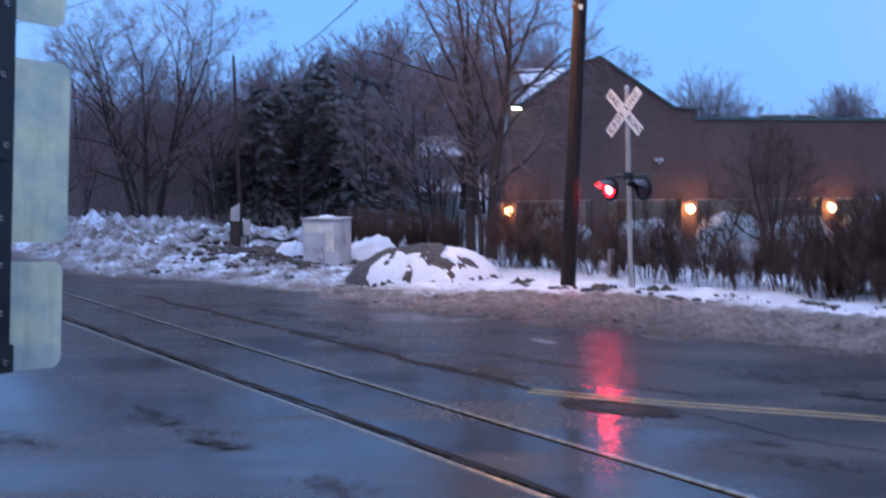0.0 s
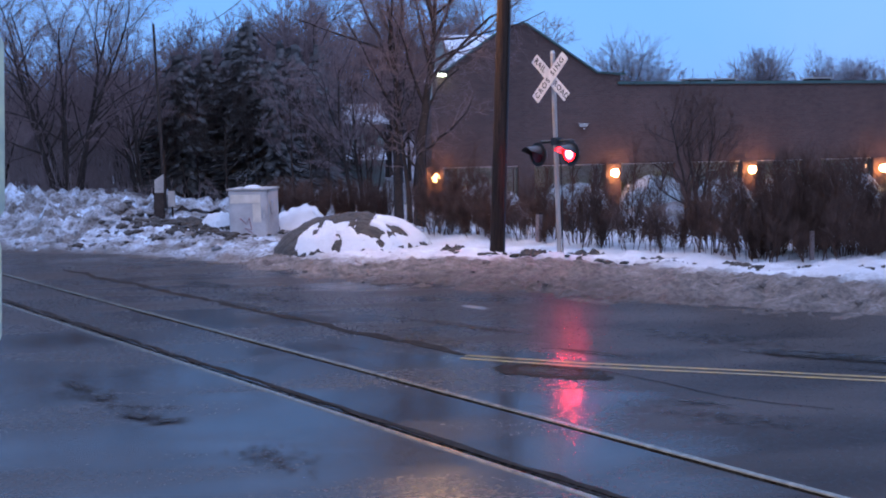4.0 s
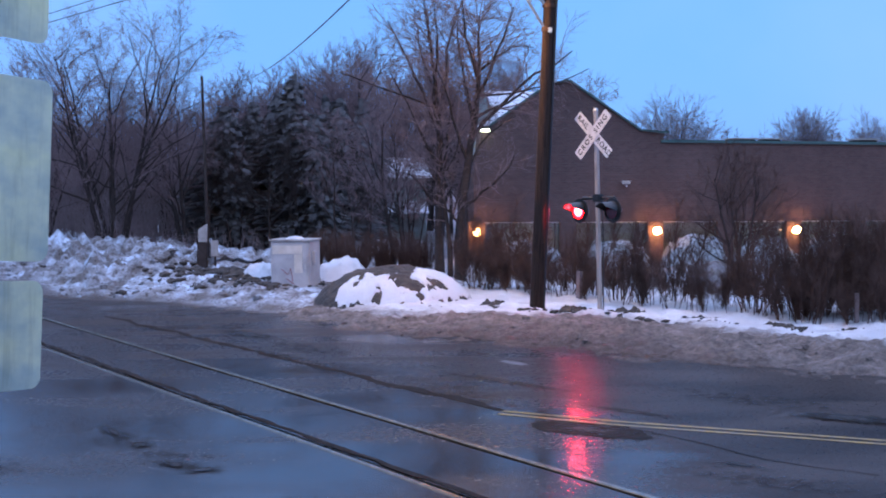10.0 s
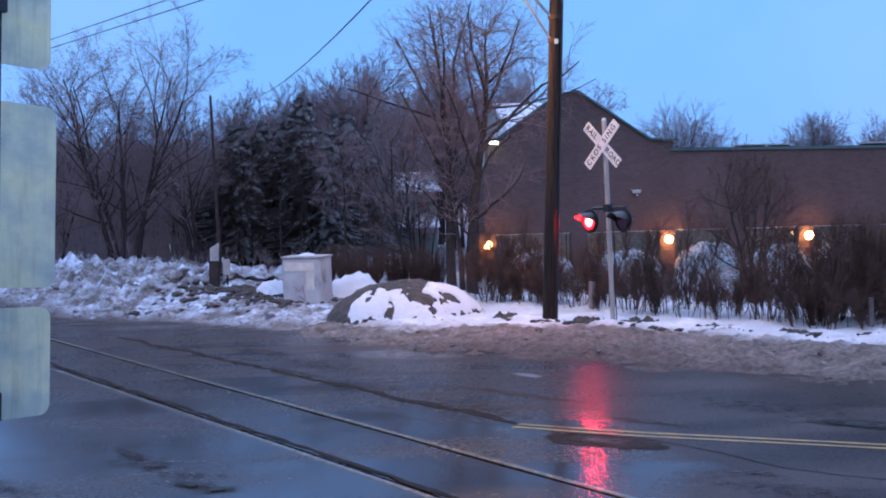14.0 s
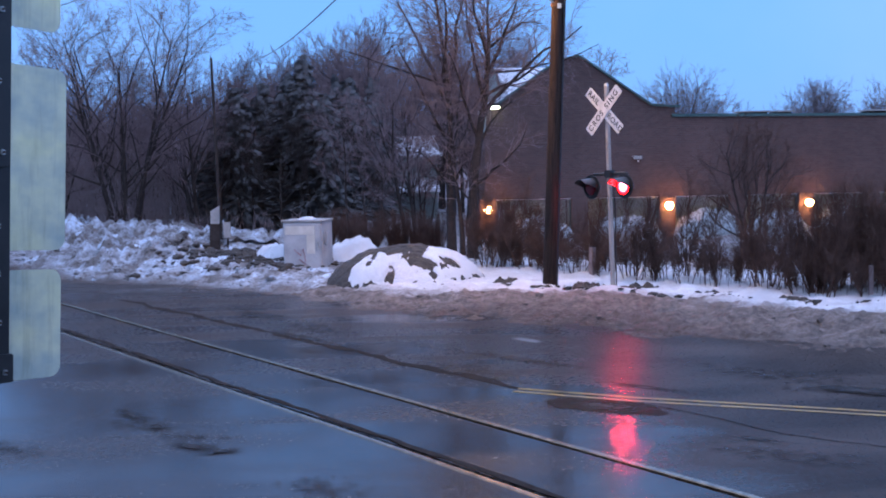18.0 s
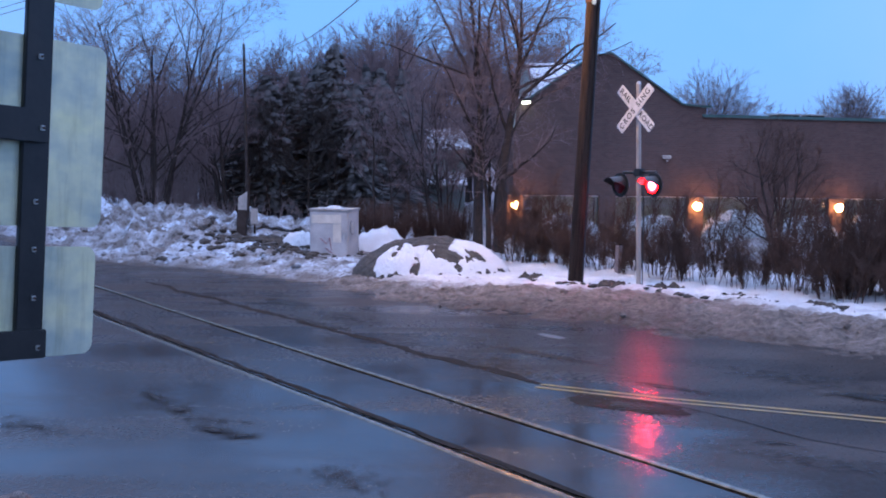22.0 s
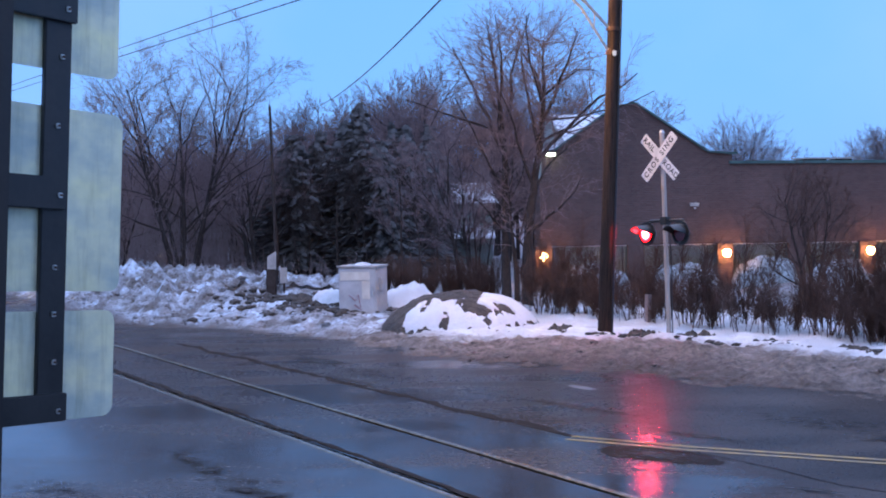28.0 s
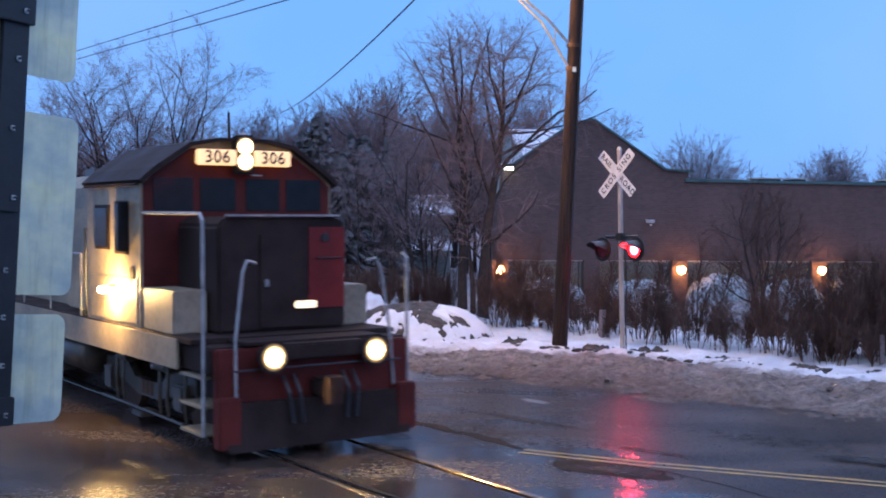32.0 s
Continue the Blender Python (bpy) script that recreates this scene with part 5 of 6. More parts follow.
# green verge along the gable and a coping along the flat roof
for (x0, z0), (x1, z1) in (((-0.1, 4.99), (0.62, 5.1)), ((0.62, 5.1), (2.7, 6.56)), ((2.7, 6.56), (3.45, 6.93)), ((3.45, 6.93), (4.0, 7.03)), ((4.0, 7.03), (7.1, 4.98)), ((7.1, 4.98), (7.88, 4.925))):
    d = Vector((x1 - x0, 0, z1 - z0)).normalized()
    q = Vector((-d.z, 0, d.x)) * 0.07
    a, b = Vector((x0, 0, z0)), Vector((x1, 0, z1))
    part("gable_trim", prism([((a)[0], a[2]), (b[0], b[2]), ((b + q)[0], (b + q)[2]), ((a + q)[0], (a + q)[2])], -0.12, 0.3), M_green_trim, brick)
part("coping", prism([(8.0, 4.5), (8.0, 4.62), (WALL_END + 0.1, 4.42), (WALL_END + 0.1, 4.3)], -0.1, 0.42), M_green_trim, brick)
part("parapet_cap", box((7.9, -0.1, 4.9), (8.35, 0.42, 4.99)), M_green_trim, brick)
# roof of the gabled end and of the wing behind it, under snow
part("gable_roof", prism([(0.0, 4.86), (0.6, 4.95), (3.4, 6.78), (4.0, 6.9), (7.1, 4.85), (8.1, 4.8), (8.1, 4.7), (7.0, 4.7), (4.0, 6.75), (0.6, 4.8), (0.0, 4.7)], 0.36, 1.6), M_snow, brick)
part("gable_roof", prism([(1.35, 5.43), (3.4, 6.78), (4.0, 6.9), (7.1, 4.85), (8.1, 4.8), (8.1, 4.7), (7.0, 4.7), (4.0, 6.75), (1.35, 5.23)], 1.602, 7.42), M_snow, brick)
# the wing's roof slope that faces the road, white with snow
part("wing_roof", prism([(0.4, 5.0), (5.2, 6.98), (5.4, 6.9), (0.6, 4.9)], -4.4, -1.4), M_snow, brick, "snow-covered roof slope", m=Matrix.Rotation(radians(90), 4, "Z"))
# the taller block behind it, with pale cladding
block = part("rear_block", box((1.85, 7.5, BASE), (4.3, 9.6, 7.06)), M_siding, brick, "pale grey-green clad block above the roof")
part("roof_edge", box((1.77, 7.43, 7.06), (4.36, 9.66, 7.13)), M_green_trim, block)
for k in range(8):
    part("clad_rib", box((1.95 + k * 0.3, 7.465, 4.8), (1.99 + k * 0.3, 7.498, 7.04)), M_siding, block)
part("hip_roof", prism([(30.6, 4.2), (30.6, 4.3), (34.5, 6.4), (38.0, 6.4), (42.0, 4.3), (42.0, 4.2)], 5.8, 12.5), M_snow, brick, "snow-covered hipped roof")
part("roof_trim", prism([(30.45, 4.3), (34.5, 6.49), (38.0, 6.49), (38.0, 6.406), (34.5, 6.406), (30.6, 4.305)], 5.7, 5.798), M_green_trim, brick)
for px in (20.2, 29.6):
    part("partition", box((px - 0.05, 0.352, BASE + 0.102), (px + 0.05, 3.1, 1.618)), M_blind, brick)
for x, w in ((13.0, 1.1), (14.4, 0.7), (19.0, 0.9)):
    unit = thing("roof_unit", brick.matrix_basis @ pose(x, 3.5, 4.15), "low dark rooftop ventilation unit", "roof unit", "rooftop units")
    part("casing", box((-w / 2, -0.5, 0), (w / 2, 0.5, 0.62), 0.03), M_loco_dark, unit)
    part("lid", box((-w / 2 - 0.08, -0.58, 0.62), (w / 2 + 0.08, 0.58, 0.68)), M_concrete, unit)


def wall_lantern(x, z):
    m = brick.matrix_basis @ pose(x, -0.12, z)
    t = thing("wall_lantern", m, "round warm lantern glowing on a brick pier", "wall lamp", "lanterns on the brick piers")
    part("bracket", box((-0.05, -0.06, -0.05), (0.05, 0.02, 0.05), 0.01), M_black, t)
    part("arm", tube([(0, -0.05, 0), (0, -0.16, 0.02)], 0.016), M_black, t)
    part("globe", sphere(0.175, (0, -0.24, 0.02), 16), M_lamp, t, "glowing globe", smooth=True)
    part("cap", disc(0.09, 0.04, 16, "Z", (0, -0.24, 0.18)), M_black, t)
    li = new("lantern_light", bpy.data.lights.new("lantern_light", "POINT"))
    li.data.energy, li.data.color, li.data.shadow_soft_size = 36, (1.0, 0.36, 0.13), 0.15
    li.matrix_world = m @ Matrix.Translation((0, -0.5, 0.05))
    return t


for x, z in ((0.06, 0.74), (7.78, 0.76), (14.0, 0.76), (20.2, 0.68), (26.4, 0.68)):
    wall_lantern(x, z)
cctv = thing("security_camera", brick.matrix_basis @ pose(6.55, -0.02, 2.8, 0, 0, -25), "small white security camera on the brick wall", "security camera")
part("arm", tube([(0, 0, -0.14), (0, -0.2, -0.14)], 0.03), M_white, cctv)
part("housing", box((-0.18, -0.32, -0.06), (0.18, -0.14, 0.06), 0.03), M_galv, cctv)
part("hood", box((-0.22, -0.34, 0.06), (0.19, -0.12, 0.08), 0.01), M_white, cctv)
pack = thing("eave_floodlight", brick.matrix_basis @ pose(0.4, -0.02, 5.02), "lit white floodlight under the eave", "floodlight")
part("housing", box((-0.28, -0.28, -0.02), (0.26, 0.0, 0.1), 0.02), M_black, pack)
part("lens", box((-0.27, -0.30, -0.12), (0.18, -0.06, -0.022), 0.01), M_white_lamp, pack, "bright lens")
part("downpipe", tube([(0.0, -0.1, 4.7), (-0.05, -0.1, 3.8)], 0.06), M_siding, brick)

# leafless creeper on the wall above the lit windows
creeper = thing("wall_creeper", brick.matrix_basis @ pose(21.7, -0.03, 1.22), "dark leafless creeper climbing the brick wall", "climbing plant")
w, tw = Wood(), Wood()
rng = random.Random(77)
for i in range(26):
    top = rng.uniform(1.4, 3.0)
    pts = bend(rng, Vector((rng.uniform(-0.5, 0.5), 0, 0)), Vector((rng.gauss(0, 0.06), 0, 1)), top, 7, 0.07, 0.05)
    pts = [Vector((p.x * (1 - 0.4 * p.z / 3.0), -0.01 + 0.2 * min(0.0, p.y), p.z)) for p in pts]
    w.stick(pts, [0.018 - 0.0018 * k for k in range(8)], 4)
    for k in range(26):
        j = rng.randrange(7)
        q = pts[j].lerp(pts[j + 1], rng.random())
        d = Vector((rng.gauss(0, 0.7), -abs(rng.gauss(0, 0.1)), rng.uniform(0.1, 1)))
        tw.stick(bend(rng, q, d, rng.uniform(0.1, 0.3), 3, 0.15, 0.0), [0.011, 0.009, 0.007, 0.004], 3)
part("stem", w.mesh(M_bark), None, creeper)
part("crown", tw.mesh(M_hedge), None, creeper)

# banked snow before the windows
def lot_snow(u, v):
    p = brick.matrix_basis @ Vector((u, -1.2 - 2.2 * v, 0))
    h = 0.28 + 0.35 * fbm(u * 0.45, 2.0) + 0.2 * fbm(u * 1.4, v * 2)
    return (p.x, p.y, -1.35 + (h + 0.42) * math.sin(math.pi * min(1, max(0, v))) ** 0.7)


tagged(sheet("lot_snow_bank", lot_snow, lin(-1, 44, 180), lin(0, 1, 14), M_heap), "bank of ploughed snow below the windows", "snow bank", kind="structure")



def standin_bush(x, half, top, seed):
    """A clipped round bush added under the windows for pale reflections in the panes, its twigs caked with snow."""
    rng = random.Random(seed)
    bush = thing("standin_bush", brick.matrix_basis @ pose(x, -0.62, -1.36), "added snow-caked bush standing in for pale window reflections between brick piers", "bush", "snowy bushes below the windows")

    def f(u, v):
        a, e = math.pi * u, 0.5 * math.pi * v
        d = Vector((math.cos(a) * math.cos(e), math.sin(a) * math.cos(e), math.sin(e)))
        r = 1 + 0.10 * fbm(d.x * 2 + seed, d.y * 2, d.z * 2) + 0.07 * fbm(d.x * 9, d.y * 9 + seed, d.z * 9, 3)
        return (half * r * d.x, 0.46 * r * d.y, (top + 1.36) * r * max(0.0, d.z) ** 0.5)
    sheet("snow_crust", f, lin(-1, 1, 60), lin(0, 1, 26), M_bush).parent = bush
    w = Wood()
    for i in range(70):
        a = rng.uniform(0, 2 * math.pi)
        p = Vector((half * 0.75 * math.cos(a) * rng.random(), 0.3 * math.sin(a), (top + 1.36) * rng.uniform(0.45, 0.8)))
        w.stick(bend(rng, p, Vector((p.x * 0.7, rng.gauss(-0.3, 0.4), 0.8)), rng.uniform(0.3, 0.7), 3, 0.15, 0.05), [0.012, 0.010, 0.008, 0.004], 3)
    part("twigs", w.mesh(M_hedge), None, bush)


for k, (x, half, top) in enumerate(((2.1, 1.55, 0.36), (5.85, 1.6, 0.36), (9.35, 1.45, 0.56), (12.45, 1.5, 0.42), (15.5, 1.45, 0.52), (18.6, 1.5, 0.44), (21.7, 1.3, 0.34))):
    standin_bush(x, half, top, 300 + k)

# ---- pale house behind the trees ----
house = thing("pale_house", pose(-1.1, 62, -0.6, 0, 0, 6), "pale green clapboard house with snowy roofs behind trees", "house")
part("wall", box((-2.4, 0, 0), (1.8, 6, 3.75)), M_siding, house)
for k in range(18):
    part("clapboard", box((-2.42, -0.02, 0.1 + k * 0.2), (1.82, 0.0, 0.285 + k * 0.2)), M_siding, house)
QUARTER = Matrix.Rotation(radians(90), 4, "Z")
part("main_roof", prism([(-0.4, 3.72), (3, 4.75), (6.4, 3.72), (6.4, 3.62), (3, 4.65), (-0.4, 3.62)], -2.1, 2.7), M_snow, house, "snow-covered roof", m=QUARTER)
part("gable_end", prism([(0, 3.752), (3, 4.62), (6, 3.752)], -1.78, 2.38), M_siding, house, m=QUARTER)
part("porch_roof", prism([(-1.3, 1.85), (-0.03, 2.4), (-0.03, 2.3), (-1.3, 1.75)], -1.8, 2.2), M_snow, house, "snow-covered porch roof", m=QUARTER)

# ---- utility poles and wires ----
pole = thing("utility_pole", pose(2.6, 24.5, 0, 0, 2.5, 0), "dark leaning wooden utility pole with a steel lamp bracket", "utility pole")
part("shaft", tube([(0, 0, -0.4), (0, 0, 3), (0, 0, 7), (0, 0, 10.4)], [0.170, 0.148, 0.130, 0.115], 16), M_wood, pole, smooth=True)
part("upper_arm", tube([(-0.1, -0.05, 6.6), (-0.62, -0.15, 7.12), (-1.5, -0.3, 7.75)], 0.032), M_galv, pole)
part("lower_arm", tube([(-0.1, -0.05, 6.12), (-0.7, -0.15, 7.0), (-1.5, -0.3, 7.70)], 0.028), M_galv, pole)
part("brace", tube([(-0.42, -0.11, 6.58), (-0.42, -0.11, 6.92)], 0.016), M_galv, pole)
part("clamp", tube([(0, 0, 6.06), (0, 0, 6.14)], 0.158, 16), M_rust, pole)
part("clamp", tube([(0, 0, 6.55), (0, 0, 6.63)], 0.156, 16), M_rust, pole)
part("conduit", tube([(0.13, -0.1, 0), (0.13, -0.1, 10)], 0.022), M_wire, pole)
part("tag", box((-0.03, -0.172, 6.02), (0.05, -0.158, 6.12)), M_alu, pole)
lampm = pose(2.6, 24.5, 0, 0, 2.5, 0) @ Matrix.Translation((-1.75, -0.34, 7.74))
cob = thing("street_lamp", lampm, "lit sodium street lamp head on the pole's arm", "street lamp")
part("housing", box((-0.3, -0.13, 0.0), (0.3, 0.13, 0.12), 0.05), M_galv, cob)
part("lens", box((-0.2, -0.1, -0.06), (0.2, 0.1, -0.002), 0.02), glow("sodium_lens", (1.0, 0.5, 0.14), 700.0, (1, 1, 1)), cob, "glowing orange lens")
li = new("street_light", bpy.data.lights.new("street_light", "POINT"))
li.data.energy, li.data.color, li.data.shadow_soft_size = 500, (1.0, 0.52, 0.2), 0.18
li.matrix_world = lampm @ Matrix.Translation((0, 0, -0.25))

far_pole = thing("far_utility_pole", pose(-6.0, 34, 0, 0, -0.9, 0), "thin grey leaning wooden pole behind the snow heap", "utility pole")
part("shaft", tube([(0, 0, -0.3), (0, 0, 3), (0, 0, 6.0)], [0.055, 0.045, 0.034], 10), M_bark, far_pole)
part("guard", tube([(0.07, 0, 0), (0.07, 0, 2.4)], 0.012), M_wood, far_pole)
bollard = thing("concrete_post", pose(-6.12, 33.5, 0, 0, 2, 0), "short weathered concrete marker post in the snow", "post")
part("shaft", prism([(-0.12, 1.2), (0.12, 1.2), (0.12, 1.74), (-0.12, 1.58)], -0.06, 0.06), M_concrete, bollard)
part("base", box((-0.14, -0.10, -0.2), (0.14, 0.10, 1.22), 0.02), M_bark, bollard, "dark lower half")
small = thing("marker_board", pose(-5.75, 33.6, 0), "small grey board on a stake in the snow", "marker")
part("board", box((-0.1, -0.02, 0.8), (0.1, 0.02, 1.25), 0.005), M_concrete, small)
part("stake", box((-0.025, 0.02, -0.2), (0.025, 0.05, 1.2)), M_wood, small)


def wire(a, b, sag, r, label):
    a, b = Vector(a), Vector(b)
    pts = [a.lerp(b, t) - Vector((0, 0, sag * 4 * t * (1 - t))) for t in lin(0, 1, 24)]
    return tagged(obj("overhead_wire", tube(pts, r, 5), M_wire), label, "cable", "overhead wires")


wire((4.5, 0, 7.86), (-15.5, 100, 11.5), 1.54, 0.02, "black overhead cable running into the woods")
wire((14, 0, 7.3), (-34, 80, 11.4), 0.0, 0.017, "black overhead cable high above the road")
wire((14, 0, 6.97), (-34, 80, 11.05), 0.0, 0.017, "black overhead cable high above the road")

for x, y, h, w in ((9.95, 21.5, 0.42, 0.06), (8.2, 21.2, 0.7, 0.04), (3.75, 26.2, 0.75, 0.06)):
    stake = thing("wooden_stake", pose(x, y, 0.12, 0, 2, 10 * x), "short weathered wooden stake in the snow", "stake", "stakes along the hedge")
    part("shaft", box((-w, -w, -0.3), (w, w, h), 0.01), M_brush, stake)
    part("top", box((-w * 0.8, -w * 0.8, h), (w * 0.8, w * 0.8, h + 0.03), 0.008), M_wood, stake)

# ---- signal cabinet ----
cab = thing("signal_cabinet", pose(-3.05, 29.9, 0.12, 0, 0, -14), "grey steel signal cabinet with faded graffiti in the snow", "cabinet")
part("body", box((-0.52, -0.42, -0.1), (0.52, 0.42, 1.3), 0.015), M_cabinet, cab)
part("roof", box((-0.56, -0.46, 1.302), (0.56, 0.46, 1.35), 0.015), M_concrete, cab)
door = part("door", box((-0.49, -0.44, 0.05), (0.49, -0.423, 1.27), 0.006), M_cabinet, cab)
part("worn_patch", box((-0.46, -0.452, 0.98), (0.34, -0.441, 1.2), 0.003), M_cabinet_worn, door)
part("worn_patch", box((0.12, -0.450, 0.5), (0.34, -0.4405, 0.97), 0.003), M_cabinet_worn, door)
part("handle", box((0.40, -0.475, 0.6), (0.44, -0.441, 0.8), 0.008), M_galv, door)
part("vent", box((0.522, -0.25, 0.7), (0.6, 0.0, 1.05), 0.02), M_cabinet, cab)
part("scrawl", tube([(-0.22, -0.446, 0.6), (-0.05, -0.446, 0.45), (0.02, -0.446, 0.62), (0.08, -0.446, 0.3), (-0.1, -0.446, 0.35), (0.1, -0.446, 0.22)], 0.012, 5), M_graffiti, door)
o = sheet("snow_cap", lambda u, v: (u * 0.22, v * 0.2, 1.352 + 0.07 * max(0, 1 - u * u - v * v) ** 0.5), lin(-1, 1, 14), lin(-1, 1, 14), M_snow)
o.parent = cab


# ---- crossing signals ----
def signal_head(root, x, z, facing, target=0.255, reach=0.33, roll=0):
    """One flashing head; returns the lens that turns."""
    h = new("signal_head")
    h.matrix_basis = Matrix.Translation((x, 0, z)) @ Matrix.Rotation(radians(facing), 4, "Z")
    h.parent = root
    part("target_disc", disc(target, 0.012, 32, "Y", (0, 0.0, 0)), M_black, h)
    part("housing", tube([(0, 0.012, 0), (0, 0.10, 0), (0, 0.18, 0)], [0.165, 0.16, 0.09], 20), M_black, h)
    part("rim", tube([(0, -0.055, 0), (0, -0.010, 0)], 0.188, 24, cap=False), M_black, h)
    bm = bmesh.new()
    rows = []
    for y in lin(-0.01, -0.01 - reach, 5):
        k = (y + 0.01) / -reach
        half = 98 - 44 * k
        rows.append([bm.verts.new((0.194 * math.sin(radians(a)), y, 0.194 * math.cos(radians(a)) - 0.03 * k)) for a in lin(roll - half, roll + half, 15)])
    for p, q in zip(rows, rows[1:]):
        for k in range(14):
            bm.faces.new((p[k], p[k + 1], q[k + 1], q[k]))
    hood = part("hood", bm, M_black, h)
    so = hood.modifiers.new("thickness", "SOLIDIFY")
    so.thickness = 0.005
    bm = bmesh.new()
    tube([(0, -0.022, 0), (0, 0.0, 0)], 0.172, 24, bm)
    lens = part("lens", bm, [M_lens_red, M_lens_dark], h, "red signal lens that lights in turn")
    lens.location = (0, -0.022, 0)
    me = lens.data
    for f in me.polygons:
        f.material_index = 0 if f.center.y < -0.015 and abs(f.normal.y) > 0.5 else 1
    return lens


def crossing_signal(m, label, facing, height, arm, blades, blade_z, target=0.255, reach=0.33, roll=0):
    root = thing("crossing_signal", m, label, "crossing signal", "railway crossing signals")
    part("mast", tube([(0, 0.06, -0.3), (0, 0.06, blade_z + 0.5)], 0.05, 14), M_mast, root, "weathered grey mast")
    part("finial", tube([(0, 0.06, blade_z + 0.5), (0, 0.06, blade_z + 0.56)], [0.056, 0.03], 14), M_galv, root)
    part("cross_arm", tube([(-arm, 0.1, height + 0.26), (arm, 0.1, height + 0.26)], 0.034, 10), M_black, root)
    part("clamp", box((-0.09, -0.01, height + 0.18), (0.09, 0.16, height + 0.34), 0.015), M_black, root)
    for sx in (-1, 1):
        part("drop_pipe", tube([(sx * arm, 0.1, height + 0.27), (sx * arm, 0.13, height + 0.05)], 0.024, 8), M_black, root)
    lenses = [signal_head(root, sx * arm, height, facing, target, reach, roll) for sx in (-1, 1)]
    part("cable", tube([(0.05, 0.12, height + 0.3), (0.08, 0.12, height - 0.4), (0.055, 0.11, 0.2)], 0.012, 6), M_wire, root)
    if blades:
        for turn, words, y in ((45, ("RAIL", "ROAD"), -0.03), (-45, ("CROS", "SING"), -0.045)):
            b = part("crossbuck_blade", prism(rounded(1.22, 0.23, 0.03), y - 0.006, y), M_sign_white, root, "white crossbuck blade", m=Matrix.Translation((0, 0, blade_z)) @ Matrix.Rotation(radians(turn), 4, "Y"))
            for sx, word in zip((-1, 1), words):
                off = 0.385 if word in ("RAIL", "ROAD") else 0.30
                letters(word, 0.165, M_letter, b, Matrix.Translation((sx * off, y - 0.0065, 0)) @ Matrix.Rotation(radians(90), 4, "X"), 0.001, "lettering", 1.12 if off > 0.35 else 1.35)
        part("blade_bracket", box((-0.07, -0.028, blade_z - 0.09), (0.07, 0.02, blade_z + 0.09), 0.01), M_galv, root)
    return root, lenses


far_lenses = crossing_signal(pose(3.84, 24.05, 0.0, 0, -1.6, -50), "railway crossing signal with flashing red lights and a white crossbuck", -6, 2.30, 0.45, True, 3.88)[1]
near_signal, near_lenses = crossing_signal(pose(5.21, 9.3, 0.0, 0, 0, 0), "railway crossing signal mast with hooded red lights close to the road", -98, 4.52, 0.42, False, 5.1, 0.225, 0.42, 24)
for x, y, r, drop in ((-0.42, -0.08, 0.034, 0.06), (-0.42, 0.03, 0.030, 0.08), (-0.42, 0.12, 0.026, 0.05)):
    part("icicle", tube([(x, y, 4.37), (x, y, 4.34 - 0.4 * drop), (x + 0.004, y, 4.34 - drop)], [r, r * 0.8, r * 0.4], 8), M_black, near_signal, "dark dripping ice", smooth=True)


# ---- sign seen from behind ----
SIGN = Matrix.Translation((-1.15, 3.70, 0)) @ Matrix.Rotation(radians(54.5), 4, "Z")      # x along the plates, away from the post
lean = Matrix.Translation((-0.24, 0, 2.9)) @ Matrix.Rotation(radians(4.0), 4, "Y") @ Matrix.Translation((0.24, 0, -2.9))
sign = thing("road_sign", SIGN @ lean, "backs of three aluminium sign plates on a black post", "road sign")
part("post", box((-0.77, -0.17, -0.3), (-0.514, 0.01, 4.6), 0.008), M_black_wood, sign, "thick black post")
part("upright_bar", box((-0.322, -0.029, 2.375), (-0.230, -0.0115, 4.5), 0.003), M_black, sign)
for z0, z1, end in ((2.370, 2.455, -0.227), (3.010, 3.108, -0.245), (3.58, 3.69, -0.222), (4.3, 4.4, -0.222)):
    part("cross_bracket", box((-0.79, -0.046, z0), (end, -0.0295, z1), 0.003), M_black, sign)
for z, x in ((3.618, -0.259), (3.474, -0.265), (3.263, -0.274), (3.053, -0.271), (2.835, -0.273), (2.694, -0.273), (2.549, -0.268), (2.402, -0.259), (3.86, -0.28), (4.1, -0.28)):
    deep = -0.049 if z in (3.618, 3.053, 2.402) else -0.032
    bolt = part("bolt", box((x - 0.0075, deep - 0.004, z - 0.0075), (x + 0.0075, deep + 0.004, z + 0.0075), 0.002), M_bolt, sign)
    part("bolt_head", disc(0.0042, 0.006, 8, "Y", (x, deep - 0.006, z)), M_rust, bolt)
for z0, z1, x1, w in ((2.368, 2.702, -0.036, 1.25), (2.762, 3.322, -0.022, 1.3), (3.434, 4.3, -0.046, 1.3)):
    outline = [(x1 - w / 2 + x, (z0 + z1) / 2 + z) for x, z in rounded(w, z1 - z0, 0.036)]
    part("sign_plate", prism(outline, -0.011, -0.008), M_plate, sign, "bare weathered aluminium back with painted warm reflections")

# ---- twigs close to the camera ----
twig = thing("roadside_shrub", pose(0.9, 0.64, 0), "bare wet shrub twigs with hanging water drops", "shrub")
w = Wood()
rng = random.Random(3)


def spray(knots, r0, r1):
    """A crooked twig with knobs where buds sit."""
    pts = [Vector(k) for k in knots]
    fine = []
    for p, q in zip(pts, pts[1:]):
        for i in range(4):
            fine.append(p.lerp(q, i / 4) + Vector((rng.gauss(0, 0.0004), rng.gauss(0, 0.0006), rng.gauss(0, 0.0006))))
    fine.append(pts[-1])
    n = len(fine) - 1
    w = Wood()
    w.stick(fine, [0.42 * (r0 + (r1 - r0) * i / n) * (1.35 if i % 4 == 0 else 1.0) for i in range(n + 1)], 6)
    part("branch", w.mesh(M_bark), None, twig)
    return fine


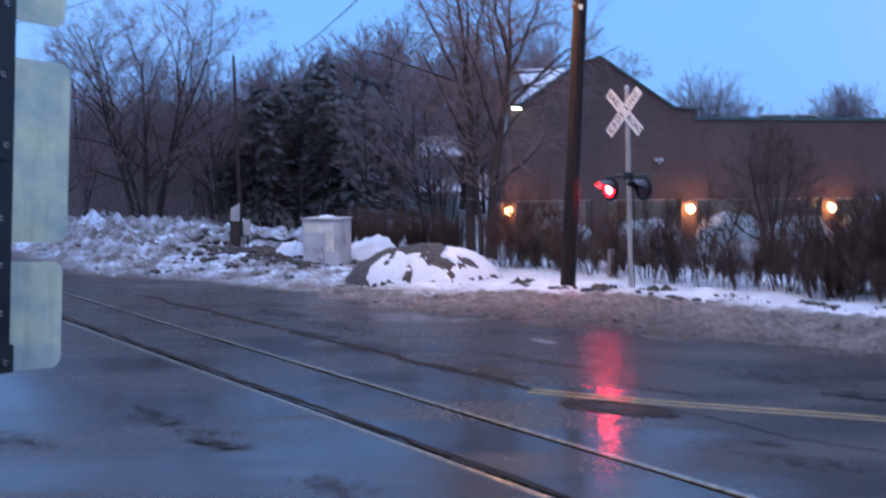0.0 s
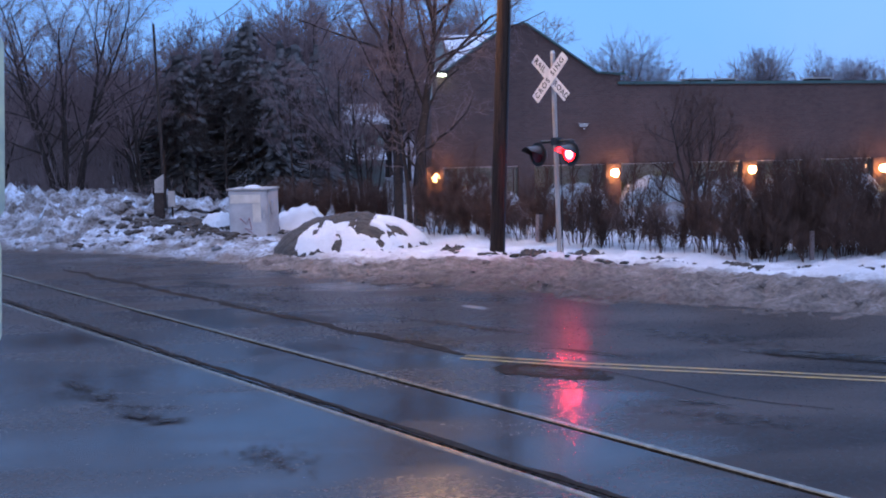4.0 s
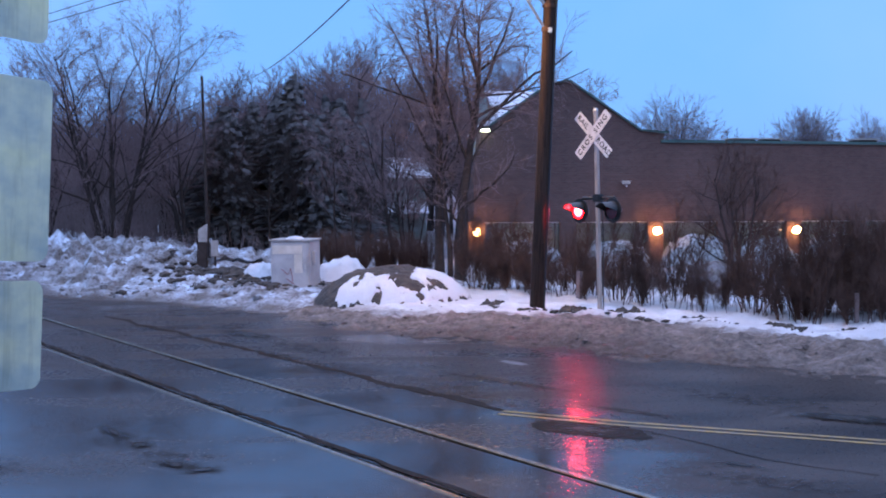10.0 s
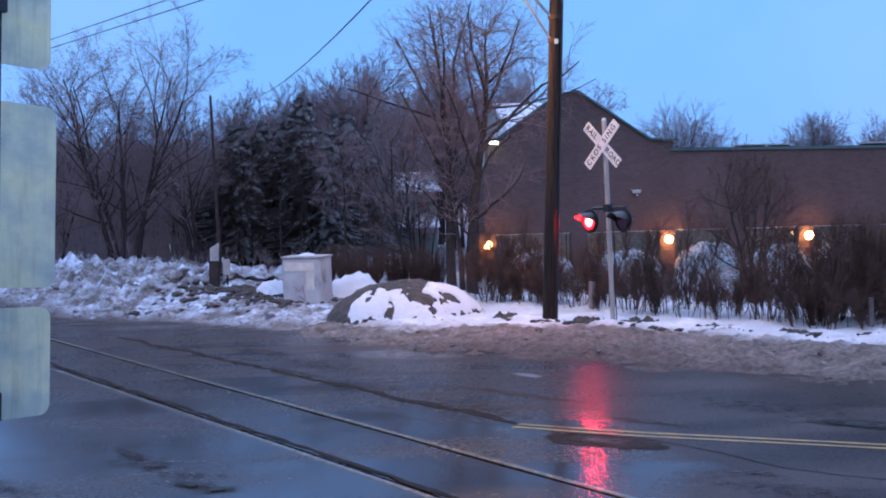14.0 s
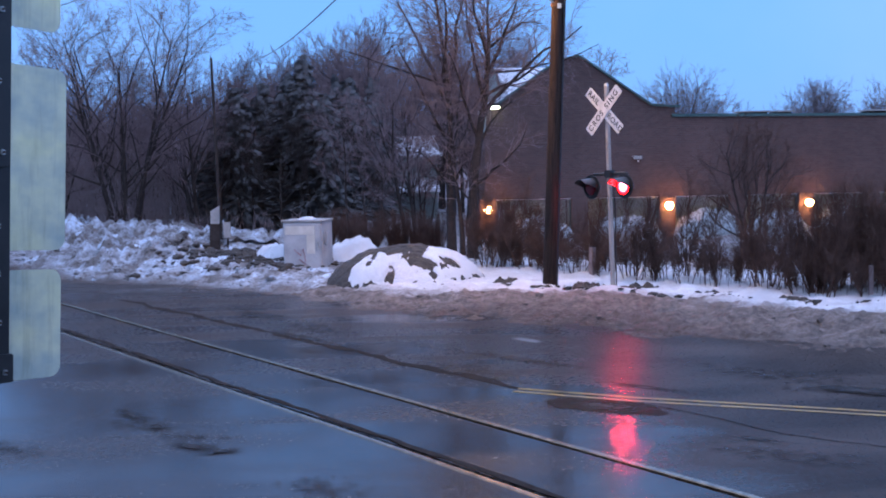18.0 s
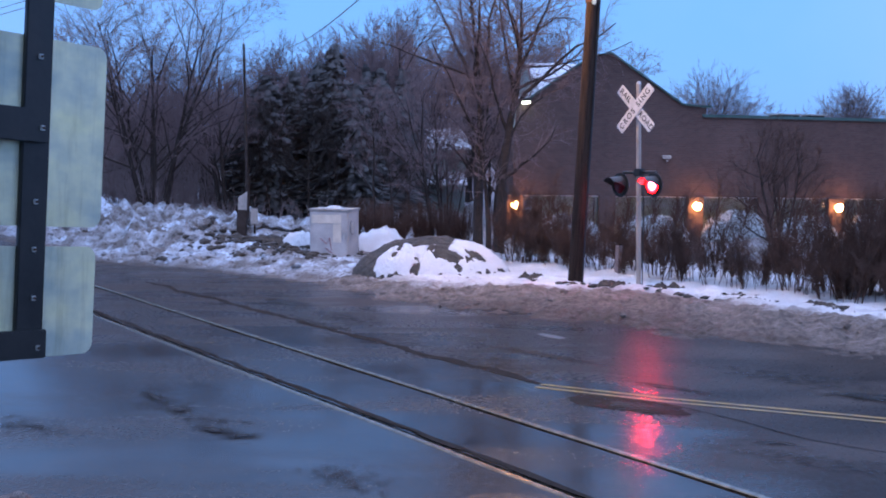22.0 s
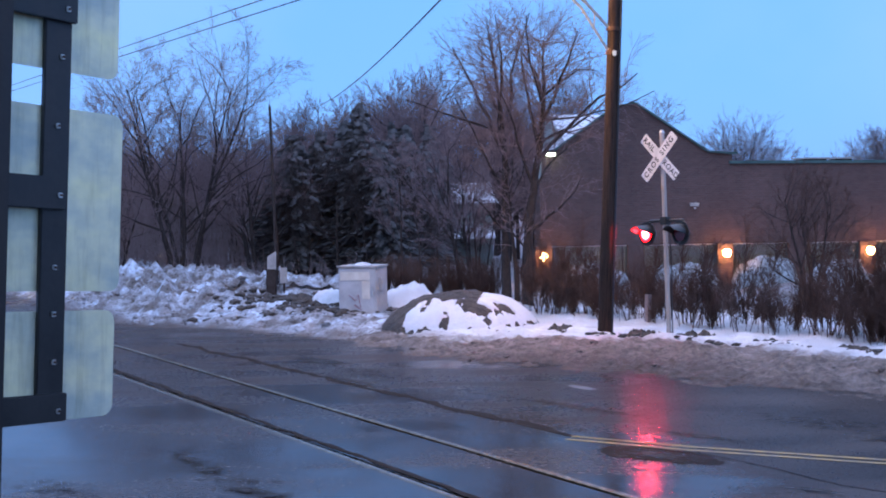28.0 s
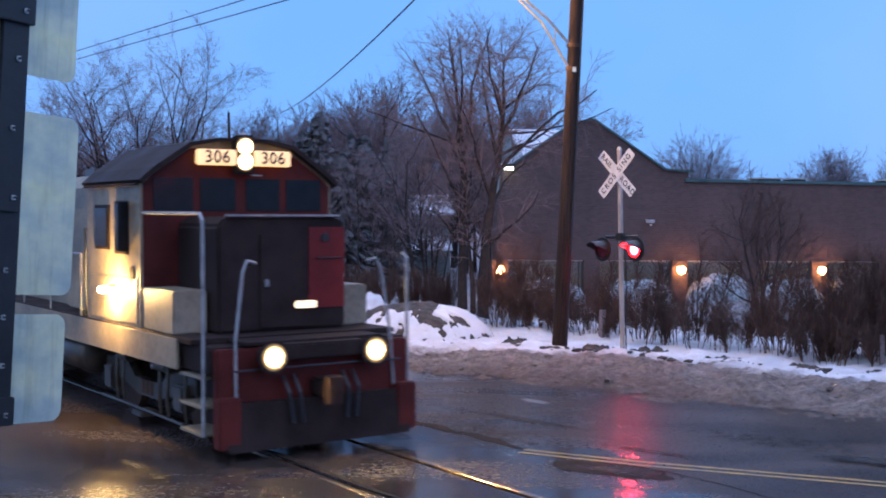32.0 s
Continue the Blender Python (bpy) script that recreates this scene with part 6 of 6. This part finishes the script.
spray(((0.0, 0.0, -0.1), (0.03, 0.02, 1.3), (-0.10, 0.02, 2.5), (-0.34, 0.01, 2.90), (-0.553, 0.0, 2.9653)), 0.009, 0.0034)
spray(((-0.553, 0.0, 2.9653), (-0.569, 0.0, 2.9705), (-0.581, 0.003, 2.9703), (-0.600, 0.0, 2.9742), (-0.609, -0.002, 2.9772), (-0.621, 0.0, 2.9817), (-0.630, 0.0, 2.9814)), 0.0034, 0.0011)
spray(((-0.569, 0.0, 2.9705), (-0.578, 0.004, 2.9676), (-0.590, 0.006, 2.962), (-0.600, 0.002, 2.9575)), 0.0022, 0.0009)
spray(((-0.575, 0.0, 2.9700), (-0.584, 0.006, 2.9755), (-0.592, 0.01, 2.9784), (-0.600, 0.012, 2.981)), 0.0019, 0.0008)
spray(((-0.563, 0.0, 2.9690), (-0.572, -0.01, 2.9560), (-0.585, -0.015, 2.9480), (-0.598, -0.02, 2.9450)), 0.0016, 0.0007)
spray(((-0.578, 0.004, 2.9676), (-0.592, -0.012, 2.9655), (-0.603, -0.018, 2.9655)), 0.0013, 0.0007)
spray(((-0.575, 0.0, 2.9712), (-0.586, 0.004, 2.9765), (-0.5945, 0.006, 2.9800), (-0.5985, 0.006, 2.9835)), 0.0016, 0.0007)
spray(((-0.571, 0.0, 2.9700), (-0.582, 0.0, 2.9665), (-0.590, 0.0, 2.9610), (-0.5975, 0.0, 2.9560), (-0.603, 0.0, 2.9545)), 0.0018, 0.0007)
spray(((-0.34, 0.01, 2.90), (-0.46, 0.01, 3.01), (-0.545, 0.0, 3.0215), (-0.566, 0.0, 3.0195), (-0.5745, 0.0, 3.0150)), 0.003, 0.0011)
for x, z, r in ((-0.6090, 2.9735, 0.0019), (-0.5985, 2.9750, 0.0015), (-0.5962, 2.9800, 0.0012), (-0.6020, 2.9672, 0.0013), (-0.5970, 2.9672, 0.0013), (-0.5815, 2.9640, 0.0026), (-0.6012, 2.9600, 0.0011), (-0.5945, 2.9578, 0.0011), (-0.5815, 2.9712, 0.0011), (-0.6200, 2.9810, 0.0010)):
    part("water_drop", sphere(r * 0.66, (x, 0.0, z - r * 0.4), 12), M_water, twig, smooth=True)


# ---- locomotive ----
def wheelset(parent, y):
    ws = new("wheelset")
    ws.matrix_basis = Matrix.Translation((0, y, 0.5))
    ws.parent = parent
    part("axle", tube([(-0.9, 0, 0), (0.9, 0, 0)], 0.09, 12), M_loco_under, ws)
    for sx in (-1, 1):
        part("wheel", disc(0.5, 0.13, 28, "X", (sx * 0.76, 0, 0)), M_rust, ws)
    return ws


def truck(loco, y):
    t = new("truck")
    t.matrix_basis = Matrix.Translation((0, y, 0))
    t.parent = loco
    for sx in (-1, 1):
        side = prism([(-1.75, 0.62), (-1.75, 0.82), (-0.9, 0.86), (-0.5, 0.62), (0.5, 0.62), (0.9, 0.86), (1.75, 0.82), (1.75, 0.62), (0.9, 0.5), (0.4, 0.38), (-0.4, 0.38), (-0.9, 0.5)], -0.06, 0.06)
        part("side_frame", side, M_loco_under, t, m=Matrix.Translation((sx * 1.02, 0, 0)) @ Matrix.Rotation(radians(90), 4, "Z"))
        for yy in (-1.37, 1.37):
            part("journal_box", box((sx * 1.1 - 0.1, yy - 0.17, 0.36), (sx * 1.1 + 0.1, yy + 0.17, 0.72), 0.03), M_loco_under, t)
            part("brake_cylinder", tube([(sx * 1.12, yy * 0.55 - 0.2, 0.92), (sx * 1.12, yy * 0.55 + 0.2, 0.92)], 0.1, 12), M_loco_under, t)
        for k in (-1, 0, 1):
            part("spring", tube([(sx * 1.05, k * 0.16, 0.42), (sx * 1.05, k * 0.16, 0.62)], 0.06, 10), M_rust, t)
        for yy in (-1.0, -0.72, 0.72, 1.0, 1.62):
            part("brake_hanger", tube([(sx * 1.17, yy, 0.95), (sx * 1.2, yy + 0.03, 0.6), (sx * 1.16, yy, 0.22)], 0.028, 8), M_loco_under, t)
        part("brake_rod", tube([(sx * 1.2, -1.6, 0.24), (sx * 1.2, 1.6, 0.22)], 0.022, 8), M_loco_under, t)
        part("brake_beam", box((min(sx * 0.98, sx * 1.26), -0.2, 0.12), (max(sx * 0.98, sx * 1.26), 0.2, 0.2), 0.02), M_loco_under, t)
        part("sand_pipe", tube([(sx * 1.0, 1.85, 1.1), (sx * 0.95, 1.9, 0.5), (sx * 0.8, 1.8, 0.12)], 0.022, 6), M_loco_under, t)
    return t


def locomotive():
    root = thing("locomotive", pose(*track(12.95 + 8.6 * 32, MID), 0, 0, 180 + math.degrees(YAW)), "grimy grey and red diesel locomotive with lit headlights", "locomotive")
    L = 16.6
    part("underframe", box((-1.42, -L, 1.05), (1.42, -0.15, 1.38), 0.02), M_loco_dark, root)
    part("walkway", box((-1.5, -L, 1.382), (1.5, -0.55, 1.45), 0.01), M_loco_dark, root)
    for sx in (-1, 1):
        part("side_sill", box((sx * 1.50 - 0.02, -L, 1.04), (sx * 1.50 + 0.02, -0.95, 1.43), 0.008), M_loco_grey, root, "grey side sill")
    part("pilot", box((-1.38, -0.16, 0.32), (1.38, -0.04, 1.36), 0.02), M_loco_maroon, root, "dark red end plate")
    plow = prism([(-1.3, 0.12), (1.3, 0.12), (1.38, 0.7), (-1.38, 0.7)], -0.04, 0.10)
    for v in plow.verts:
        if v.co.z < 0.2:
            v.co.y += 0.32 * (1 - abs(v.co.x) / 1.5)
    part("snow_plough", plow, M_loco_dark, root, "dark steel plough")
    for sx in (-1, 1):
        part("plough_wing", box((min(sx * 1.12, sx * 1.42), -0.06, 0.16), (max(sx * 1.12, sx * 1.42), 0.135, 0.78), 0.02), M_loco_maroon, root, "dark red end of the plough")
    part("anticlimber", box((-0.62, -0.1, 1.2), (0.62, 0.14, 1.40), 0.02), M_loco_dark, root)
    part("front_platform", box((-1.0, -0.56, 1.385), (1.0, -0.05, 1.43), 0.01), M_loco_dark, root)
    coupler = part("coupler", box((-0.11, -0.04, 0.72), (0.11, 0.38, 0.95), 0.03), M_loco_dark, root)
    part("knuckle", tube([(0.02, 0.42, 0.66), (0.02, 0.42, 1.0)], 0.13, 12), M_loco_dark, coupler)
    part("cut_lever", tube([(-1.2, 0.06, 1.1), (-0.3, 0.16, 1.12), (0.3, 0.16, 1.12), (1.2, 0.06, 1.1)], 0.014, 6), M_black, root)
    for x in (-0.5, -0.35, 0.35, 0.5):
        part("air_hose", tube([(x, 0.0, 1.0), (x, 0.17, 0.8), (x * 0.9, 0.2, 0.42)], 0.025, 8), M_black, root)
    for sx in (-1, 1):
        lamp = new("ditch_light")
        lamp.matrix_basis = Matrix.Translation((sx * 0.73, 0.16, 1.26))
        lamp.parent = root
        part("housing", tube([(0, -0.18, 0), (0, 0.05, 0)], [0.13, 0.21], 20), M_loco_dark, lamp)
        part("bulb", disc(0.175, 0.01, 32, "Y"), M_ditch, lamp, "glowing ditch light", m=Matrix.Translation((0, 0.056, 0)))
        # corner steps and their grab rails
        st = new("corner_step")
        st.matrix_basis = Matrix.Translation((sx * 1.28, -0.62, 0))
        st.parent = root
        for z in (0.28, 0.62, 0.98):
            part("tread", box((-0.2, -0.32, z), (0.2, 0.36, z + 0.04), 0.006), M_loco_grey, st)
        part("side_plate", box((-sx * 0.2 - 0.012, -0.36, 0.26), (-sx * 0.2 + 0.012, 0.4, 1.38)), M_loco_dark, st)
        for y, top in ((0.42, 3.02 if sx > 0 else 2.5),):
            x = sx * 0.2
            part("grab_rail", tube([(x, y, 0.3), (x, y, 1.5), (x, y - 0.01, top - 0.08), (x * 0.98, y - 0.10, top)], 0.024, 8), M_rail_white, st, "white grab rail")
        if sx > 0:
            part("end_rail", tube([(sx * 1.475, -0.30, 3.02), (sx * 1.44, -2.3, 3.03)], 0.022, 8), M_rail_white, root, "white handrail")
        part("front_rail", tube([(sx * 0.80, -0.14, 2.40), (sx * 0.93, -0.12, 2.44), (sx * 1.0, -0.1, 2.3), (sx * 1.12, -0.06, 1.45), (sx * 1.14, 0.0, 0.72)], 0.02, 8), M_rail_white, root, "white handrail")
    # short hood
    nose = [(-0.95, 1.45), (0.95, 1.45), (0.95, 2.86), (0.84, 2.98), (-0.84, 2.98), (-0.95, 2.86)]
    bm = prism(nose, -2.3, -0.95)
    bmesh.ops.bevel(bm, geom=list(bm.edges), offset=0.04, segments=2, affect="EDGES")
    hood = part("short_hood", bm, M_loco_dark, root, "black low nose")
    part("nose_door", box((-0.36, -0.955, 1.5), (0.36, -0.92, 2.75), 0.012), M_loco_dark, hood)
    part("red_panel", box((-0.93, -0.948, 1.74), (-0.375, -0.938, 2.84), 0.003), M_loco_red, hood, "bright red painted panel")
    part("grab_iron", tube([(-0.50, -0.94, 2.42), (-0.50, -0.90, 2.42), (-0.88, -0.90, 2.42), (-0.88, -0.94, 2.42)], 0.012, 6), M_black, hood)
    part("marker_lamp", disc(0.06, 0.03, 14, "Y", (-0.62, -0.93, 2.70)), M_black, hood)
    part("door_latch", box((0.24, -0.92, 2.05), (0.30, -0.89, 2.15), 0.006), M_rail_white, hood)
    # the badge is bright by its own emission; no lamp stands behind it
    part("nose_badge", prism(rounded(0.34, 0.10, 0.04), -0.915, -0.905), glow("badge_glow", (1.0, 0.78, 0.5), 1.2, (0.8, 0.7, 0.5)), hood, m=Matrix.Translation((-0.30, 0.02, 1.80)))
    part("top_edge", box((-0.84, -0.97, 2.985), (0.84, -0.90, 3.012)), M_rail_white, hood)
    for sx in (-1, 1):
        part("battery_box", box((sx * 1.22 - 0.24, -2.28, 1.452), (sx * 1.22 + 0.24, -1.2, 2.02), 0.02), M_loco_grey, root, "grey box beside the nose")
    # cab
    prof = [(-1.48, 1.45), (1.48, 1.45), (1.48, 3.45), (1.30, 3.62), (0.78, 3.98), (0.35, 4.06), (-0.35, 4.06), (-0.78, 3.98), (-1.30, 3.62), (-1.48, 3.45)]
    bm = prism(prof, -4.5, -2.3)
    cabin = part("cab", bm, M_loco_grey, root, "grimy grey cab")
    part("cab_front", prism([(-1.44, 1.5), (1.44, 1.5), (1.44, 3.42), (1.27, 3.58), (0.75, 3.93), (-0.75, 3.93), (-1.27, 3.58), (-1.44, 3.42)], -2.3, -2.285), M_loco_maroon, cabin, "dark red front of the cab")
    roof = [(x * 1.04, z + 0.03) for x, z in prof[2:]] + [(-1.50, 3.43), (-1.30, 3.60), (-0.78, 3.96), (-0.35, 4.04), (0.35, 4.04), (0.78, 3.96), (1.30, 3.60), (1.50, 3.43)]
    part("cab_roof", prism(roof, -4.6, -2.16), M_loco_dark, cabin, "dark roof")
    for sx in (-1, 1):
        wdw = part("side_window", box((sx * 1.49 - 0.02, -3.25, 2.45), (sx * 1.49 + 0.02, -2.75, 3.2), 0.008), M_loco_dark, cabin)
        part("pane", box((sx * 1.515 - 0.006, -3.20, 2.5), (sx * 1.515 + 0.006, -2.8, 3.15)), M_cab_glass, wdw)
        wdw = part("side_window", box((sx * 1.49 - 0.02, -4.1, 2.5), (sx * 1.49 + 0.02, -3.5, 3.15), 0.008), M_loco_dark, cabin)
        part("pane", box((sx * 1.515 - 0.006, -4.05, 2.55), (sx * 1.515 + 0.006, -3.55, 3.1)), M_cab_glass, wdw)
        part("wind_deflector", box((min(sx * 1.50, sx * 1.66), -2.70, 2.5), (max(sx * 1.50, sx * 1.66), -2.67, 3.18), 0.006), M_cab_glass, cabin)
        part("lower_panel", box((min(sx * 1.482, sx * 1.497), -4.3, 1.5), (max(sx * 1.482, sx * 1.497), -2.4, 2.12), 0.004), M_loco_grey, cabin)
        part("rain_gutter", tube([(sx * 1.53, -4.5, 3.42), (sx * 1.53, -2.3, 3.42)], 0.018, 6), M_loco_dark, cabin)
        part("side_vent", prism(rounded(0.16, 0.34, 0.07), -0.012, 0.012), M_loco_dark, cabin, m=Matrix.Translation((sx * 1.485, -2.6, 2.12)) @ Matrix.Rotation(radians(90), 4, "Z"))
        for x0, x1 in ((0.08, 0.62), (0.72, 1.30)):
            a, b = sorted((sx * x0, sx * x1))
            part("windscreen", box((a, -2.285, 3.06), (b, -2.27, 3.52), 0.006), M_cab_glass, cabin)
        board = part("number_board", box((min(sx * 0.13, sx * 0.72), -2.22, 3.70), (max(sx * 0.13, sx * 0.72), -2.10, 3.92), 0.02), M_board, cabin, "lit number board")
        letters("306", 0.24, M_letter, board, Matrix.Translation((sx * 0.43, -2.098, 3.81)) @ Matrix.Rotation(radians(180), 4, "Z") @ Matrix.Rotation(radians(90), 4, "X"), 0.002, "number", 1.1)
        part("lamp_bracket", box((min(sx * 1.48, sx * 1.62), -3.28, 1.98), (max(sx * 1.48, sx * 1.62), -3.22, 2.01), 0.005), M_loco_dark, cabin)
        part("gangway_light", box((sx * 1.66 - 0.06, -3.32, 1.90), (sx * 1.66 + 0.06, -3.18, 1.98), 0.01), M_step, cabin, "small glowing gangway light")
        part("grab_rail", tube([(sx * 1.55, -4.35, 1.5), (sx * 1.57, -4.35, 2.8)], 0.018, 6), M_black, cabin)
    head = part("headlight", box((-0.16, -2.24, 3.58), (0.16, -2.12, 4.14), 0.03), M_loco_dark, cabin)
    for z in (3.76, 3.97):
        part("bulb", disc(0.14, 0.01, 28, "Y"), M_head, head, "glowing headlight", m=Matrix.Translation((0, -2.113, z)))
    part("wiper_light", box((-0.28, -2.2, 3.56), (-0.12, -2.15, 3.58)), M_rail_white, cabin)
    part("horn", tube([(-0.3, -3.1, 4.14), (-0.3, -2.8, 4.16)], [0.03, 0.07], 10), M_galv, cabin)
    part("antenna", tube([(0.4, -3.4, 4.05), (0.4, -3.4, 4.3)], 0.02, 6), M_black, cabin)
    # long hood
    hp = [(-0.92, 1.45), (0.92, 1.45), (0.92, 3.45), (0.74, 3.66), (-0.74, 3.66), (-0.92, 3.45)]
    long_hood = part("long_hood", prism(hp, -L + 0.9, -4.5), M_loco_grey, root, "long grimy grey hood")
    for k in range(11):
        y = -4.9 - k * 0.98
        for sx in (-1, 1):
            dr = part("hood_door", box((sx * 0.93 - 0.012, y - 0.92, 1.55), (sx * 0.93 + 0.012, y, 3.25), 0.006), M_loco_grey, long_hood)
            part("latch", box((sx * 0.95 - 0.01, y - 0.5, 2.3), (sx * 0.95 + 0.01, y - 0.42, 2.36)), M_loco_dark, dr)
    for k in range(3):
        part("roof_fan", disc(0.55, 0.16, 24, "Z", (0, -11.2 - k * 1.35, 3.73)), M_loco_dark, long_hood)
    part("exhaust_stack", box((-0.2, -8.6, 3.66), (0.2, -8.0, 3.85), 0.02), M_loco_under, long_hood)
    part("equipment_blister", box((0.9, -6.1, 1.5), (1.3, -4.62, 3.1), 0.03), M_loco_grey, long_hood)
    for sx in (-1, 1):
        part("walkway_rail", tube([(sx * 1.46, -4.9, 2.4), (sx * 1.46, -L + 0.4, 2.4)], 0.018, 6), M_rail_white, root, "white handrail")
        for k in range(8):
            part("stanchion", tube([(sx * 1.46, -4.9 - k * 1.58, 1.45), (sx * 1.46, -4.9 - k * 1.58, 2.4)], 0.016, 6), M_rail_white, root)
    part("fuel_tank", prism([(-1.3, 0.5), (-1.15, 0.35), (1.15, 0.35), (1.3, 0.5), (1.3, 1.04), (-1.3, 1.04)], -11.2, -6.9), M_loco_under, root)
    for sx in (-1, 1):
        part("air_tank", tube([(sx * 1.12, -6.7, 0.8), (sx * 1.12, -6.66, 0.8), (sx * 1.12, -5.14, 0.8), (sx * 1.12, -5.1, 0.8)], [0.24, 0.3, 0.3, 0.24], 20), M_loco_under, root, "grimy air reservoir", smooth=True)
    sets = []
    for y in (-3.1, -13.6):
        t = truck(root, y)
        for dy in (-1.37, 1.37):
            sets.append(wheelset(t, dy))
    return root, sets


loco, wheelsets = locomotive()


# ---- motion ----
PERIOD, FIRST, LIT = 1.272, 0.81, 0.558


def flash(lens, lit_in_window):
    """Turn the two-faced lens so that its lit side looks out in its own part of each period."""
    home = lens.location.copy()
    turns = []
    k = -1
    while FIRST + k * PERIOD < 32:
        turns += [(FIRST + k * PERIOD, True), (FIRST + k * PERIOD + LIT, False)]
        k += 1
    start = lit_in_window
    for t, on in turns:
        if t <= 0.05:
            start = on == lit_in_window
    angle = 0 if start else 180
    rows = [(0.0, angle)]
    for t, on in turns:
        if t <= 0.05 or t > 31.899:
            continue
        for i in range(4):
            rows.append((t + i / 30, angle + 60 * i))
        angle += 180
    rows.append((32.0, angle))
    walk(lens, [(t, Matrix.Translation(home) @ Matrix.Rotation(radians(a), 4, "Z")) for t, a in rows])


def motions():
    speed, at_end = 8.6, 12.95
    turn = 180 + math.degrees(YAW)
    walk(loco, [(t, pose(*track(at_end + speed * (32 - t), MID), 0, 0, turn)) for t in (0, 8, 16, 24, 28, 30, 31, 31.5, 32)])
    step = radians(80)
    dt = step * 0.5 / speed
    count = int(32 / dt)
    for ws in wheelsets:
        home = ws.location.copy()
        times = [32 * i / count for i in range(count + 1)]
        walk(ws, [(t, Matrix.Translation(home) @ Matrix.Rotation(-speed * t / 0.5, 4, "X")) for t in times])
    for lens, window in zip(far_lenses, (True, False)):
        flash(lens, window)
    for lens, window in zip(near_lenses, (True, False)):
        flash(lens, window)


motions()
